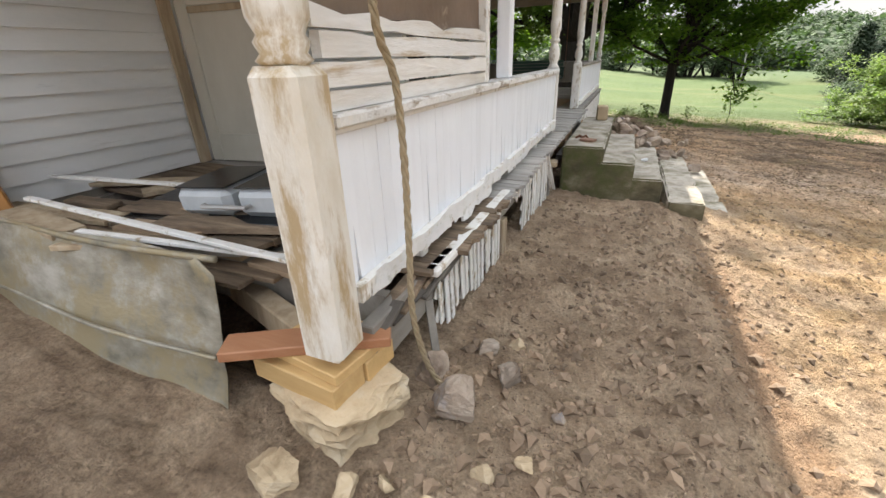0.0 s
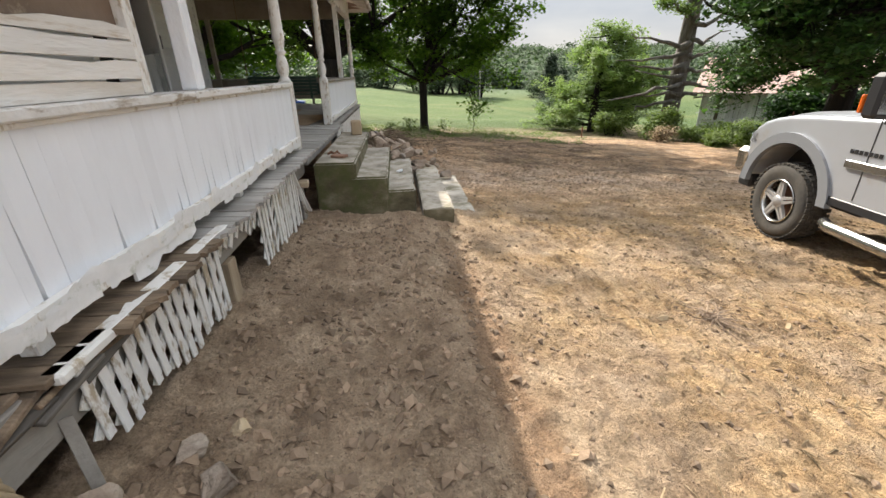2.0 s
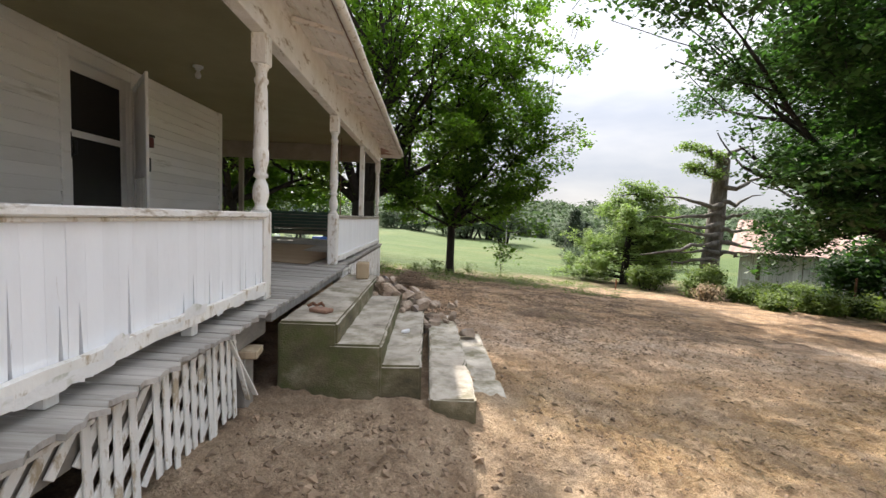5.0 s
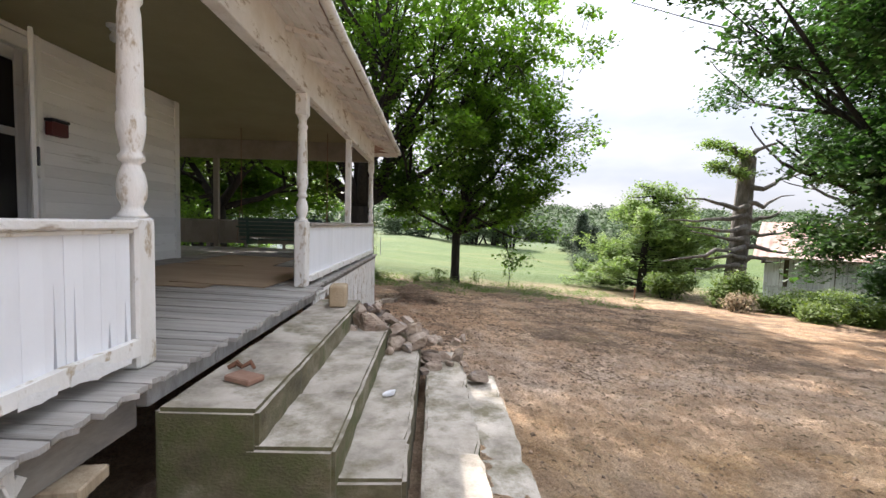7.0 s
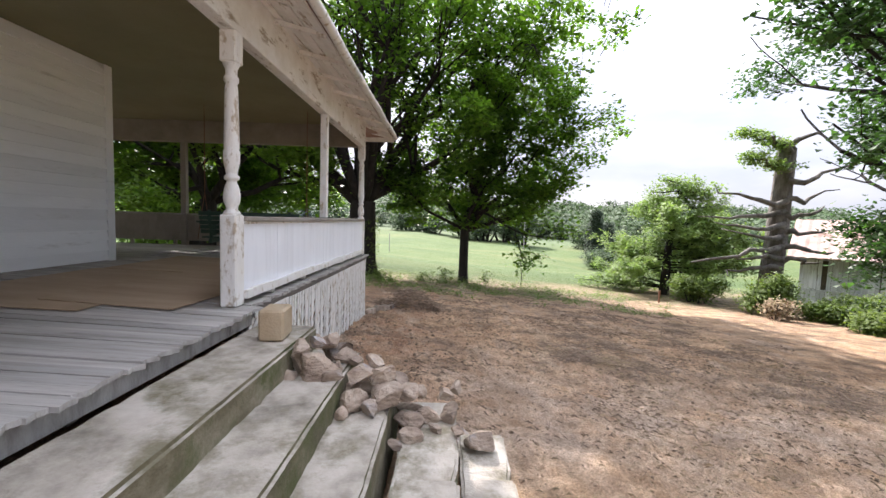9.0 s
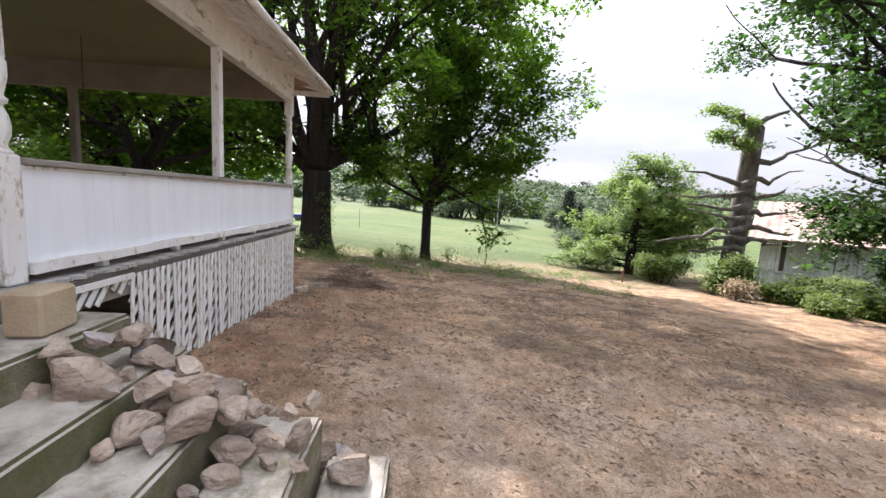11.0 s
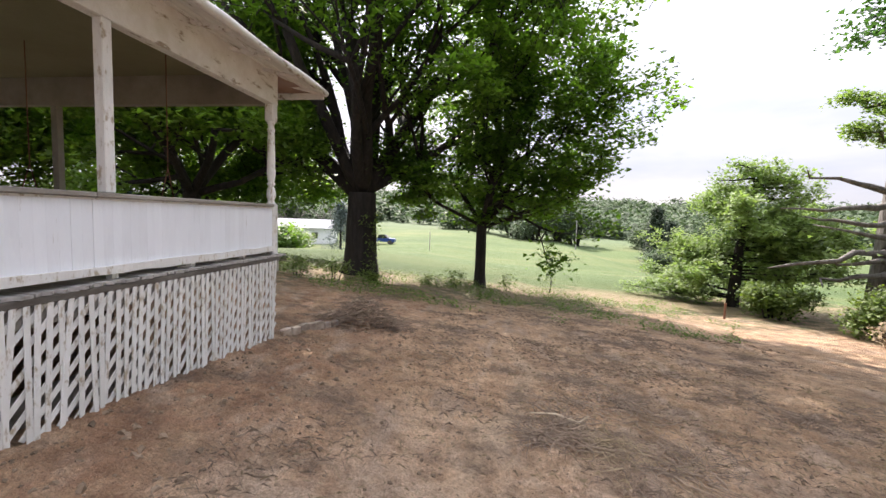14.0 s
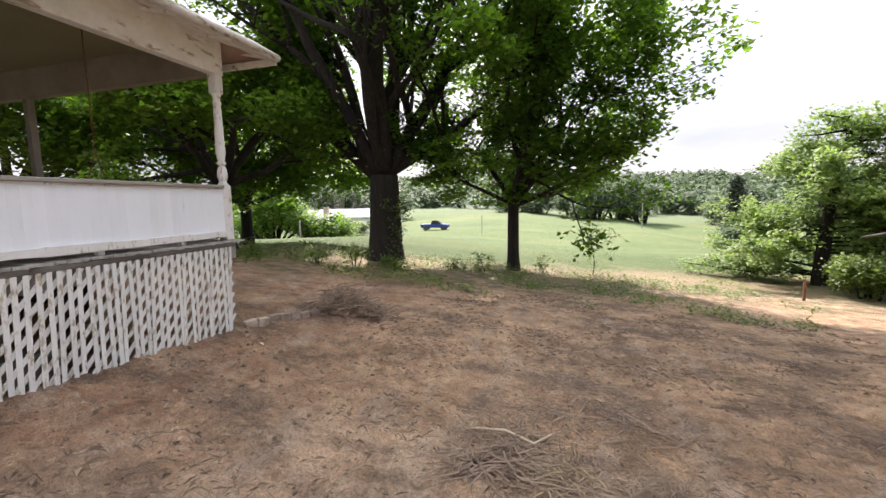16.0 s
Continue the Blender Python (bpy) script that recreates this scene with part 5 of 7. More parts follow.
# light maples seen through the far end of the porch
broad_tree("maple_tree", "leafy light green maple behind the house", gp(-11.5, 24.5), 0.28, 2.0,
           [((0.6, -0.4, 0.7), 3.2, 0.5, 0), ((-0.6, 0.2, 0.8), 3.4, 0.5, 0), ((0.1, 0.5, 1.0), 3.6, 0.6, 0), ((0.2, -0.8, 0.5), 3.2, 0.45, 0), ((0.9, 0.3, 0.35), 3.2, 0.45, 0), ((-0.8, -0.5, 0.4), 3.2, 0.45, 0)],
           3, 70000, 0.40, 0.16, M["leaf_light"], 41, 0.02)
# lit look of this crown comes from the paler leaf colour
broad_tree("maple_tree", "leafy maple beyond the end of the porch, sunlit look in its leaf colour", gp(-7.6, 19.0), 0.3, 2.2,
           [((0.5, -0.3, 0.7), 2.6, 0.5, 0), ((-0.6, 0.2, 0.8), 2.8, 0.5, 0), ((0.1, 0.5, 1.0), 3.0, 0.6, 0), ((0.2, -0.8, 0.5), 2.6, 0.45, 0), ((0.8, 0.3, 0.4), 2.6, 0.45, 0)],
           3, 38000, 0.34, 0.14, M["leaf_light"], 43, 0.02, keep=within(-7.8, 19.0, [(0.0, 3.6), (3.0, 4.5), (9.0, 3.0)], 0.6, 10.0))


broad_tree("maple_tree", "broad light green maple west of the porch", gp(-15.0, 17.5), 0.3, 2.0,
           [((0.5, -0.3, 0.7), 3.0, 0.5, 0), ((-0.6, 0.2, 0.8), 3.0, 0.5, 0), ((0.1, 0.5, 1.0), 3.4, 0.6, 0), ((0.2, -0.8, 0.5), 3.0, 0.45, 0), ((0.8, 0.3, 0.4), 3.0, 0.45, 0)],
           3, 50000, 0.42, 0.16, M["leaf_light"], 47, 0.02)


def build_white_pine():
    rnd = random.Random(8)
    t = thing("pine_tree", "broad soft green white pine at the edge of the yard", "tree")
    bx, by = 11.4, 24.0
    gz = ground_z(bx, by)
    tr = Shape().tube([(bx, by, gz - 0.3), (bx + 0.1, by, gz + 2.2), (bx + 0.4, by, gz + 4.6)], [0.24, 0.17, 0.05], 9)
    c = []
    for k in range(64):
        z = rnd.uniform(0.3, 5.4)
        a = rnd.uniform(0, 6.283)
        L = (1 - (z / 6.4) ** 1.6) * rnd.uniform(2.2, 4.0)
        p0 = Vector((bx + 0.08 * z, by, gz + z))
        p1 = p0 + Vector((math.cos(a) * L, math.sin(a) * L, L * rnd.uniform(-0.12, 0.22)))
        mid = (p0 + p1) / 2 + Vector((0, 0, -0.12 * L * 0.3))
        tr.tube([p0, mid, p1], [0.045, 0.03, 0.012], 5)
        for i in range(int(26 * L / 3)):
            u = rnd.uniform(0.3, 1.05)
            q = p0.lerp(p1, u) + Vector((rnd.gauss(0, 0.28), rnd.gauss(0, 0.28), rnd.gauss(0.08, 0.2)))
            c.append(tuple(q))
    part("trunk", tr, M["bark"], t)
    v, f = leaf_cloud(c, 40, 0.17, 0.105, 8, 0.6)
    cloud_part("crown", v, f, M["needle"], t, "soft tufted needles in layers")


build_white_pine()


def build_snag():
    rnd = random.Random(4)
    t = thing("dead_tree", "broken-topped dead pine with bare grey limbs", "tree")
    bx, by = 14.05, 21.0
    gz = ground_z(bx, by)
    s = Shape()
    n, rings = 14, 12
    vs = []
    for i in range(rings):
        u = i / (rings - 1)
        z = -0.3 + 7.0 * u
        for k in range(n):
            a = 6.28318 * k / n
            rr = lerp(0.40, 0.27, u) * (1 + 0.35 * math.exp(-max(0, z) / 0.4)) * (1 + 0.12 * math.sin(2 * a + 1 + z * 0.4) + 0.08 * math.sin(5 * a + z))
            zz = z + (rnd.uniform(-0.45, 0.25) if i == rings - 1 else 0)
            vs.append((bx + rr * math.cos(a) + 0.25 * u, by + rr * math.sin(a), gz + zz))
    s.add(vs, [(i * n + k, i * n + (k + 1) % n, (i + 1) * n + (k + 1) % n, (i + 1) * n + k) for i in range(rings - 1) for k in range(n)])
    s.add([vs[(rings - 1) * n + k] for k in range(n)] + [(bx + 0.25, by, gz + 6.3)], [(k, (k + 1) % n, n) for k in range(n)])
    part("trunk", s, M["grey_bark"], t, "thick split grey trunk", smooth=True)
    c = []
    specs = [(6.2, -2.1, 0.25), (5.5, -1.9, 0.1), (4.3, -3.6, 0.05), (3.9, -4.2, -0.1), (3.4, -3.0, 0.0), (2.9, -2.6, 0.1), (2.5, -4.5, -0.12), (2.0, -2.4, 0.1), (1.6, -2.8, -0.02),
             (6.5, 1.0, 0.35), (5.1, 2.6, 0.22), (4.4, 1.5, 0.15), (3.8, 1.5, 0.2), (3.1, 1.8, 0.1), (2.5, 2.0, 0.0), (1.9, 1.3, 0.1)]
    for z, dx, sl in specs:
        p0 = Vector((bx + 0.2, by - 0.25, gz + z))
        L = abs(dx)
        pts = [p0]
        for i in range(1, 7):
            u = i / 6
            pts.append(p0 + Vector((dx * u, rnd.gauss(-0.1, 0.12) - 0.35 * u * L * rnd.random(), dx * 0 + L * sl * u + 0.16 * math.sin(u * 3 + z) + rnd.gauss(0, 0.05))))
        part("limb", Shape().tube(pts, [0.135, 0.11, 0.09, 0.07, 0.05, 0.032, 0.014], 6), M["grey_bark"], t, "bare dead limb", smooth=True)
        if z > 5.4 and dx < 0:
            for i in range(40):
                u = rnd.uniform(0.15, 1.0)
                k = min(5, int(u * 6))
                q = pts[k].lerp(pts[k + 1], u * 6 - k)
                c.append(tuple(q + Vector((rnd.gauss(0, 0.2), rnd.gauss(0, 0.2), rnd.gauss(0.08, 0.07)))))
    v, f = leaf_cloud(c, 30, 0.14, 0.10, 4, 0.6)
    cloud_part("needles", v, f, M["needle"], t, "last tufts of live needles")


build_snag()


# ---- lattice skirts under the porch ----
def lattice(name, y0, y1, z_top, low, label, seed, lean=0.0, missing=0.0, stubs=False):
    """Upright strips nailed over slanting ones; low(y) is the foot of the strips."""
    rnd = random.Random(seed)
    t = thing(name, label, "lattice skirt")
    x = -0.648
    step = 0.071
    y = y0
    while y < y1:
        h = z_top - low(y) + rnd.uniform(-0.03, 0.03)
        if rnd.random() > missing:
            a = lean + rnd.gauss(0, 1.2)
            part("strip", Shape().cbox(0, 0.011, -0.019, 0.019, -h, 0, 0.003), M["paint_worn"], t, at=pose(x, y, z_top, a, rnd.uniform(-1.2, 1.2), 0))
        y += step + rnd.uniform(-0.006, 0.006)
    y = y0 - (z_top - low(y0)) * 0.8
    while y < y1:
        zb = low(min(max(y, y0), y1)) + 0.02
        a0, a1 = Vector((x - 0.009, y, zb)), Vector((x - 0.009, y + (z_top - zb) * 0.9, z_top))
        lo = max(0.0, (y0 - 0.02 - a0.y) / (a1.y - a0.y))
        hi = min(1.0, (y1 + 0.02 - a0.y) / (a1.y - a0.y))
        if hi - lo > 0.08:
            part("slanting_strip", Shape().beam(a0.lerp(a1, lo), a0.lerp(a1, hi), 0.009, 0.040, 0.002), M["paint_worn"], t)
        y += 0.112
    return t


def stub_row(name, y0, y1, z_top, drop, label, seed):
    rnd = random.Random(seed)
    t = thing(name, label, "lattice skirt")
    y = y0
    while y < y1:
        L = drop * rnd.uniform(0.7, 1.3)
        part("strip_stub", Shape().beam((-0.652, y, z_top), (-0.652, y - L * 0.8, z_top - L), 0.01, 0.04, 0.002), M["paint_worn"], t)
        y += 0.085
    part("batten", Shape().cbox(-0.646, -0.63, y0 - 0.05, y1, z_top - 0.045, z_top, 0.003), M["paint_worn"], t)


lattice("lattice_skirt", 1.50, 2.50, 0.43, lambda y: lerp(0.10, -0.01, (y - 1.5)), "white painted lattice skirt, its strips worn and uneven", 1, 3.0)
lattice("lattice_skirt", 3.22, 4.33, 0.42, lambda y: lerp(-0.04, -0.12, y - 3.2), "sagging broken white lattice under the porch", 2, 2.0, 0.04)
lattice("lattice_skirt", 8.12, 11.86, 0.40, lambda y: lerp(-0.43, -0.66, (y - 8.1) / 3.8), "long white lattice skirt with muddy foot", 3, -2.0)
stub_row("lattice_stubs", 2.62, 3.25, 0.42, 0.13, "broken lattice stubs hanging under the porch floor", 4)
stub_row("lattice_stubs", 7.50, 8.12, 0.40, 0.13, "broken lattice stubs beside the stone pile", 5)
# loose strips leaning where the lattice has come away
for k, (p0, p1) in enumerate((((-0.6, 4.40, -0.06), (-0.64, 4.27, 0.36)), ((-0.58, 4.47, -0.06), (-0.64, 4.22, 0.38)), ((-0.60, 1.36, -0.02), (-0.66, 1.42, 0.30)), ((-0.63, 7.9, -0.36), (-0.72, 8.12, 0.05)))):
    q = thing("loose_strip", "loose grey wood strip leaning on the porch edge" if k == 2 else "loose white lattice strip leaning on the porch edge", "wood strip")
    part("strip", Shape().beam(p0, p1, 0.036, 0.010, 0.002), M["grey_wood" if k == 2 else "paint_worn"], q)
ns = thing("deck_nosing", "flaking white edge board on the porch floor", "trim", kind="structure")
part("nosing", Shape().cbox(-0.665, -0.600, 1.40, 2.62, 0.425, 0.462, 0.008), M["paint_worn"], ns)
part("nosing", Shape().cbox(-0.655, -0.612, 2.63, 4.85, 0.40, 0.440, 0.008), M["grey_wood"], ns)
# far nosing: its shadow is given by the dark timber colour
part("nosing", Shape().cbox(-0.665, -0.636, 7.40, 11.95, 0.385, 0.434, 0.006), M["dark_timber"], ns)
# underside: posts, back wall; the dark under the porch is in its colour
for y, w, mat, lab in ((2.66, 0.11, "raw_wood", "square wooden prop under the porch"), (4.50, 0.13, "grey_wood", "grey timber prop beside the steps"), (7.46, 0.12, "grey_wood", "grey timber prop beside the steps")):
    top = 0.185 if y == 4.50 else 0.235
    q = thing("porch_prop", lab, "post", at=pose(-0.70, y, surface_z(-0.7, y) - 0.05))
    part("post", Shape().cbox(-w / 2, w / 2, -w / 2, w / 2, 0, top - surface_z(-0.7, y) + 0.05, 0.006), M[mat], q)
wd = thing("wood_shim", "pale split wooden shim on the porch prop", "lumber")
part("shim", Shape().cbox(-0.11, 0.12, -0.08, 0.08, 0.0, 0.05, 0.006, pose(-0.69, 4.50, 0.187, 0, 0, 8)), M["raw_wood"], wd)
sill = thing("lower_beam", "dark timber lying under the porch edge", "beam")
part("beam", Shape().cbox(-0.98, -0.86, 7.3, 10.2, -0.62, -0.28, 0.01), M["grey_wood"], sill)
# dark sheets stand in for the shade below the floor
tagged(part("foundation", Shape().box(WALL_X + 0.08, WALL_X + 0.10, 0.9, HOUSE_Y, -0.8, 0.3).box(-8.6, WALL_X, NORTH_Y - 0.06, NORTH_Y - 0.02, -1.2, 0.42), M["dark"]), "foundation wall under the porch, coloured shade-dark", "wall", kind="structure")


# ---- broken south corner: stones, lumber, rope, sheet metal ----
def stone(name, label, x, y, z, sx, sy, sz, seed, mat="stone", rot=None, cat="stone", group="", detail=3):
    rnd = random.Random(seed)
    ob = new(name, rock_mesh(name, sx, sy, sz, seed, M[mat], detail))
    ob.matrix_basis = pose(x, y, z, *(rot or (rnd.uniform(-8, 8), rnd.uniform(-8, 8), rnd.uniform(0, 360))))
    return tagged(ob, label, cat, group)


def block_stone(name, label, x, y, z, sx, sy, sz, seed, rot, rough=1.0):
    """A roughly squared quarry stone with layered, broken faces."""
    bm = bmesh.new()
    bmesh.ops.create_cube(bm, size=1.0)
    bmesh.ops.subdivide_edges(bm, edges=bm.edges[:], cuts=9, use_grid_fill=True)
    off = Vector((seed * 1.7, seed * 0.9, seed * 2.3))
    for v in bm.verts:
        c = v.co.copy()
        out = Vector((c.x * (abs(c.x) > 0.49), c.y * (abs(c.y) > 0.49), c.z * (abs(c.z) > 0.49))).normalized()
        corner = sum(max(0.0, abs(q) - 0.36) for q in c)
        k = 0.16 * noise.noise(c * 2.2 + off) + 0.07 * noise.noise(c * 6.5 + off) + 0.05 * noise.noise(Vector((c.x, c.y, c.z * 9)) + off) - 0.45 * max(0.0, corner - 0.13)
        c += out * k * rough
        v.co = Vector((c.x * sx, c.y * sy, (c.z + 0.5) * sz))
    me = bpy.data.meshes.new(name)
    bm.to_mesh(me)
    bm.free()
    me.materials.append(M["tan_stone"])
    ob = new(name, me)
    ob.matrix_basis = pose(x, y, z, *rot)
    return tagged(ob, label, "stone")


FOOT = surface_z(-0.80, 0.93)
block_stone("foundation_stone", "rough tan sandstone block under the corner post", -0.80, 0.97, FOOT - 0.06, 0.40, 0.34, 0.175 - FOOT + 0.06, 51, (0, 0, -22))
block_stone("flat_stone", "flat layered tan stone on the block", -0.82, 0.93, 0.165, 0.40, 0.30, 0.078, 52, (0, 0, -14), 0.8)
stone("foundation_stone", "grey broken stone beside the corner pile", -0.43, 1.10, surface_z(-0.43, 1.1) - 0.04, 0.14, 0.11, 0.11, 58, "stone", (4, 0, 70))
stone("foundation_stone", "rough stone lying under the porch edge", -0.62, 1.28, surface_z(-0.62, 1.28) - 0.03, 0.10, 0.12, 0.10, 54, "stone", (0, 5, 10))
stone("foundation_stone", "pale round stone half sunk in soil", -0.83, 0.60, surface_z(-0.83, 0.6) - 0.04, 0.11, 0.10, 0.10, 55, "tan_stone")
for k, (x, y, s) in enumerate(((-0.28, 1.38, 0.09), (-0.12, 0.98, 0.05), (-0.22, 0.88, 0.055), (-0.05, 1.25, 0.035), (-0.5, 0.72, 0.05), (-0.35, 0.7, 0.04), (-0.1, 0.72, 0.045), (0.0, 0.62, 0.03), (-0.6, 0.66, 0.06), (-0.42, 1.5, 0.07), (-0.3, 1.62, 0.05))):
    stone("loose_stone", "small loose stone on the bare soil", x, y, surface_z(x, y) - s * 0.2, s, s * 0.85, s * 0.9, 60 + k, "tan_stone" if k % 3 else "stone", group="loose stones")

lum = thing("timber_block", "stacked new pine blocks carrying the corner post", "lumber")
part("block", Shape().cbox(-0.38, 0.0, 0.0, 0.150, 0.0, 0.086, 0.004, pose(-0.70, 0.79, 0.235, 0, 0, -6)), M["new_wood"], lum)
part("block", Shape().cbox(-0.36, 0.01, 0.155, 0.31, 0.0, 0.086, 0.004, pose(-0.70, 0.79, 0.235, 0, 0, -6)), M["new_wood"], lum)
part("block", Shape().cbox(-0.34, 0.0, 0.01, 0.29, 0.0, 0.040, 0.004, pose(-0.70, 0.80, 0.3225, 0, 0, -9)), M["new_wood"], lum)
rb = thing("red_board", "reddish board wedged under the post", "lumber")
part("board", Shape().cbox(-0.30, 0.27, -0.055, 0.06, 0.0, 0.038, 0.004, pose(-0.87, 0.92, 0.3635, 0, 0, 29)), M["red_wood"], rb)
cb = thing("cross_timber", "long weathered timber running under the porch corner", "lumber")
part("timber", Shape().beam((-0.86, 0.98, 0.27), (-1.9, 1.35, 0.30), 0.09, 0.13, 0.006), M["raw_wood"], cb)
rt = thing("rotten_sill", "splintered rotten sill under the railing", "lumber")
rr = random.Random(6)
for k in range(14):
    y = 1.02 + 0.05 * k + rr.uniform(-0.02, 0.02)
    x = -0.70 + rr.uniform(-0.05, 0.05)
    part("splinter", Shape().beam((x, y, 0.40 + rr.uniform(-0.04, 0.02)), (x + rr.uniform(-0.02, 0.06), y + rr.uniform(0.15, 0.32), 0.42 + rr.uniform(-0.05, 0.04)), 0.05, 0.018, 0.003, rr.uniform(-0.8, 0.8)), M["dirty_wood" if k % 2 else "dark_timber"], rt)


def build_rope():
    t = thing("rope", "frayed twisted hemp rope hanging from the eave to the ground", "rope")
    path = [(-0.50, 0.95, 2.62), (-0.55, 1.0, 1.7), (-0.59, 1.06, 1.36), (-0.60, 1.16, 1.2), (-0.60, 1.18, 0.95), (-0.60, 1.17, 0.68), (-0.59, 1.14, 0.45), (-0.58, 1.16, 0.28), (-0.56, 1.20, 0.12), (-0.52, 1.23, 0.03), (-0.48, 1.25, surface_z(-0.48, 1.25) + 0.012)]
    pts = [Vector(p) for p in path]
    dense = []
    for i in range(len(pts) - 1):
        n = max(3, int((pts[i + 1] - pts[i]).length / 0.012))
        for j in range(n):
            a = pts[max(i - 1, 0)]
            b, c, d = pts[i], pts[i + 1], pts[min(i + 2, len(pts) - 1)]
            u = j / n
            dense.append(0.5 * ((2 * b) + (c - a) * u + (2 * a - 5 * b + 4 * c - d) * u * u + (3 * b - a - 3 * c + d) * u ** 3))
    for k in range(3):
        strand = []
        for i, p in enumerate(dense):
            a = i * 0.55 + 2.094 * k
            strand.append(p + Vector((math.cos(a), math.sin(a), 0)) * 0.0065)
        part("strand", Shape().tube(strand, 0.0068, 5), M["rope"], t, smooth=True)


build_rope()


def build_sheet():
    t = thing("metal_sheet", "stained bent galvanised roofing sheet leaning on the porch", "sheet metal")
    nx, nz = 26, 14
    vs = []
    for i in range(nx + 1):
        u = i / nx
        x = lerp(-3.25, -1.27, u)
        for j in range(nz + 1):
            w = j / nz
            z = lerp(-0.07 + 0.03 * (1 - u) ** 2, 0.63 - 0.03 * (1 - u) - (0.06 if u > 0.97 else 0.0), w)
            y = lerp(0.77, 0.93, w) + 0.02 * math.sin(u * 7 + w * 3) + 0.025 * math.exp(-((w - 0.47) / 0.035) ** 2) * -1 + 0.012 * noise.noise(Vector((x * 2, w * 3, 0)))
            vs.append((x, y, z))
    fs = [(i * (nz + 1) + j, (i + 1) * (nz + 1) + j, (i + 1) * (nz + 1) + j + 1, i * (nz + 1) + j + 1) for i in range(nx) for j in range(nz)]
    s = Shape().add(vs, fs)
    ob = part("sheet", s, M["galv"], t, smooth=True)
    mod = ob.modifiers.new("thickness", "SOLIDIFY")
    mod.thickness = 0.004
    for z, y, r in ((-0.065, 0.765, 0.012), (0.625, 0.925, 0.014), (0.262, 0.815, 0.009)):
        part("rolled_edge", Shape().tube([(lerp(-3.25, -1.27, i / 20), y + 0.02 * math.sin(i / 20 * 7) - 0.004, z + 0.03 * (1 - i / 20) ** 2 * (z < 0.4) - 0.03 * (1 - i / 20) * (z > 0.5)) for i in range(21)], r, 8), M["galv"], t, "rolled bright edge", smooth=True)


build_sheet()


def build_sink():
    t = thing("kitchen_sink", "black and white enamel double sink lying upside up among boards", "sink", at=pose(-1.68, 1.50, 0.60, 4, -3, 4))
    part("rim", Shape().cbox(-0.75, 0.45, -0.24, 0.30, 0.0, 0.02, 0.006), M["black_enamel"], t, "black enamel drainboard")
    for k, x in enumerate((-0.10, 0.27)):
        part("basin", Shape().cbox(x - 0.165, x + 0.165, -0.19, 0.17, 0.021, 0.16, 0.035), M["white_enamel"], t, "stained white basin")
        part("basin_top", Shape().cbox(x - 0.155, x + 0.155, -0.18, 0.16, 0.161, 0.168, 0.003), M["black_enamel"], t)
    part("towel_bar", Shape().tube([(-0.06, -0.20, 0.09), (-0.06, -0.225, 0.09), (0.2, -0.225, 0.09), (0.2, -0.20, 0.09)], 0.011, 8), M["alloy"], t, "chrome bar")
    part("tap", Shape().tube([(0.1, 0.20, 0.02), (0.1, 0.20, 0.3), (0.12, 0.16, 0.335), (0.2, 0.1, 0.34), (0.3, 0.02, 0.335)], 0.016, 10).lathe([(0.05, 0.02), (0.05, 0.06), (0.03, 0.09)], 14, pose(0.1, 0.2, 0)), M["chrome"], t, "curved chrome tap", smooth=True)


build_sink()
# boards and debris on the broken floor
dr = random.Random(14)
boards = [(-2.75, 1.15, 0.60, 0.9, 0.16, 8, "raw_wood"), (-2.55, 1.0, 0.63, 0.6, 0.14, -6, "raw_wood"), (-2.05, 1.02, 0.585, 0.45, 0.16, 20, "raw_wood"), (-1.5, 1.32, 0.50, 0.6, 0.26, 5, "grey_wood"), (-1.15, 1.25, 0.49, 0.5, 0.2, -4, "plywood"),
          (-2.9, 1.75, 0.60, 1.0, 0.1, 30, "raw_wood"), (-1.75, 1.12, 0.545, 0.7, 0.10, 12, "grey_wood"), (-2.4, 2.05, 0.60, 1.1, 0.13, 60, "raw_wood"), (-1.3, 1.55, 0.50, 0.6, 0.15, 70, "grey_wood")]
for x, y, z, L, w, a, mat in boards:
    q = thing("loose_board", "old loose board lying on the broken porch floor", "board", "loose boards")
    part("board", Shape().cbox(-L / 2, L / 2, -w / 2, w / 2, 0, 0.026, 0.003, pose(x, y, z - 0.04, dr.uniform(-3, 3), dr.uniform(-3, 3), a)), M[mat], q)
for k in range(24):
    q = thing("loose_board", "splintered dirty board among the porch debris", "board", "loose boards")
    L, w = dr.uniform(0.3, 0.95), dr.uniform(0.05, 0.16)
    part("board", Shape().cbox(-L / 2, L / 2, -w / 2, w / 2, 0, dr.uniform(0.014, 0.035), 0.003, pose(dr.uniform(-2.7, -1.3), dr.uniform(1.16, 1.5), 0.475 + 0.005 * k, dr.uniform(-5, 5), dr.uniform(-3, 3), dr.uniform(-16, 16))), M["dirty_wood" if k % 4 else "plywood"], q)
for k, (a, b) in enumerate((((-2.7, 1.05, 0.69), (-1.05, 1.06, 0.60)), ((-3.1, 1.35, 0.70), (-2.1, 1.5, 0.68)), ((-2.2, 0.98, 0.60), (-0.95, 1.12, 0.58)))):
    q = thing("wood_strip", "long thin pale wooden strip lying on the boards", "wood strip")
    part("strip", Shape().beam(a, b, 0.035, 0.016, 0.002), M["paint_worn"], q)
part_floor = thing("broken_floor", "remains of grey floor boards at the broken corner", "porch floor", kind="structure")
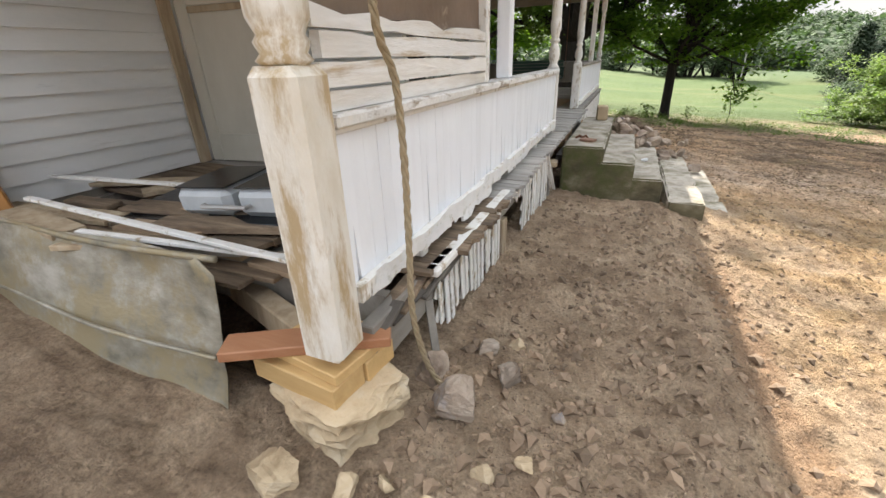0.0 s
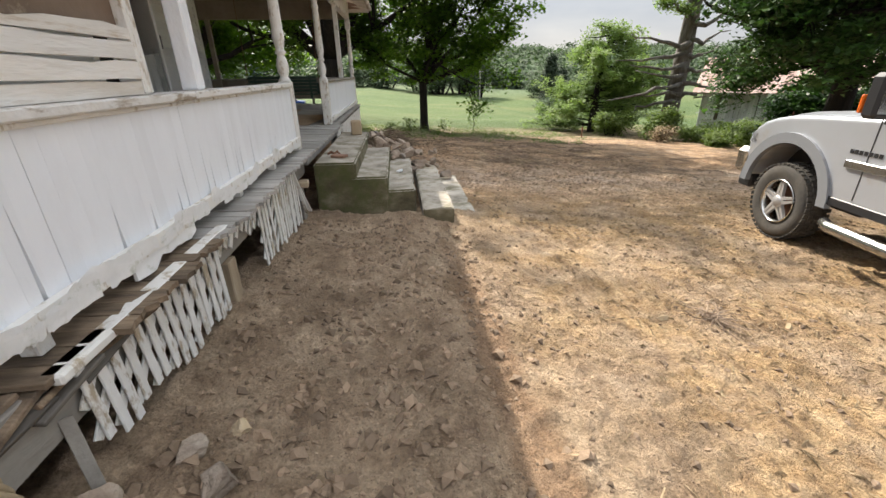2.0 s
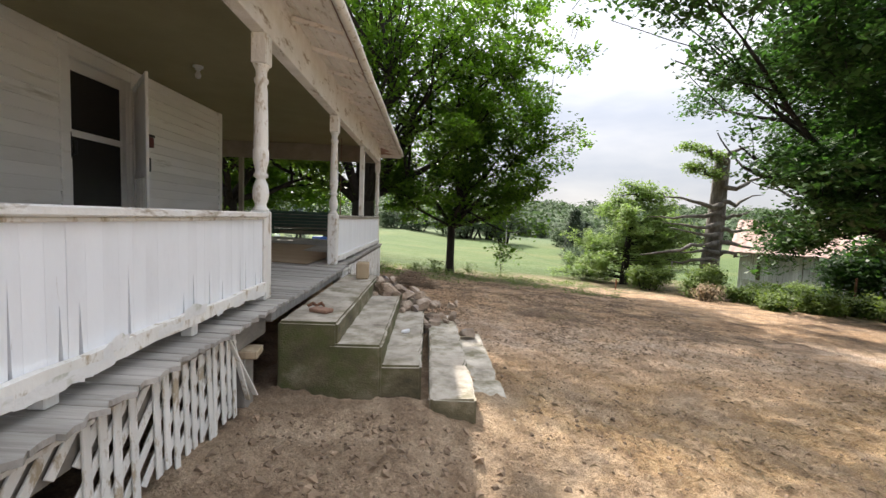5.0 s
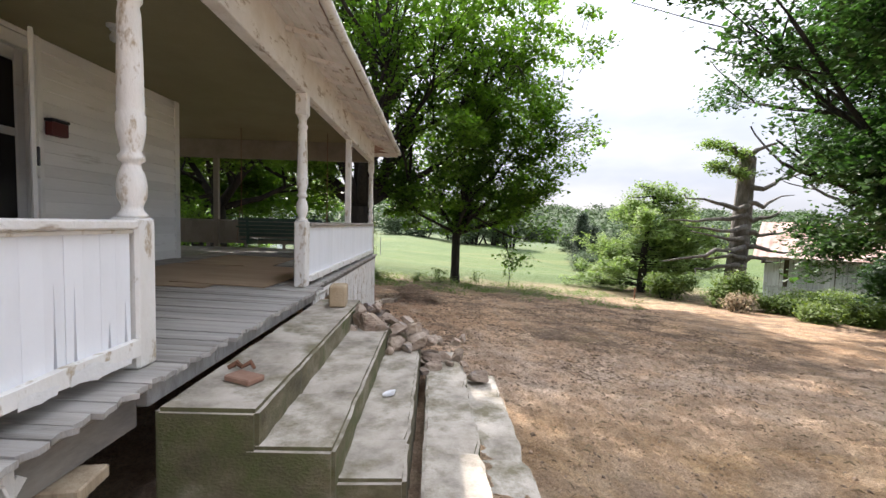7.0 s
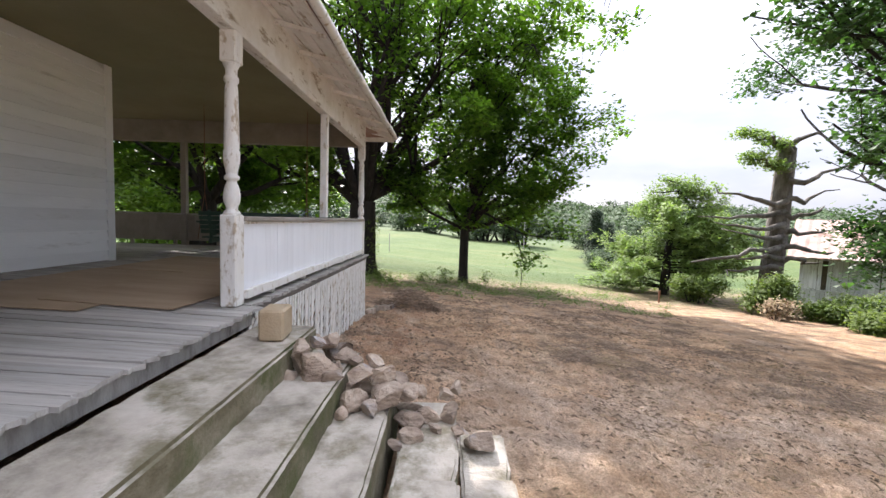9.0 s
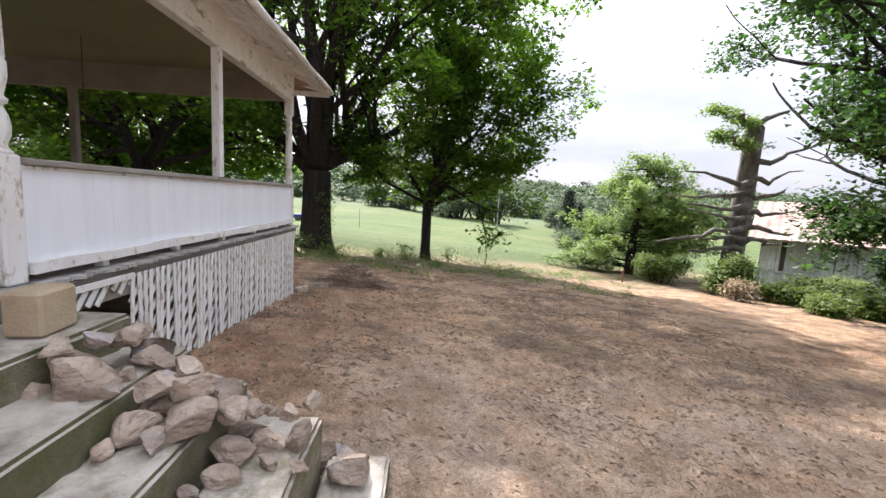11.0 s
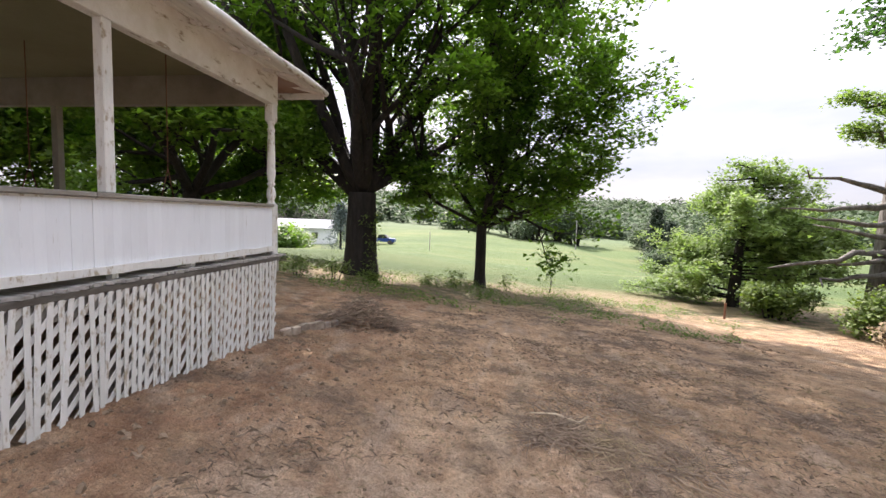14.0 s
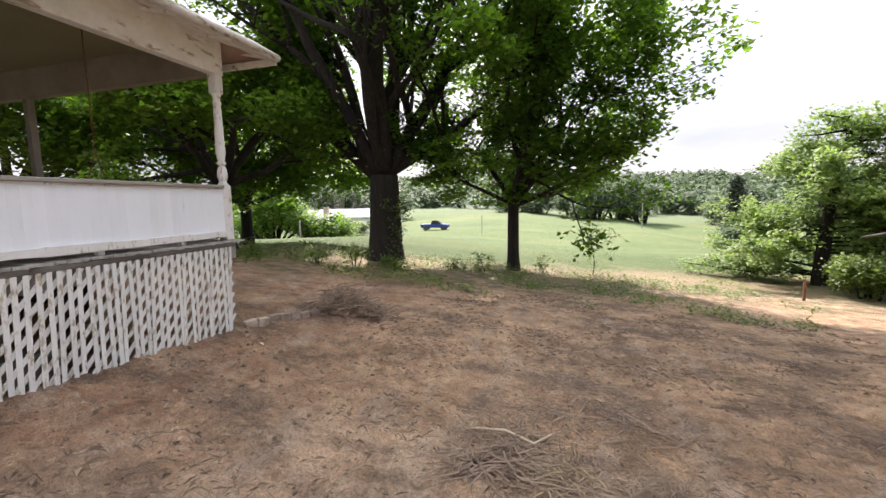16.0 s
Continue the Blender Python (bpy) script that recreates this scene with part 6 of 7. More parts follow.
for k in range(7):
    y = 1.02 + 0.088 * k
    L = dr.uniform(0.9, 1.9)
    x1 = -0.95 - dr.uniform(0, 0.25) if k < 4 else -0.62
    part("plank", Shape().cbox(-3.12, x1 if k > 3 else x1 - 0.25, y, y + 0.082, 0.44, 0.462, 0.003, pose(0, 0, 0.0)), M["dirty_wood"], part_floor)
ow = thing("cabinet_panel", "orange varnished wooden panel leaning on the wall", "furniture")
part("panel", Shape().cbox(-0.02, 0.02, -0.25, 0.25, 0, 0.95, 0.006, pose(-3.05, 0.86, 0.52, 8, -6, -35)), M["orange_wood"], ow)

# open panelled door at the near end of the porch
dd = thing("panel_door", "open cream panelled door with a glazed top", "door", at=pose(-3.13, 2.50, 0.55, 0, 0, 6))
pw, ph = 0.80, 2.02
fr = Shape().cbox(0, 0.11, -0.02, 0.02, 0, ph).cbox(pw - 0.11, pw, -0.02, 0.02, 0, ph).cbox(0.11, pw - 0.11, -0.02, 0.02, 0, 0.22).cbox(0.11, pw - 0.11, -0.02, 0.02, 1.12, 1.25).cbox(0.11, pw - 0.11, -0.02, 0.02, ph - 0.13, ph)
part("door_frame", fr, M["door_paint"], dd)
part("panel", Shape().box(0.11, pw - 0.11, -0.008, 0.008, 0.22, 1.12), M["door_paint"], dd)
part("moulding", Shape().cbox(0.11, pw - 0.11, -0.024, -0.019, 1.075, 1.118, 0.003), M["raw_wood"], dd)
part("pane", Shape().box(0.11, pw - 0.11, -0.004, 0.004, 1.25, ph - 0.13), M["glass"], dd, "dark window pane")
jt = Shape().cbox(WALL_X + 0.03, WALL_X + 0.055, 2.36, 2.46, 0.55, CEIL_Z - 0.01, 0.004)
tagged(part("door_trim", jt, M["raw_wood"]), "bare yellowish door trim on the house wall", "trim", kind="structure")

# ---- porch things ----
for k, (x, y, w, l, a, dz) in enumerate(((-2.15, 7.75, 1.2, 1.7, 2, 0.0), (-1.45, 7.9, 0.95, 1.6, -3, 0.010), (-2.2, 9.3, 1.1, 1.4, 4, 0.004))):
    q = thing("plywood_sheet", "dusty brown plywood sheet laid on the porch floor", "plywood", "plywood sheets")
    part("sheet", Shape().cbox(-w / 2, w / 2, -l / 2, l / 2, 0, 0.008, 0.002, pose(x, y, deck_z(x) + 0.006 + dz, 0, 1.98, a)), M["plywood"], q)


def build_swing():
    t = thing("porch_swing", "dark green slatted wooden porch swing on chains", "porch swing", at=pose(-2.2, 10.9, -0.03, 0, 0, 8))
    W = 0.72
    for k in range(6):
        part("seat_slat", Shape().cbox(-W, W, -0.22 + 0.085 * k, -0.145 + 0.085 * k, 0.80, 0.82, 0.004), M["green_paint"], t)
    for k in range(5):
        z = 0.87 + 0.068 * k
        part("back_slat", Shape().cbox(-W, W, -0.262 - 0.02 * k, -0.242 - 0.02 * k, z, z + 0.058, 0.004), M["green_paint"], t)
    for sx in (-1, 1):
        part("arm", Shape().cbox(sx * W - 0.04, sx * W + 0.04, -0.32, 0.30, 1.03, 1.055, 0.006), M["green_paint"], t)
        part("arm_post", Shape().cbox(sx * W - 0.025, sx * W + 0.025, 0.22, 0.27, 0.80, 1.029, 0.004), M["green_paint"], t)
        part("frame_rail", Shape().cbox(sx * W * 0.8 - 0.025, sx * W * 0.8 + 0.025, -0.28, 0.28, 0.73, 0.798, 0.004), M["green_paint"], t)
        part("back_upright", Shape().beam((sx * W * 0.8, -0.235, 0.78), (sx * W * 0.8, -0.33, 1.22), 0.045, 0.022), M["green_paint"], t)
        part("chain", Shape().tube([(sx * (W + 0.045), 0.2, 0.78), (sx * (W + 0.045), 0.0, 1.5), (sx * (W + 0.045), 0.0, CEIL_Z + 0.08)], 0.006, 5).tube([(sx * (W + 0.045), -0.25, 0.78), (sx * (W + 0.045), 0.0, 1.5)], 0.006, 5), M["rusty_iron"], t, "thin rusty chain")


build_swing()
mb = thing("wall_box", "small dark red and black box on the house wall", "mailbox", at=pose(WALL_X + 0.03, 7.27, 1.90))
part("box", Shape().cbox(0, 0.08, -0.09, 0.09, 0, 0.13, 0.008), M["red_box"], mb)
part("lid", Shape().cbox(-0.002, 0.09, -0.095, 0.095, 0.131, 0.16, 0.006), M["black_plastic"], mb)

# ---- things on and by the steps ----
bk = thing("brick_fragment", "broken reddish brick slab on the top step", "brick", at=pose(-0.33, 5.12, 0.347, 0, 0, -25))
part("slab", Shape().cbox(-0.085, 0.085, -0.05, 0.05, 0, 0.03, 0.006), M["brick"], bk)
sr = thing("scrap_metal", "twisted rusty scrap beside the brick", "scrap", at=pose(-0.42, 5.26, 0.35))
part("scrap", Shape().tube([(-0.06, 0, 0.01), (-0.02, 0.02, 0.03), (0.02, -0.01, 0.02), (0.05, 0.02, 0.035), (0.08, 0.0, 0.01)], [0.012, 0.018, 0.012, 0.016, 0.008], 6), M["rusty_iron"], sr)
pc = thing("paper_scrap", "crumpled pale scrap on the third step", "litter", at=pose(0.34, 5.75, 0.022, 0, 0, 40))
part("scrap", rock_mesh("scrap", 0.07, 0.025, 0.03, 71, M["far_white"]), None, pc)


pr = random.Random(31)
pile = [(0.04, 6.79, 0.185, 0.20), (0.15, 7.05, 0.185, 0.16), (-0.04, 6.90, 0.185, 0.17), (0.06, 7.16, 0.185, 0.19), (0.14, 6.90, 0.185, 0.07), (-0.05, 6.80, 0.34, 0.10), (0.0, 6.92, 0.33, 0.11), (0.05, 7.04, 0.30, 0.13),
        (0.30, 6.76, 0.02, 0.13), (0.47, 6.78, 0.02, 0.16), (0.30, 6.94, 0.02, 0.17), (0.45, 7.02, 0.02, 0.16), (0.29, 6.84, 0.15, 0.13), (0.42, 6.86, 0.14, 0.14), (0.37, 6.94, 0.20, 0.11),
        (0.60, 6.84, -0.145, 0.14), (0.62, 6.70, -0.145, 0.09), (0.73, 6.93, -0.145, 0.13), (0.60, 7.02, -0.145, 0.15), (0.86, 6.95, -0.145, 0.14), (0.57, 6.88, 0.03, 0.12), (0.68, 6.93, 0.02, 0.09), (0.82, 6.90, 0.03, 0.08), (0.90, 7.0, 0.02, 0.09), (1.08, 7.1, -0.38, 0.17), (0.16, 6.74, 0.185, 0.10), (0.22, 6.62, 0.02, 0.08), (0.40, 6.66, 0.02, 0.10), (0.54, 6.62, -0.145, 0.07), (0.78, 6.80, -0.145, 0.09), (0.90, 6.78, -0.145, 0.07), (-0.10, 6.74, 0.185, 0.08)]
for k, (x, y, z, s) in enumerate(pile):
    s *= 0.84
    stone("rubble_stone", "rough brown fieldstone heaped on the steps", x, y, z - 0.012, s * pr.uniform(0.9, 1.15), s * pr.uniform(0.75, 0.95), s * pr.uniform(0.62, 0.85), 100 + k, "stone", (pr.uniform(-12, 12), pr.uniform(-12, 12), pr.uniform(0, 360)), group="stones on the steps")
# the heap spills off the far end of the steps
spill = [(-0.30, 7.55, 0.19, 0.0), (-0.10, 7.52, 0.20, 0.0), (0.12, 7.50, 0.18, 0.0), (0.32, 7.52, 0.16, 0.0), (0.52, 7.46, 0.15, 0.0), (0.70, 7.44, 0.13, 0.0), (0.88, 7.40, 0.12, 0.0), (-0.22, 7.72, 0.17, 0.0), (0.06, 7.72, 0.15, 0.0), (0.26, 7.74, 0.13, 0.0), (0.44, 7.68, 0.11, 0.0), (0.60, 7.62, 0.09, 0.0),
         (0.18, 7.40, 0.15, 0.22), (0.36, 7.42, 0.15, 0.16), (0.52, 7.36, 0.14, 0.14), (0.68, 7.34, 0.14, 0.10), (0.84, 7.32, 0.13, 0.04), (0.30, 7.58, 0.14, 0.10), (0.10, 7.60, 0.15, 0.14), (0.50, 7.54, 0.13, 0.06), (0.98, 7.42, 0.12, 0.0),
         (-0.24, 7.54, 0.17, 0.20), (0.0, 7.50, 0.17, 0.20), (0.22, 7.50, 0.14, 0.18), (0.46, 7.44, 0.12, 0.16), (-0.14, 7.50, 0.15, 0.38), (0.08, 7.42, 0.13, 0.36), (0.34, 7.36, 0.12, 0.30)]
for k, (x, y, s, dz) in enumerate(spill):
    stone("rubble_stone", "rough brown fieldstone spilling off the steps", x, y, surface_z(x, y) - 0.03 + dz, s * pr.uniform(0.85, 1.1), s * pr.uniform(0.75, 1.0), s * pr.uniform(0.7, 0.95), 170 + k, "stone", (pr.uniform(-10, 10), pr.uniform(-10, 10), pr.uniform(0, 360)), group="stones on the steps")
for k, (x, y, z, a) in enumerate(((-0.24, 7.46, 0.13, 20), (-0.16, 7.64, -0.04, -10))):
    stone("flat_stone", "flat brown slab on the stone heap", x, y, z, 0.21, 0.15, 0.06, 195 + k, "stone", (6, -8, a), detail=3)

# ---- truck ----
def arc(cy, cz, r, a0, a1, n=14):
    return [(cy + r * math.cos(radians(lerp(a0, a1, i / n))), cz + r * math.sin(radians(lerp(a0, a1, i / n)))) for i in range(n + 1)]


def build_wheel(parent, x, y, out):
    """out: -1 for the left side of the truck."""
    w = thing("wheel", "", "")
    w.parent = parent
    w.matrix_basis = pose(x, y, 0.41, 0, 0, 0 if out < 0 else 180)
    tw = 0.135
    prof = [(0.235, -tw + 0.02), (0.30, -tw), (0.36, -tw + 0.004), (0.392, -tw + 0.03), (0.402, -0.06), (0.402, 0.06), (0.392, tw - 0.03), (0.36, tw - 0.004), (0.30, tw), (0.235, tw - 0.02)]
    tyre = part("tyre", Shape().lathe(prof, 48, axis="x", cap=False), M["tyre"], w, smooth=True)
    tread = Shape()
    for k in range(44):
        a = 6.28318 * k / 44
        m = Matrix.Rotation(a, 4, "X")
        for j, (bx, bw, sk) in enumerate(((-0.105, 0.04, 0.012), (-0.05, 0.042, -0.01), (0.005, 0.042, 0.01), (0.06, 0.042, -0.01), (0.108, 0.036, 0.012))):
            tread.box(bx - bw / 2, bx + bw / 2, -0.018 + sk, 0.019 + sk, 0.392, 0.413 if 0 < j < 4 else 0.405, m)
    tr = part("tread", tread, M["tyre"], w)
    tr["kind"] = "stuff"
    part("rim", Shape().lathe([(0.235, -0.125), (0.228, -0.135), (0.215, -0.12), (0.205, -0.05), (0.205, 0.1), (0.23, 0.12)], 40, axis="x", cap=False), M["chrome"], w, "bright alloy rim", smooth=True)
    part("brake_disc", Shape().lathe([(0.03, -0.03), (0.16, -0.03), (0.16, 0.0), (0.03, 0.0)], 30, axis="x"), M["rusty_iron"], w)
    for k in range(5):
        a = 72 * k
        m = pose(0, 0, 0, a, 0, 0)
        part("spoke", Shape().prism([(-0.045, 0.05), (-0.028, 0.21), (-0.006, 0.215), (-0.006, 0.08), (0.006, 0.08), (0.006, 0.215), (0.028, 0.21), (0.045, 0.05)], -0.118, -0.085, "x", m), M["alloy"], w)
    part("hub_cap", Shape().lathe([(0.001, -0.14), (0.05, -0.135), (0.062, -0.12), (0.065, -0.08)], 24, axis="x"), M["alloy"], w, smooth=True)
    return w


def build_truck():
    g = surface_z(4.35, 4.2)
    t = thing("pickup_truck", "silver heavy-duty pickup truck parked on the bare soil", "truck", at=pose(4.38, 4.33, g - 0.005, 0, 0, -8))
    lower = [(0.62, 0.60), (0.66, 0.70), (0.67, 0.94), (0.65, 1.04), (0.60, 1.12), (0.50, 1.19), (0.36, 1.24), (0.15, 1.285), (-0.15, 1.315), (-0.75, 1.35), (-4.9, 1.37), (-4.9, 0.62)]
    rear = arc(-3.85, 0.50, 0.52, 172, 8)
    front = arc(0.0, 0.50, 0.53, 172, 8)
    outline = lower + [(rear[0][0], 0.56)] + rear[1:-1] + [(rear[-1][0], 0.56), (front[0][0], 0.55)] + front[1:-1] + [(front[-1][0], 0.57)]
    s = Shape().prism(outline, 0.0, 1.98, "x")
    body = part("body", s, M["silver_paint"], t, "silver painted body")
    bev = body.modifiers.new("soft_edges", "BEVEL")
    bev.width, bev.segments, bev.limit_method, bev.angle_limit = 0.075, 5, "ANGLE", radians(50)
    part("hood", Shape().prism([(0.50, 1.12), (0.46, 1.20), (0.34, 1.275), (0.10, 1.325), (-0.3, 1.365), (-0.74, 1.40), (-0.74, 1.28)], 0.22, 1.76, "x"), M["silver_paint"], t)
    part("wheel_housing", Shape().box(0.36, 1.62, -0.6, 0.6, 0.42, 1.0), M["black_plastic"], t)
    part("wheel_housing", Shape().box(0.36, 1.62, -4.4, -3.3, 0.42, 1.0), M["black_plastic"], t)
    for cy in (0.0, -3.85):
        o = arc(cy, 0.50, 0.63, 178, 2, 20)
        i = arc(cy, 0.50, 0.525, 2, 178, 20)
        part("wheel_flare", Shape().prism(o + i, -0.028, 0.03, "x"), M["grey_plastic"], t, "grey plastic wheel-arch flare")
    part("bumper", Shape().cbox(-0.02, 2.0, 0.60, 0.82, 0.58, 0.88, 0.05), M["chrome"], t, "bright chrome front bumper")
    part("bumper_skirt", Shape().cbox(0.05, 1.93, 0.54, 0.76, 0.42, 0.575, 0.02), M["black_plastic"], t)
    part("headlight", Shape().cbox(-0.004, 0.34, 0.52, 0.675, 0.92, 1.08, 0.03), M["clear"], t, "clear headlight")
    part("headlight", Shape().cbox(1.64, 1.984, 0.52, 0.675, 0.92, 1.08, 0.03), M["clear"], t, "clear headlight")
    part("grille", Shape().cbox(0.36, 1.62, 0.62, 0.69, 0.88, 1.10, 0.015), M["black_plastic"], t)
    cab = [(-0.72, 1.355), (-1.42, 1.96), (-1.6, 2.0), (-3.0, 2.0), (-3.2, 1.94), (-3.3, 1.36)]
    cb = part("cab", Shape().prism(cab, 0.13, 1.85, "x"), M["silver_paint"], t)
    part("side_window", Shape().prism([(-0.98, 1.40), (-1.46, 1.88), (-2.0, 1.90), (-2.0, 1.40)], 0.115, 0.128, "x"), M["glass"], t, "dark side window")
    part("side_window", Shape().prism([(-2.08, 1.40), (-2.08, 1.90), (-2.95, 1.90), (-3.0, 1.40)], 0.115, 0.128, "x"), M["glass"], t, "dark side window")
    part("windscreen", Shape().add([(0.2, -0.78, 1.41), (1.78, -0.78, 1.41), (1.70, -1.41, 1.955), (0.28, -1.41, 1.955)], [(0, 1, 2, 3)]), M["glass"], t, "dark windscreen")
    part("running_board", Shape().tube([(-0.06, -0.72, 0.42), (-0.09, -0.80, 0.40), (-0.09, -3.0, 0.40), (-0.06, -3.08, 0.42)], 0.05, 12), M["chrome"], t, "tubular bright running board", smooth=True)
    part("door_trim", Shape().cbox(-0.022, -0.001, -2.0, -0.66, 0.92, 0.99, 0.006), M["chrome"], t, "bright side moulding")
    part("rocker", Shape().cbox(-0.012, 0.02, -3.2, -0.56, 0.56, 0.64, 0.008), M["black_plastic"], t)
    for a, b in ((-1.9, -0.84),):
        for p0, p1 in (((-0.001, -0.84, 0.66), (-0.001, -0.84, 1.35)), ((-0.001, -1.98, 0.66), (-0.001, -1.98, 1.35))):
            part("door_seam", Shape().beam(p0, p1, 0.006, 0.008, 0.001), M["black_plastic"], t)
    part("door_handle", Shape().cbox(-0.03, -0.001, -1.86, -1.68, 1.18, 1.22, 0.008), M["chrome"], t)
    mir = part("mirror", Shape().cbox(-0.24, -0.04, -1.0, -0.86, 1.36, 1.70, 0.03), M["black_plastic"], t, "tall black towing mirror")
    part("mirror_glass", Shape().box(-0.22, -0.06, -1.004, -1.0005, 1.40, 1.67), M["chrome"], mir)
    part("indicator", Shape().cbox(-0.25, -0.18, -0.87, -0.845, 1.40, 1.54, 0.008), M["amber"], mir, "amber indicator lens")
    part("mirror_arm", Shape().cbox(-0.05, 0.03, -0.97, -0.90, 1.31, 1.40, 0.008), M["black_plastic"], t)
    for k in range(7):
        y = -0.66 - 0.045 * k
        part("badge_mark", Shape().box(-0.006, -0.001, y - 0.03, y, 1.045, 1.08), M["black_plastic"], t)
    for x, o in ((0.135, -1), (1.845, 1)):
        build_wheel(t, x, 0.0, o)
        build_wheel(t, x, -3.85, o)
    part("axle", Shape().tube([(0.3, 0, 0.41), (1.7, 0, 0.41)], 0.06, 8).tube([(0.3, -3.85, 0.41), (1.7, -3.85, 0.41)], 0.07, 8), M["rusty_iron"], t)


build_truck()


# ---- barn ----
def build_barn():
    A, B = Vector((18.3, 24.5, 0)), Vector((23.6, 19.35, 0))
    ang = math.degrees(math.atan2(B.y - A.y, B.x - A.x))
    L = (B - A).length
    t = thing("barn", "low grey weathered barn with a rusty sheet roof", "barn", at=pose(A.x, A.y, -2.9, 0, 0, ang))
    rnd = random.Random(2)
    H, D = 2.95, 5.5
    part("rear_wall", Shape().box(0, L, D - 0.1, D, 0, H + 0.1).box(0, 0.1, 0.05, D, 0, H).box(L - 0.1, L, 0.05, D, 0, H), M["barn"], t)
    # dark sheet behind the boards gives the gaps their shade
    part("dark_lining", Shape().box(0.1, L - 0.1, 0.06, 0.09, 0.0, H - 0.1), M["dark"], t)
    x = 0.0
    while x < L - 0.05:
        w = rnd.uniform(0.14, 0.24)
        if rnd.random() > 0.05:
            part("wall_board", Shape().cbox(x, min(x + w, L), 0.0, 0.025, 1.28 + rnd.uniform(-0.05, 0.03), H + rnd.uniform(-0.3, 0.0) * (rnd.random() < 0.3), 0.003, pose(0, 0, 0, 0, rnd.uniform(-0.8, 0.8), 0)), M["barn"], t)
        part("wall_board", Shape().cbox(x, min(x + w, L), -0.004, 0.022, 0.02, 1.26 + rnd.uniform(-0.03, 0.02), 0.003), M["barn"], t)
        x += w + 0.008
    part("rail", Shape().cbox(0, L, -0.04, -0.006, 1.2, 1.3, 0.004), M["barn"], t)
    for x in (0.05, L * 0.42, L - 0.1):
        part("corner_post", Shape().cbox(x - 0.06, x + 0.06, -0.05, -0.006, 0, H, 0.006), M["barn"], t)
    sh = Shape()
    n = 60
    for i in range(n + 1):
        x = -0.5 + (L + 1.1) * i / n
        dz = 0.018 * math.sin(i * 2.1)
        sh.v += [(x, -0.55, H - 0.12 + dz), (x, 2.9, H + 1.75 + dz), (x, D + 0.4, H + 0.1 + dz)]
    sh.f = [(3 * i + j, 3 * i + 3 + j, 3 * i + 4 + j, 3 * i + 1 + j) for i in range(n) for j in range(2)]
    rf = part("roof", sh, M["rust"], t, "rust-streaked sheet-metal roof")
    rf.modifiers.new("thickness", "SOLIDIFY").thickness = 0.03
    part("eave_board", Shape().cbox(-0.45, L + 0.5, -0.5, -0.46, H - 0.22, H - 0.14, 0.004), M["grey_wood"], t)
    part("gable", Shape().prism([(0.05, H), (D, H), (2.9, H + 1.6)], 0.0, 0.06, "x").prism([(0.05, H), (D, H), (2.9, H + 1.6)], L - 0.06, L, "x"), M["barn"], t)


build_barn()

# ---- shrubs at the yard's edge ----
shrubs = [(12.4, 18.7, 1.1, 1.0, 1.7), (13.8, 17.6, 1.3, 1.0, 0.75), (15.4, 18.6, 1.2, 1.0, 0.8), (16.8, 19.6, 1.3, 1.1, 0.8), (11.2, 21.2, 1.2, 1.0, 1.4), (18.4, 20.2, 1.4, 1.2, 0.8), (13.4, 15.6, 1.2, 0.9, 0.6), (15.0, 15.0, 1.4, 1.0, 0.8), (17.5, 16.5, 1.6, 1.3, 0.7)]
for k, (x, y, rx, ry, h) in enumerate(shrubs):
    bush("shrub", "bright green wild shrub at the edge of the yard", (x, y), rx, ry, h, 620, 0.085, M["shrub"], 200 + k)
# undergrowth shares the leaf copy that has shade in its colour
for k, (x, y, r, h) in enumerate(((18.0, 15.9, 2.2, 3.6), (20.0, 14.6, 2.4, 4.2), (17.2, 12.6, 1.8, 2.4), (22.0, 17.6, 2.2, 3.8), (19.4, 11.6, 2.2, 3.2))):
    bush("undergrowth", "tangled undergrowth below the maple in the shaded leaf colour", (x, y), r, r, h, 900, 0.15, M["leaf_shaded"], 250 + k, "bush", 9)
bush("brush_stump", "pale tangle of dead brush round a stump", (11.6, 17.6), 0.5, 0.5, 0.8, 160, 0.06, M["straw"], 230)
for k, (x, y, h) in enumerate(((15.6, 15.6, 1.3), (18.3, 18.3, 1.2), (9.2, 20.2, 0.5))):
    q = thing("fence_post", "thin dark metal fence post among the weeds", "post")
    part("post", Shape().cbox(x - 0.03, x + 0.03, y - 0.02, y + 0.02, ground_z(x, y) - 0.2, ground_z(x, y) + h, 0.004), M["rusty_iron"], q)


def sapling(x, y, h, seed):
    rnd = random.Random(seed)
    t = thing("sapling", "small leafy sapling standing alone at the field edge", "sapling")
    z = ground_z(x, y)
    pts = [(x + 0.06 * math.sin(i), y + 0.05 * math.cos(i * 1.3), z - 0.1 + h * i / 6) for i in range(7)]
    part("stem", Shape().tube(pts, [0.022 - 0.0025 * i for i in range(7)], 6), M["bark"], t)
    c = [(x + rnd.gauss(0, 0.16), y + rnd.gauss(0, 0.16), z + h * (0.1 + 0.95 * rnd.random())) for _ in range(46)]
    v, f = leaf_cloud(c, 5, 0.07, 0.075, seed)
    cloud_part("foliage", v, f, M["shrub"], t)


sapling(4.3, 22.9, 1.75, 301)
sapling(0.9, 20.3, 0.6, 302)
sapling(2.6, 22.1, 0.55, 303)
# vine up the old maple
vc = [(-2.45 + 0.60 * math.cos(a), 20.6 + 0.60 * math.sin(a), ground_z(-2.45, 20.6) + z) for a, z in [(random.Random(k).uniform(-1.2, 0.5), random.Random(k + 500).uniform(0.1, 2.2)) for k in range(60)]]
vine = thing("ivy", "ivy climbing the trunk of the old maple", "vine")
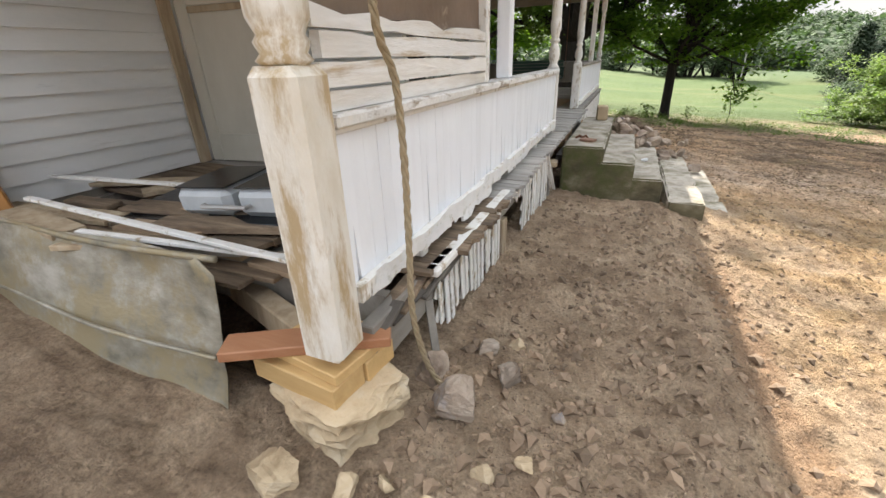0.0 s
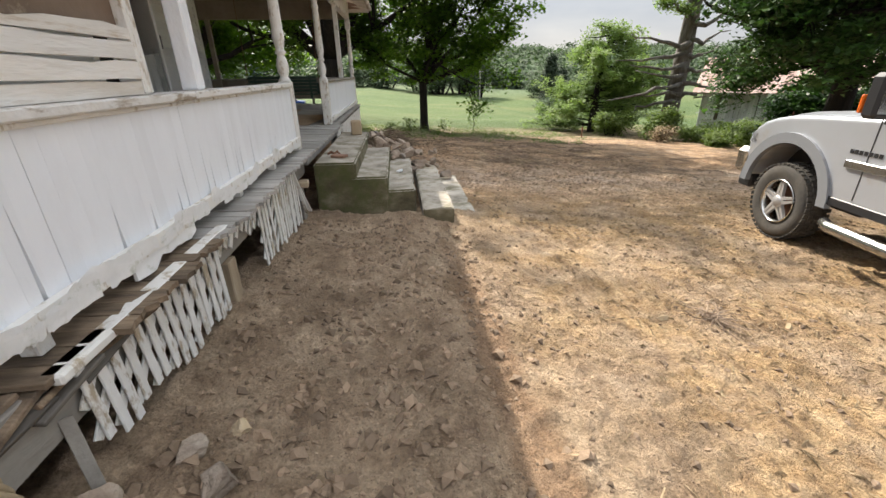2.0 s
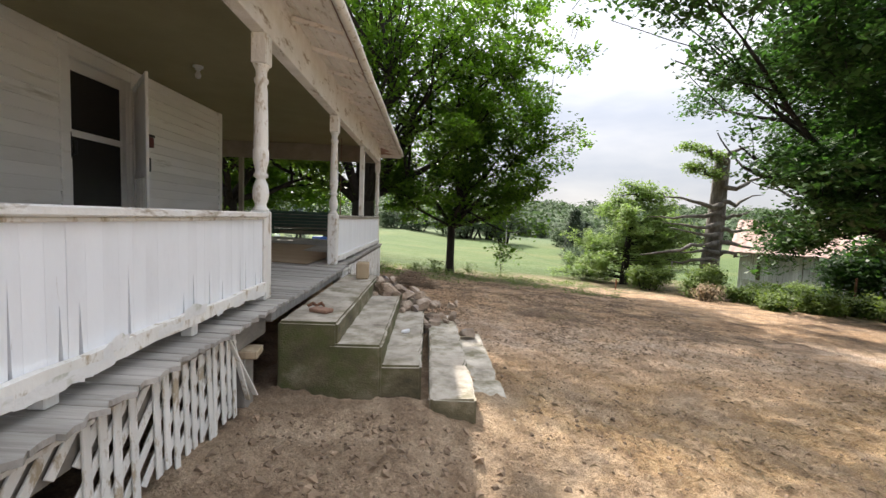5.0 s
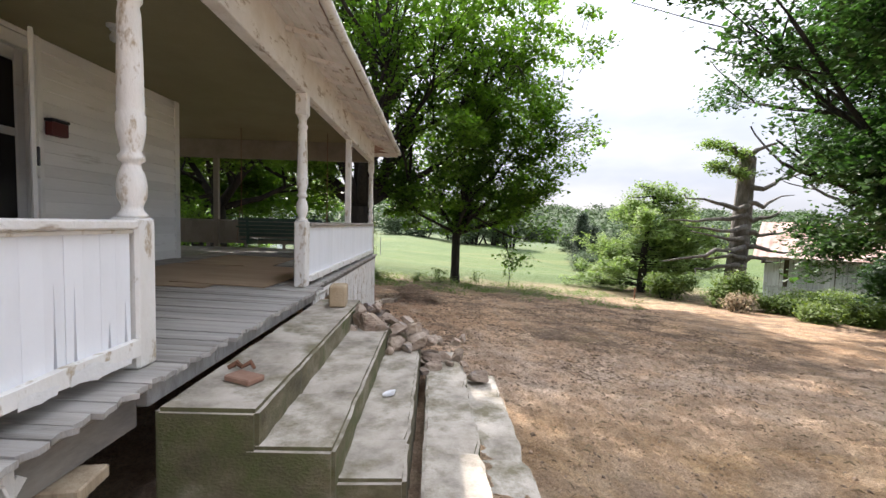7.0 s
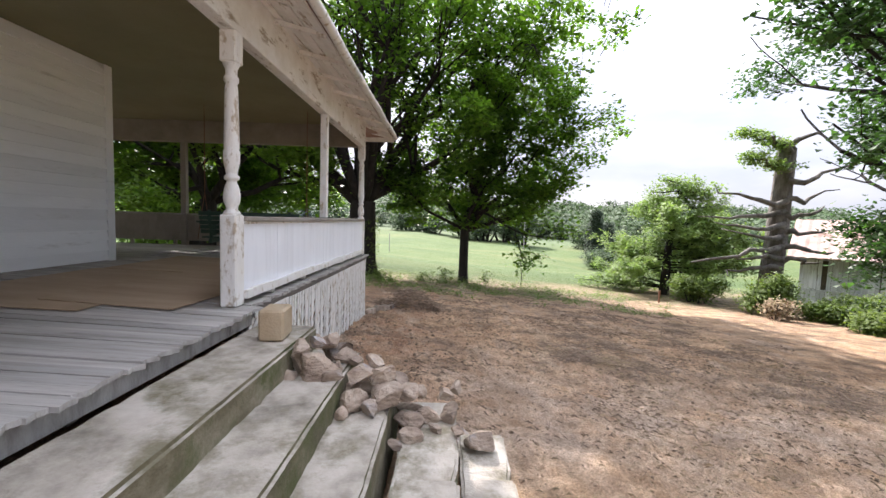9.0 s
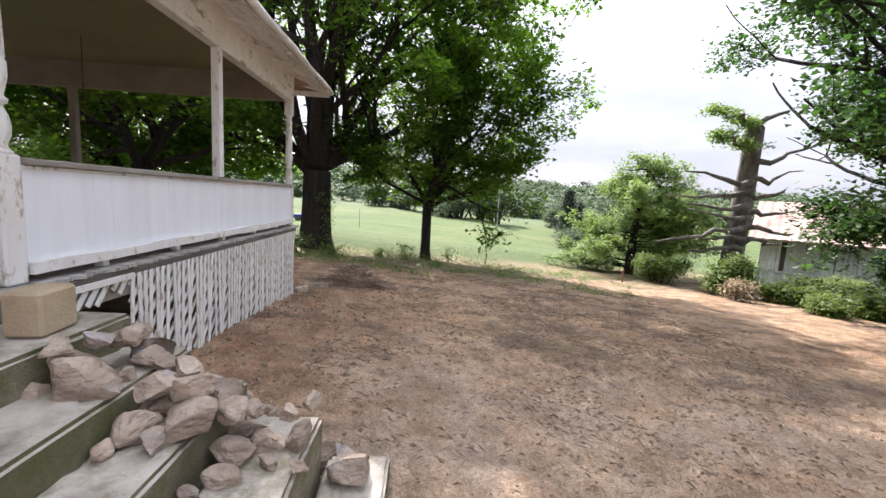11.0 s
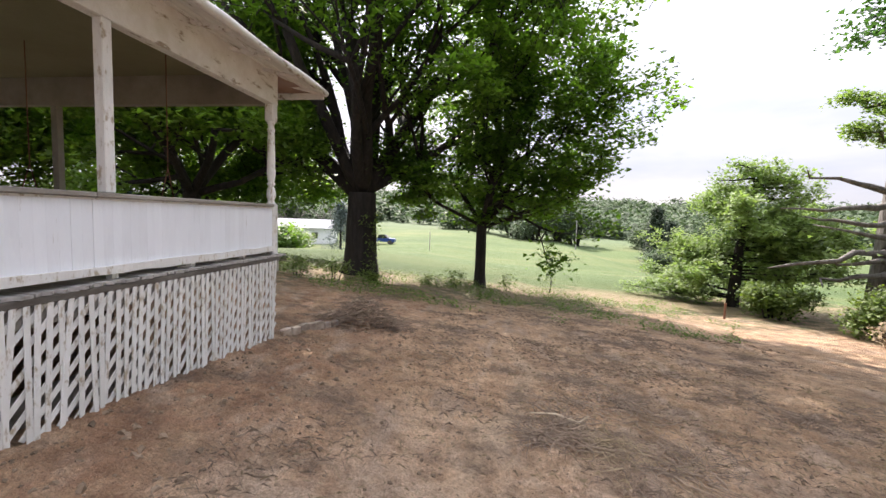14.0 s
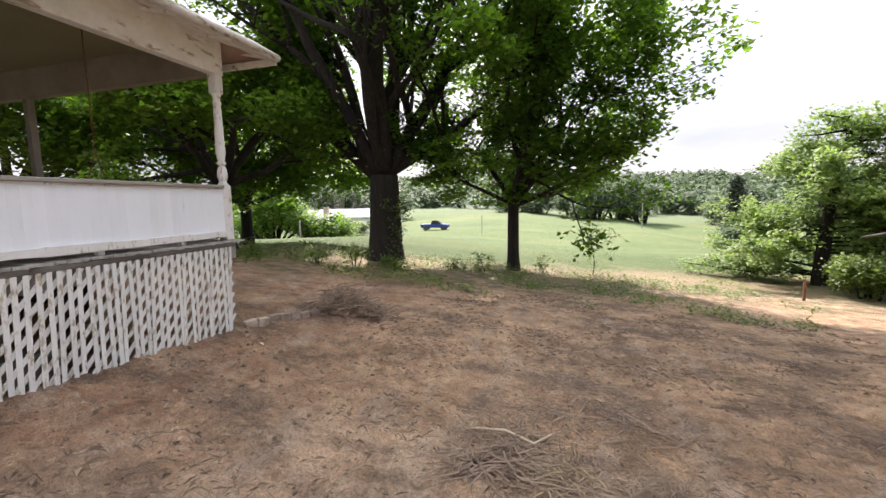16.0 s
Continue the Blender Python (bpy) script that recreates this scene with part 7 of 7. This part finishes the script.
v, f = leaf_cloud(vc, 6, 0.08, 0.07, 61)
cloud_part("foliage", v, f, M["shrub"], vine)

# weeds along the crest
wr = random.Random(77)
wc = []
for k in range(2600):
    x, y = wr.uniform(-7, 8.5), wr.uniform(16.2, 23.0)
    dens = noise.noise(Vector((x * 0.5, y * 0.5, 3))) + 0.22 * smooth_step(16, 21, y) - 0.05 * max(0, x - 4)
    if dens > 0.05:
        wc.append((x, y, ground_z(x, y) + 0.05 + abs(wr.gauss(0, 0.07))))
weeds = tagged(new("weeds"), "low weeds and creeping plants along the field edge", "weeds", kind="stuff")
v, f = leaf_cloud(wc, 9, 0.09, 0.05, 78, 0.5)
cloud_part("weed_foliage", v, f, M["shrub"], weeds)
for k, (x, y, h) in enumerate(((-3.4, 17.9, 0.55), (-2.6, 18.6, 0.7), (-4.2, 18.4, 0.5), (-1.4, 19.0, 0.45), (0.2, 20.4, 0.45), (-5.2, 17.6, 0.5))):
    bush("weed_clump", "scraggly weed clump by the old maple", (x, y), 0.45, 0.4, h, 60, 0.06, M["shrub"], 320 + k, "weed", 5)

# ---- ground litter: clods, stones, straw, roots ----
def scatter_rocks():
    g = np.random.default_rng(5)
    n = 70000
    bx, by = -0.55 + 7.0 * g.random(n) ** 1.5, 0.3 + 14.0 * g.random(n) ** 1.35
    near = g.random(n)
    vs, fs = [], []
    base = np.array([(1, 0, 0), (-0.5, 0.87, 0), (-0.5, -0.87, 0), (0.3, 0.5, 0.7), (0.3, -0.5, 0.7), (-0.6, 0, 0.75)])
    tri = [(0, 1, 3), (1, 5, 3), (1, 2, 5), (2, 4, 5), (2, 0, 4), (0, 3, 4), (3, 5, 4)]
    for i in range(n):
        x, y = bx[i], by[i]
        if x < 1.3 and 4.5 < y < 7.4:
            continue
        dens = 0.30 + 0.9 * math.exp(-((x - 0.35) / 0.55) ** 2) * (y < 5.2) + 0.35 * noise.noise(Vector((x, y, 9)))
        if near[i] > dens:
            continue
        s = 0.004 + 0.024 * g.random() ** 7 * (1.5 if x < 1 else 1.0)
        a = g.uniform(0, 6.283)
        R = np.array([[math.cos(a), -math.sin(a), 0], [math.sin(a), math.cos(a), 0], [0, 0, 1]])
        p = (base * g.uniform(0.6, 1.3, (6, 3))) @ R.T * s + np.array([x, y, surface_z(x, y) - 0.1 * s])
        o = len(vs)
        vs.extend(map(tuple, p))
        fs.extend([tuple(k + o for k in f) for f in tri])
    s = Shape()
    s.v, s.f = vs, fs
    ob = part("soil_clods", s, M["clod"])
    tagged(ob, "loose clods and pebbles strewn over the soil", "clods", kind="stuff")


def scatter_straw(name, label, count, region, length, mat, seed, width=0.0025, dens=None):
    g = np.random.default_rng(seed)
    vs, fs = [], []
    x0, x1, y0, y1 = region
    while len(fs) < count * 2:
        x, y = g.uniform(x0, x1), g.uniform(y0, y1)
        if x < 1.32 and 4.5 < y < 7.5:
            continue
        if dens and g.random() > dens(x, y):
            continue
        a, L = g.uniform(0, 6.283), length * g.uniform(0.3, 1.2)
        dx, dy = math.cos(a) * L / 2, math.sin(a) * L / 2
        nx, ny = -math.sin(a) * width, math.cos(a) * width
        zm = surface_z(x, y) + 0.006 + 0.01 * g.random()
        za, zb = surface_z(x - dx, y - dy) + 0.004, surface_z(x + dx, y + dy) + 0.004 + 0.02 * g.random() ** 3
        o = len(vs)
        vs += [(x - dx + nx, y - dy + ny, za), (x - dx - nx, y - dy - ny, za), (x + nx, y + ny, zm), (x - nx, y - ny, zm), (x + dx, y + dy, zb), (x, y, zm + 0.004)]
        fs += [(o, o + 1, o + 3), (o, o + 3, o + 2), (o + 2, o + 3, o + 4), (o, o + 5, o + 4)]
    s = Shape()
    s.v, s.f = vs, fs
    tagged(part(name, s, M[mat]), label, "litter", kind="stuff")


scatter_rocks()
scatter_straw("straw_litter", "dry straw and grass stems on the soil", 20000, (0.9, 7.0, 0.6, 14.0), 0.075, "straw", 6, 0.0028, lambda x, y: 0.35 + 0.6 * noise.noise(Vector((x * 0.8, y * 0.8, 2))) + 0.25 * (x > 2.5))
scatter_straw("twig_litter", "dark twigs and root hairs on the soil", 16000, (0.4, 8.0, 7.5, 17.5), 0.10, "twig", 8, 0.0019, lambda x, y: 0.12 + 1.2 * noise.noise(Vector((x * 0.9, y * 0.9, 5))) * smooth_step(7.5, 9.0, y))


def root_heap(name, label, x, y, r, h, count, seed, thick=0.008, mat="twig"):
    rnd = random.Random(seed)
    t = thing(name, label, "brush")
    s = Shape()
    lumps = [(x, y, 0.3 * r)] + [(x + rnd.gauss(0, 0.45 * r), y + rnd.gauss(0, 0.3 * r), r * rnd.uniform(0.1, 0.28)) for _ in range(6)]
    for k in range(count):
        cx, cy, cr = lumps[rnd.randrange(len(lumps))]
        px, py = cx + rnd.gauss(0, cr), cy + rnd.gauss(0, cr * 0.8)
        z = surface_z(px, py) + h * math.exp(-(((px - x) / (0.55 * r)) ** 2 + ((py - y) / (0.55 * r)) ** 2)) * rnd.random() ** 0.7
        b = rnd.uniform(0, 6.283)
        L = rnd.uniform(0.12, 0.42)
        pts = [(px, py, z + 0.01)]
        for i in range(1, 5):
            px, py = px + math.cos(b) * L / 4, py + math.sin(b) * L / 4
            b += rnd.gauss(0, 0.45)
            z += rnd.gauss(0.0, 0.018)
            pts.append((px, py, max(z, surface_z(px, py) + 0.004)))
        s.tube(pts, [thick * rnd.uniform(0.5, 1.2) * (1 - 0.18 * i) for i in range(5)], 4, False)
    ob = part("root_mass", s, M[mat], t)
    ob["kind"] = "stuff"


root_heap("root_tangle", "tangle of pulled-up roots and dead grass", 2.85, 10.3, 0.42, 0.11, 190, 3)
root_heap("root_tangle", "flat patch of torn roots on the soil", 3.3, 11.2, 0.8, 0.05, 130, 5, 0.006)
root_heap("brush_pile", "dark pile of brush and roots beside the porch corner", 0.15, 13.1, 0.9, 0.5, 620, 7, 0.009)
root_heap("root_tangle", "scattered dead roots near the parked truck", 2.4, 2.6, 0.12, 0.04, 40, 9, 0.005)
hr = random.Random(88)
for k in range(16):
    x, y = hr.uniform(1.6, 7.0), hr.uniform(9.2, 15.5)
    root_heap("root_tangle", "low clump of torn roots and dark soil", x, y, hr.uniform(0.25, 0.6), hr.uniform(0.03, 0.08), hr.randint(50, 110), 700 + k, 0.0055)
root_heap("root_tangle", "clump of dry uprooted straw beside the stick", 3.3, 10.25, 0.35, 0.10, 130, 731, 0.005, "straw")
st = thing("stick", "crooked pale stick lying on the root tangle", "stick")
part("stick", Shape().tube([(2.60, 10.62, surface_z(2.60, 10.62) + 0.05), (2.83, 10.58, surface_z(2.83, 10.58) + 0.07), (3.03, 10.55, surface_z(3.03, 10.55) + 0.06), (3.15, 10.68, surface_z(3.15, 10.68) + 0.11)], [0.006, 0.011, 0.012, 0.007], 7), M["raw_wood"], st)
for k, (x, y, s) in enumerate(((2.05, 2.62, 0.055), (2.9, 2.5, 0.05))):
    q = thing("leaf_scrap", "curled dry leaf scrap on the sunlit soil", "litter", at=pose(x, y, surface_z(x, y) + 0.005, 8, 4, 40 * k))
    part("scrap", Shape().add([(-s, 0, 0.01), (-s * 0.3, s * 0.45, 0.0), (0, 0, 0.03), (-s * 0.3, -s * 0.45, 0.0), (s, 0.01, 0.015), (s * 0.3, s * 0.5, 0.02), (s * 0.3, -s * 0.4, 0.0)], [(0, 2, 1), (0, 3, 2), (1, 2, 5), (2, 3, 6), (2, 4, 5), (2, 6, 4)]), M["straw"], q)
# edging of half-buried bricks at the porch corner
ed = thing("edging", "row of half-buried brick edging stones", "edging", kind="structure")
for k in range(9):
    u = k / 8
    x, y = lerp(-0.62, -0.20, u), lerp(12.08, 13.3, u)
    part("brick", Shape().cbox(-0.045, 0.045, -0.075, 0.075, -0.1, 0.10, 0.012, pose(x, y, surface_z(x, y), random.Random(k).uniform(-6, 6), random.Random(k + 9).uniform(-8, 8), -19)), M["stone"], ed)


# ---- the distance ----
def build_far_house():
    x, y = -32.0, 74.5
    z = ground_z(x, y)
    t = thing("ranch_house", "long low white house with a grey roof across the field", "house", at=pose(x, y, z - 0.2, 0, 0, 12))
    part("wall", Shape().box(-6, 6, -3.2, 3.2, 0, 2.9), M["far_white"], t)
    part("roof", Shape().prism([(-3.7, 2.85), (3.7, 2.85), (0, 4.3)], -6.4, 6.4, "x"), M["far_roof"], t)
    part("chimney", Shape().box(-4.6, -3.9, -3.5, -2.7, 0, 4.7), M["stone"], t)
    for wx in (-2.4, 0.6, 3.4):
        w = part("window", Shape().box(wx - 0.55, wx + 0.55, -3.24, -3.2, 1.1, 2.2), M["far_roof"], t)
        part("pane", Shape().box(wx - 0.45, wx + 0.45, -3.26, -3.24, 1.2, 2.1), M["glass"], w)
    part("door", Shape().box(-1.2, -0.3, -3.24, -3.2, 0.2, 2.2), M["glass"], t)


def build_far_car():
    x, y = -17.0, 74.0
    t = thing("blue_pickup", "blue pickup parked beyond the field", "car", at=pose(x, y, ground_z(x, y), 0, 0, 5))
    part("body", Shape().prism([(-2.3, 0.45), (2.3, 0.45), (2.3, 0.95), (1.3, 1.05), (-0.3, 1.05), (-2.3, 1.0)], -0.9, 0.9, "y"), M["blue_paint"], t)
    part("cab", Shape().prism([(-0.6, 1.05), (-0.4, 1.6), (0.6, 1.62), (1.2, 1.05)], -0.8, 0.8, "y"), M["glass"], t)
    for wx in (-1.5, 1.5):
        for wy in (-0.85, 0.85):
            part("wheel", Shape().lathe([(0.38, -0.12), (0.38, 0.12)], 18, pose(wx, wy, 0.38, 90, 0, 0)), M["tyre"], t)


def build_poles():
    for x, y, h in ((19.0, 98.0, 7.0), (-7.0, 63.0, 2.6), (-14.5, 33.0, 1.2)):
        t = thing("utility_pole", "distant grey utility pole by the road" if h > 5 else "distant thin post in the field", "pole")
        z = ground_z(x, y)
        part("pole", Shape().tube([(x, y, z - 0.5), (x, y, z + h)], [0.14 if h > 5 else 0.06, 0.10 if h > 5 else 0.05], 8), M["pole"], t)
        if h > 5:
            part("crossarm", Shape().box(x - 0.9, x + 0.9, y - 0.06, y + 0.06, z + h - 0.9, z + h - 0.75), M["pole"], t)


build_far_house()
build_far_car()
build_poles()
conifer("spruce_tree", "small blue-grey spruce in the field", gp(-14.0, 48.0), 5.2, 1.7, M["blue_spruce"], 420, 0.16, 401)
conifer("cedar_tree", "dark pointed cedar far down the field", gp(33.0, 92.0), 10.5, 2.6, M["dark_leaf"], 700, 0.32, 402)
conifer("cedar_tree", "dark pointed cedar far down the field", gp(37.0, 96.0), 8.0, 2.4, M["dark_leaf"], 500, 0.32, 403)
bush("bush", "rounded green bush in the far pasture", (27.0, 74.0), 3.0, 2.6, 4.4, 500, 0.28, M["far_leaf"], 404)
bush("bush", "yellow-green bush by the white house", (-27.0, 66.0), 1.6, 1.4, 2.6, 300, 0.2, M["shrub"], 405)
for k, (x, y, rx, h) in enumerate(((-19.0, 36.0, 3.2, 4.5), (-23.0, 40.0, 3.2, 5.2), (-15.5, 38.0, 2.2, 2.4), (-28.0, 44.0, 4.0, 6.5), (-33, 50, 4, 7))):
    bush("bush", "light green bushy tree beside the field", (x, y), rx, rx * 0.9, h, 900, 0.22, M["leaf_light"], 410 + k, "tree", 9)
for k, (x, y, rx, h) in enumerate(((12.0, 118, 6, 11), (17.5, 122, 6, 13), (24.0, 126, 6, 12), (6.0, 128, 6, 9), (-2, 134, 6, 9), (-10, 138, 6, 9), (44, 122, 6, 10), (50, 110, 6, 11), (48, 90, 5, 10), (43, 78, 5, 8), (-40, 110, 6, 9), (-52, 104, 7, 10), (-64, 96, 7, 11))):
    bush("far_tree", "dark leafy tree in the distant tree line", (x, y), rx, rx, h, 520, 0.55, M["far_leaf"], 430 + k, "tree", 9)


def far_woods():
    rnd = random.Random(90)
    c = []
    for k in range(1300):
        y = rnd.uniform(165, 460)
        x = rnd.uniform(-0.9, 0.9) * y + 20
        z = ground_z(x, y)
        r = rnd.uniform(3, 6)
        for i in range(12):
            d = Vector((rnd.gauss(0, 1), rnd.gauss(0, 1), rnd.gauss(0, 1))).normalized() * r * rnd.uniform(0.5, 1.0)
            c.append((x + d.x, y + d.y, z + r * 0.9 + d.z))
    ob = tagged(new("far_woods"), "hazy wooded hills on the skyline", "woods", kind="stuff")
    v, f = leaf_cloud(c, 6, 1.2, 1.9, 91, 0.8)
    cloud_part("canopy", v, f, M["far_leaf"], ob)


far_woods()
for k, (x, y, h) in enumerate(((-40.0, 86.0, 9.0), (-34.0, 90.0, 8.0))):
    rnd = random.Random(600 + k)
    t = thing("bare_tree", "distant thin grey tree behind the white house", "tree")
    tips, limbs = [], []
    base = Vector(gp(x, y))
    for d in ((-0.4, 0, 1), (0.4, 0.1, 1), (0.05, -0.2, 1), (-0.7, 0.2, 0.9), (0.7, 0, 0.9)):
        grow(rnd, base + Vector((0, 0, 0.8)), Vector(d), h * 0.4, 0.14, 2, 5, tips, limbs, 0.1)
    s = Shape().tube([base, base + Vector((0, 0, 1))], [0.3, 0.24], 8)
    for pts, rad, dep in limbs:
        s.tube(pts, rad, 4, False)
    part("trunk", s, M["grey_bark"], t)
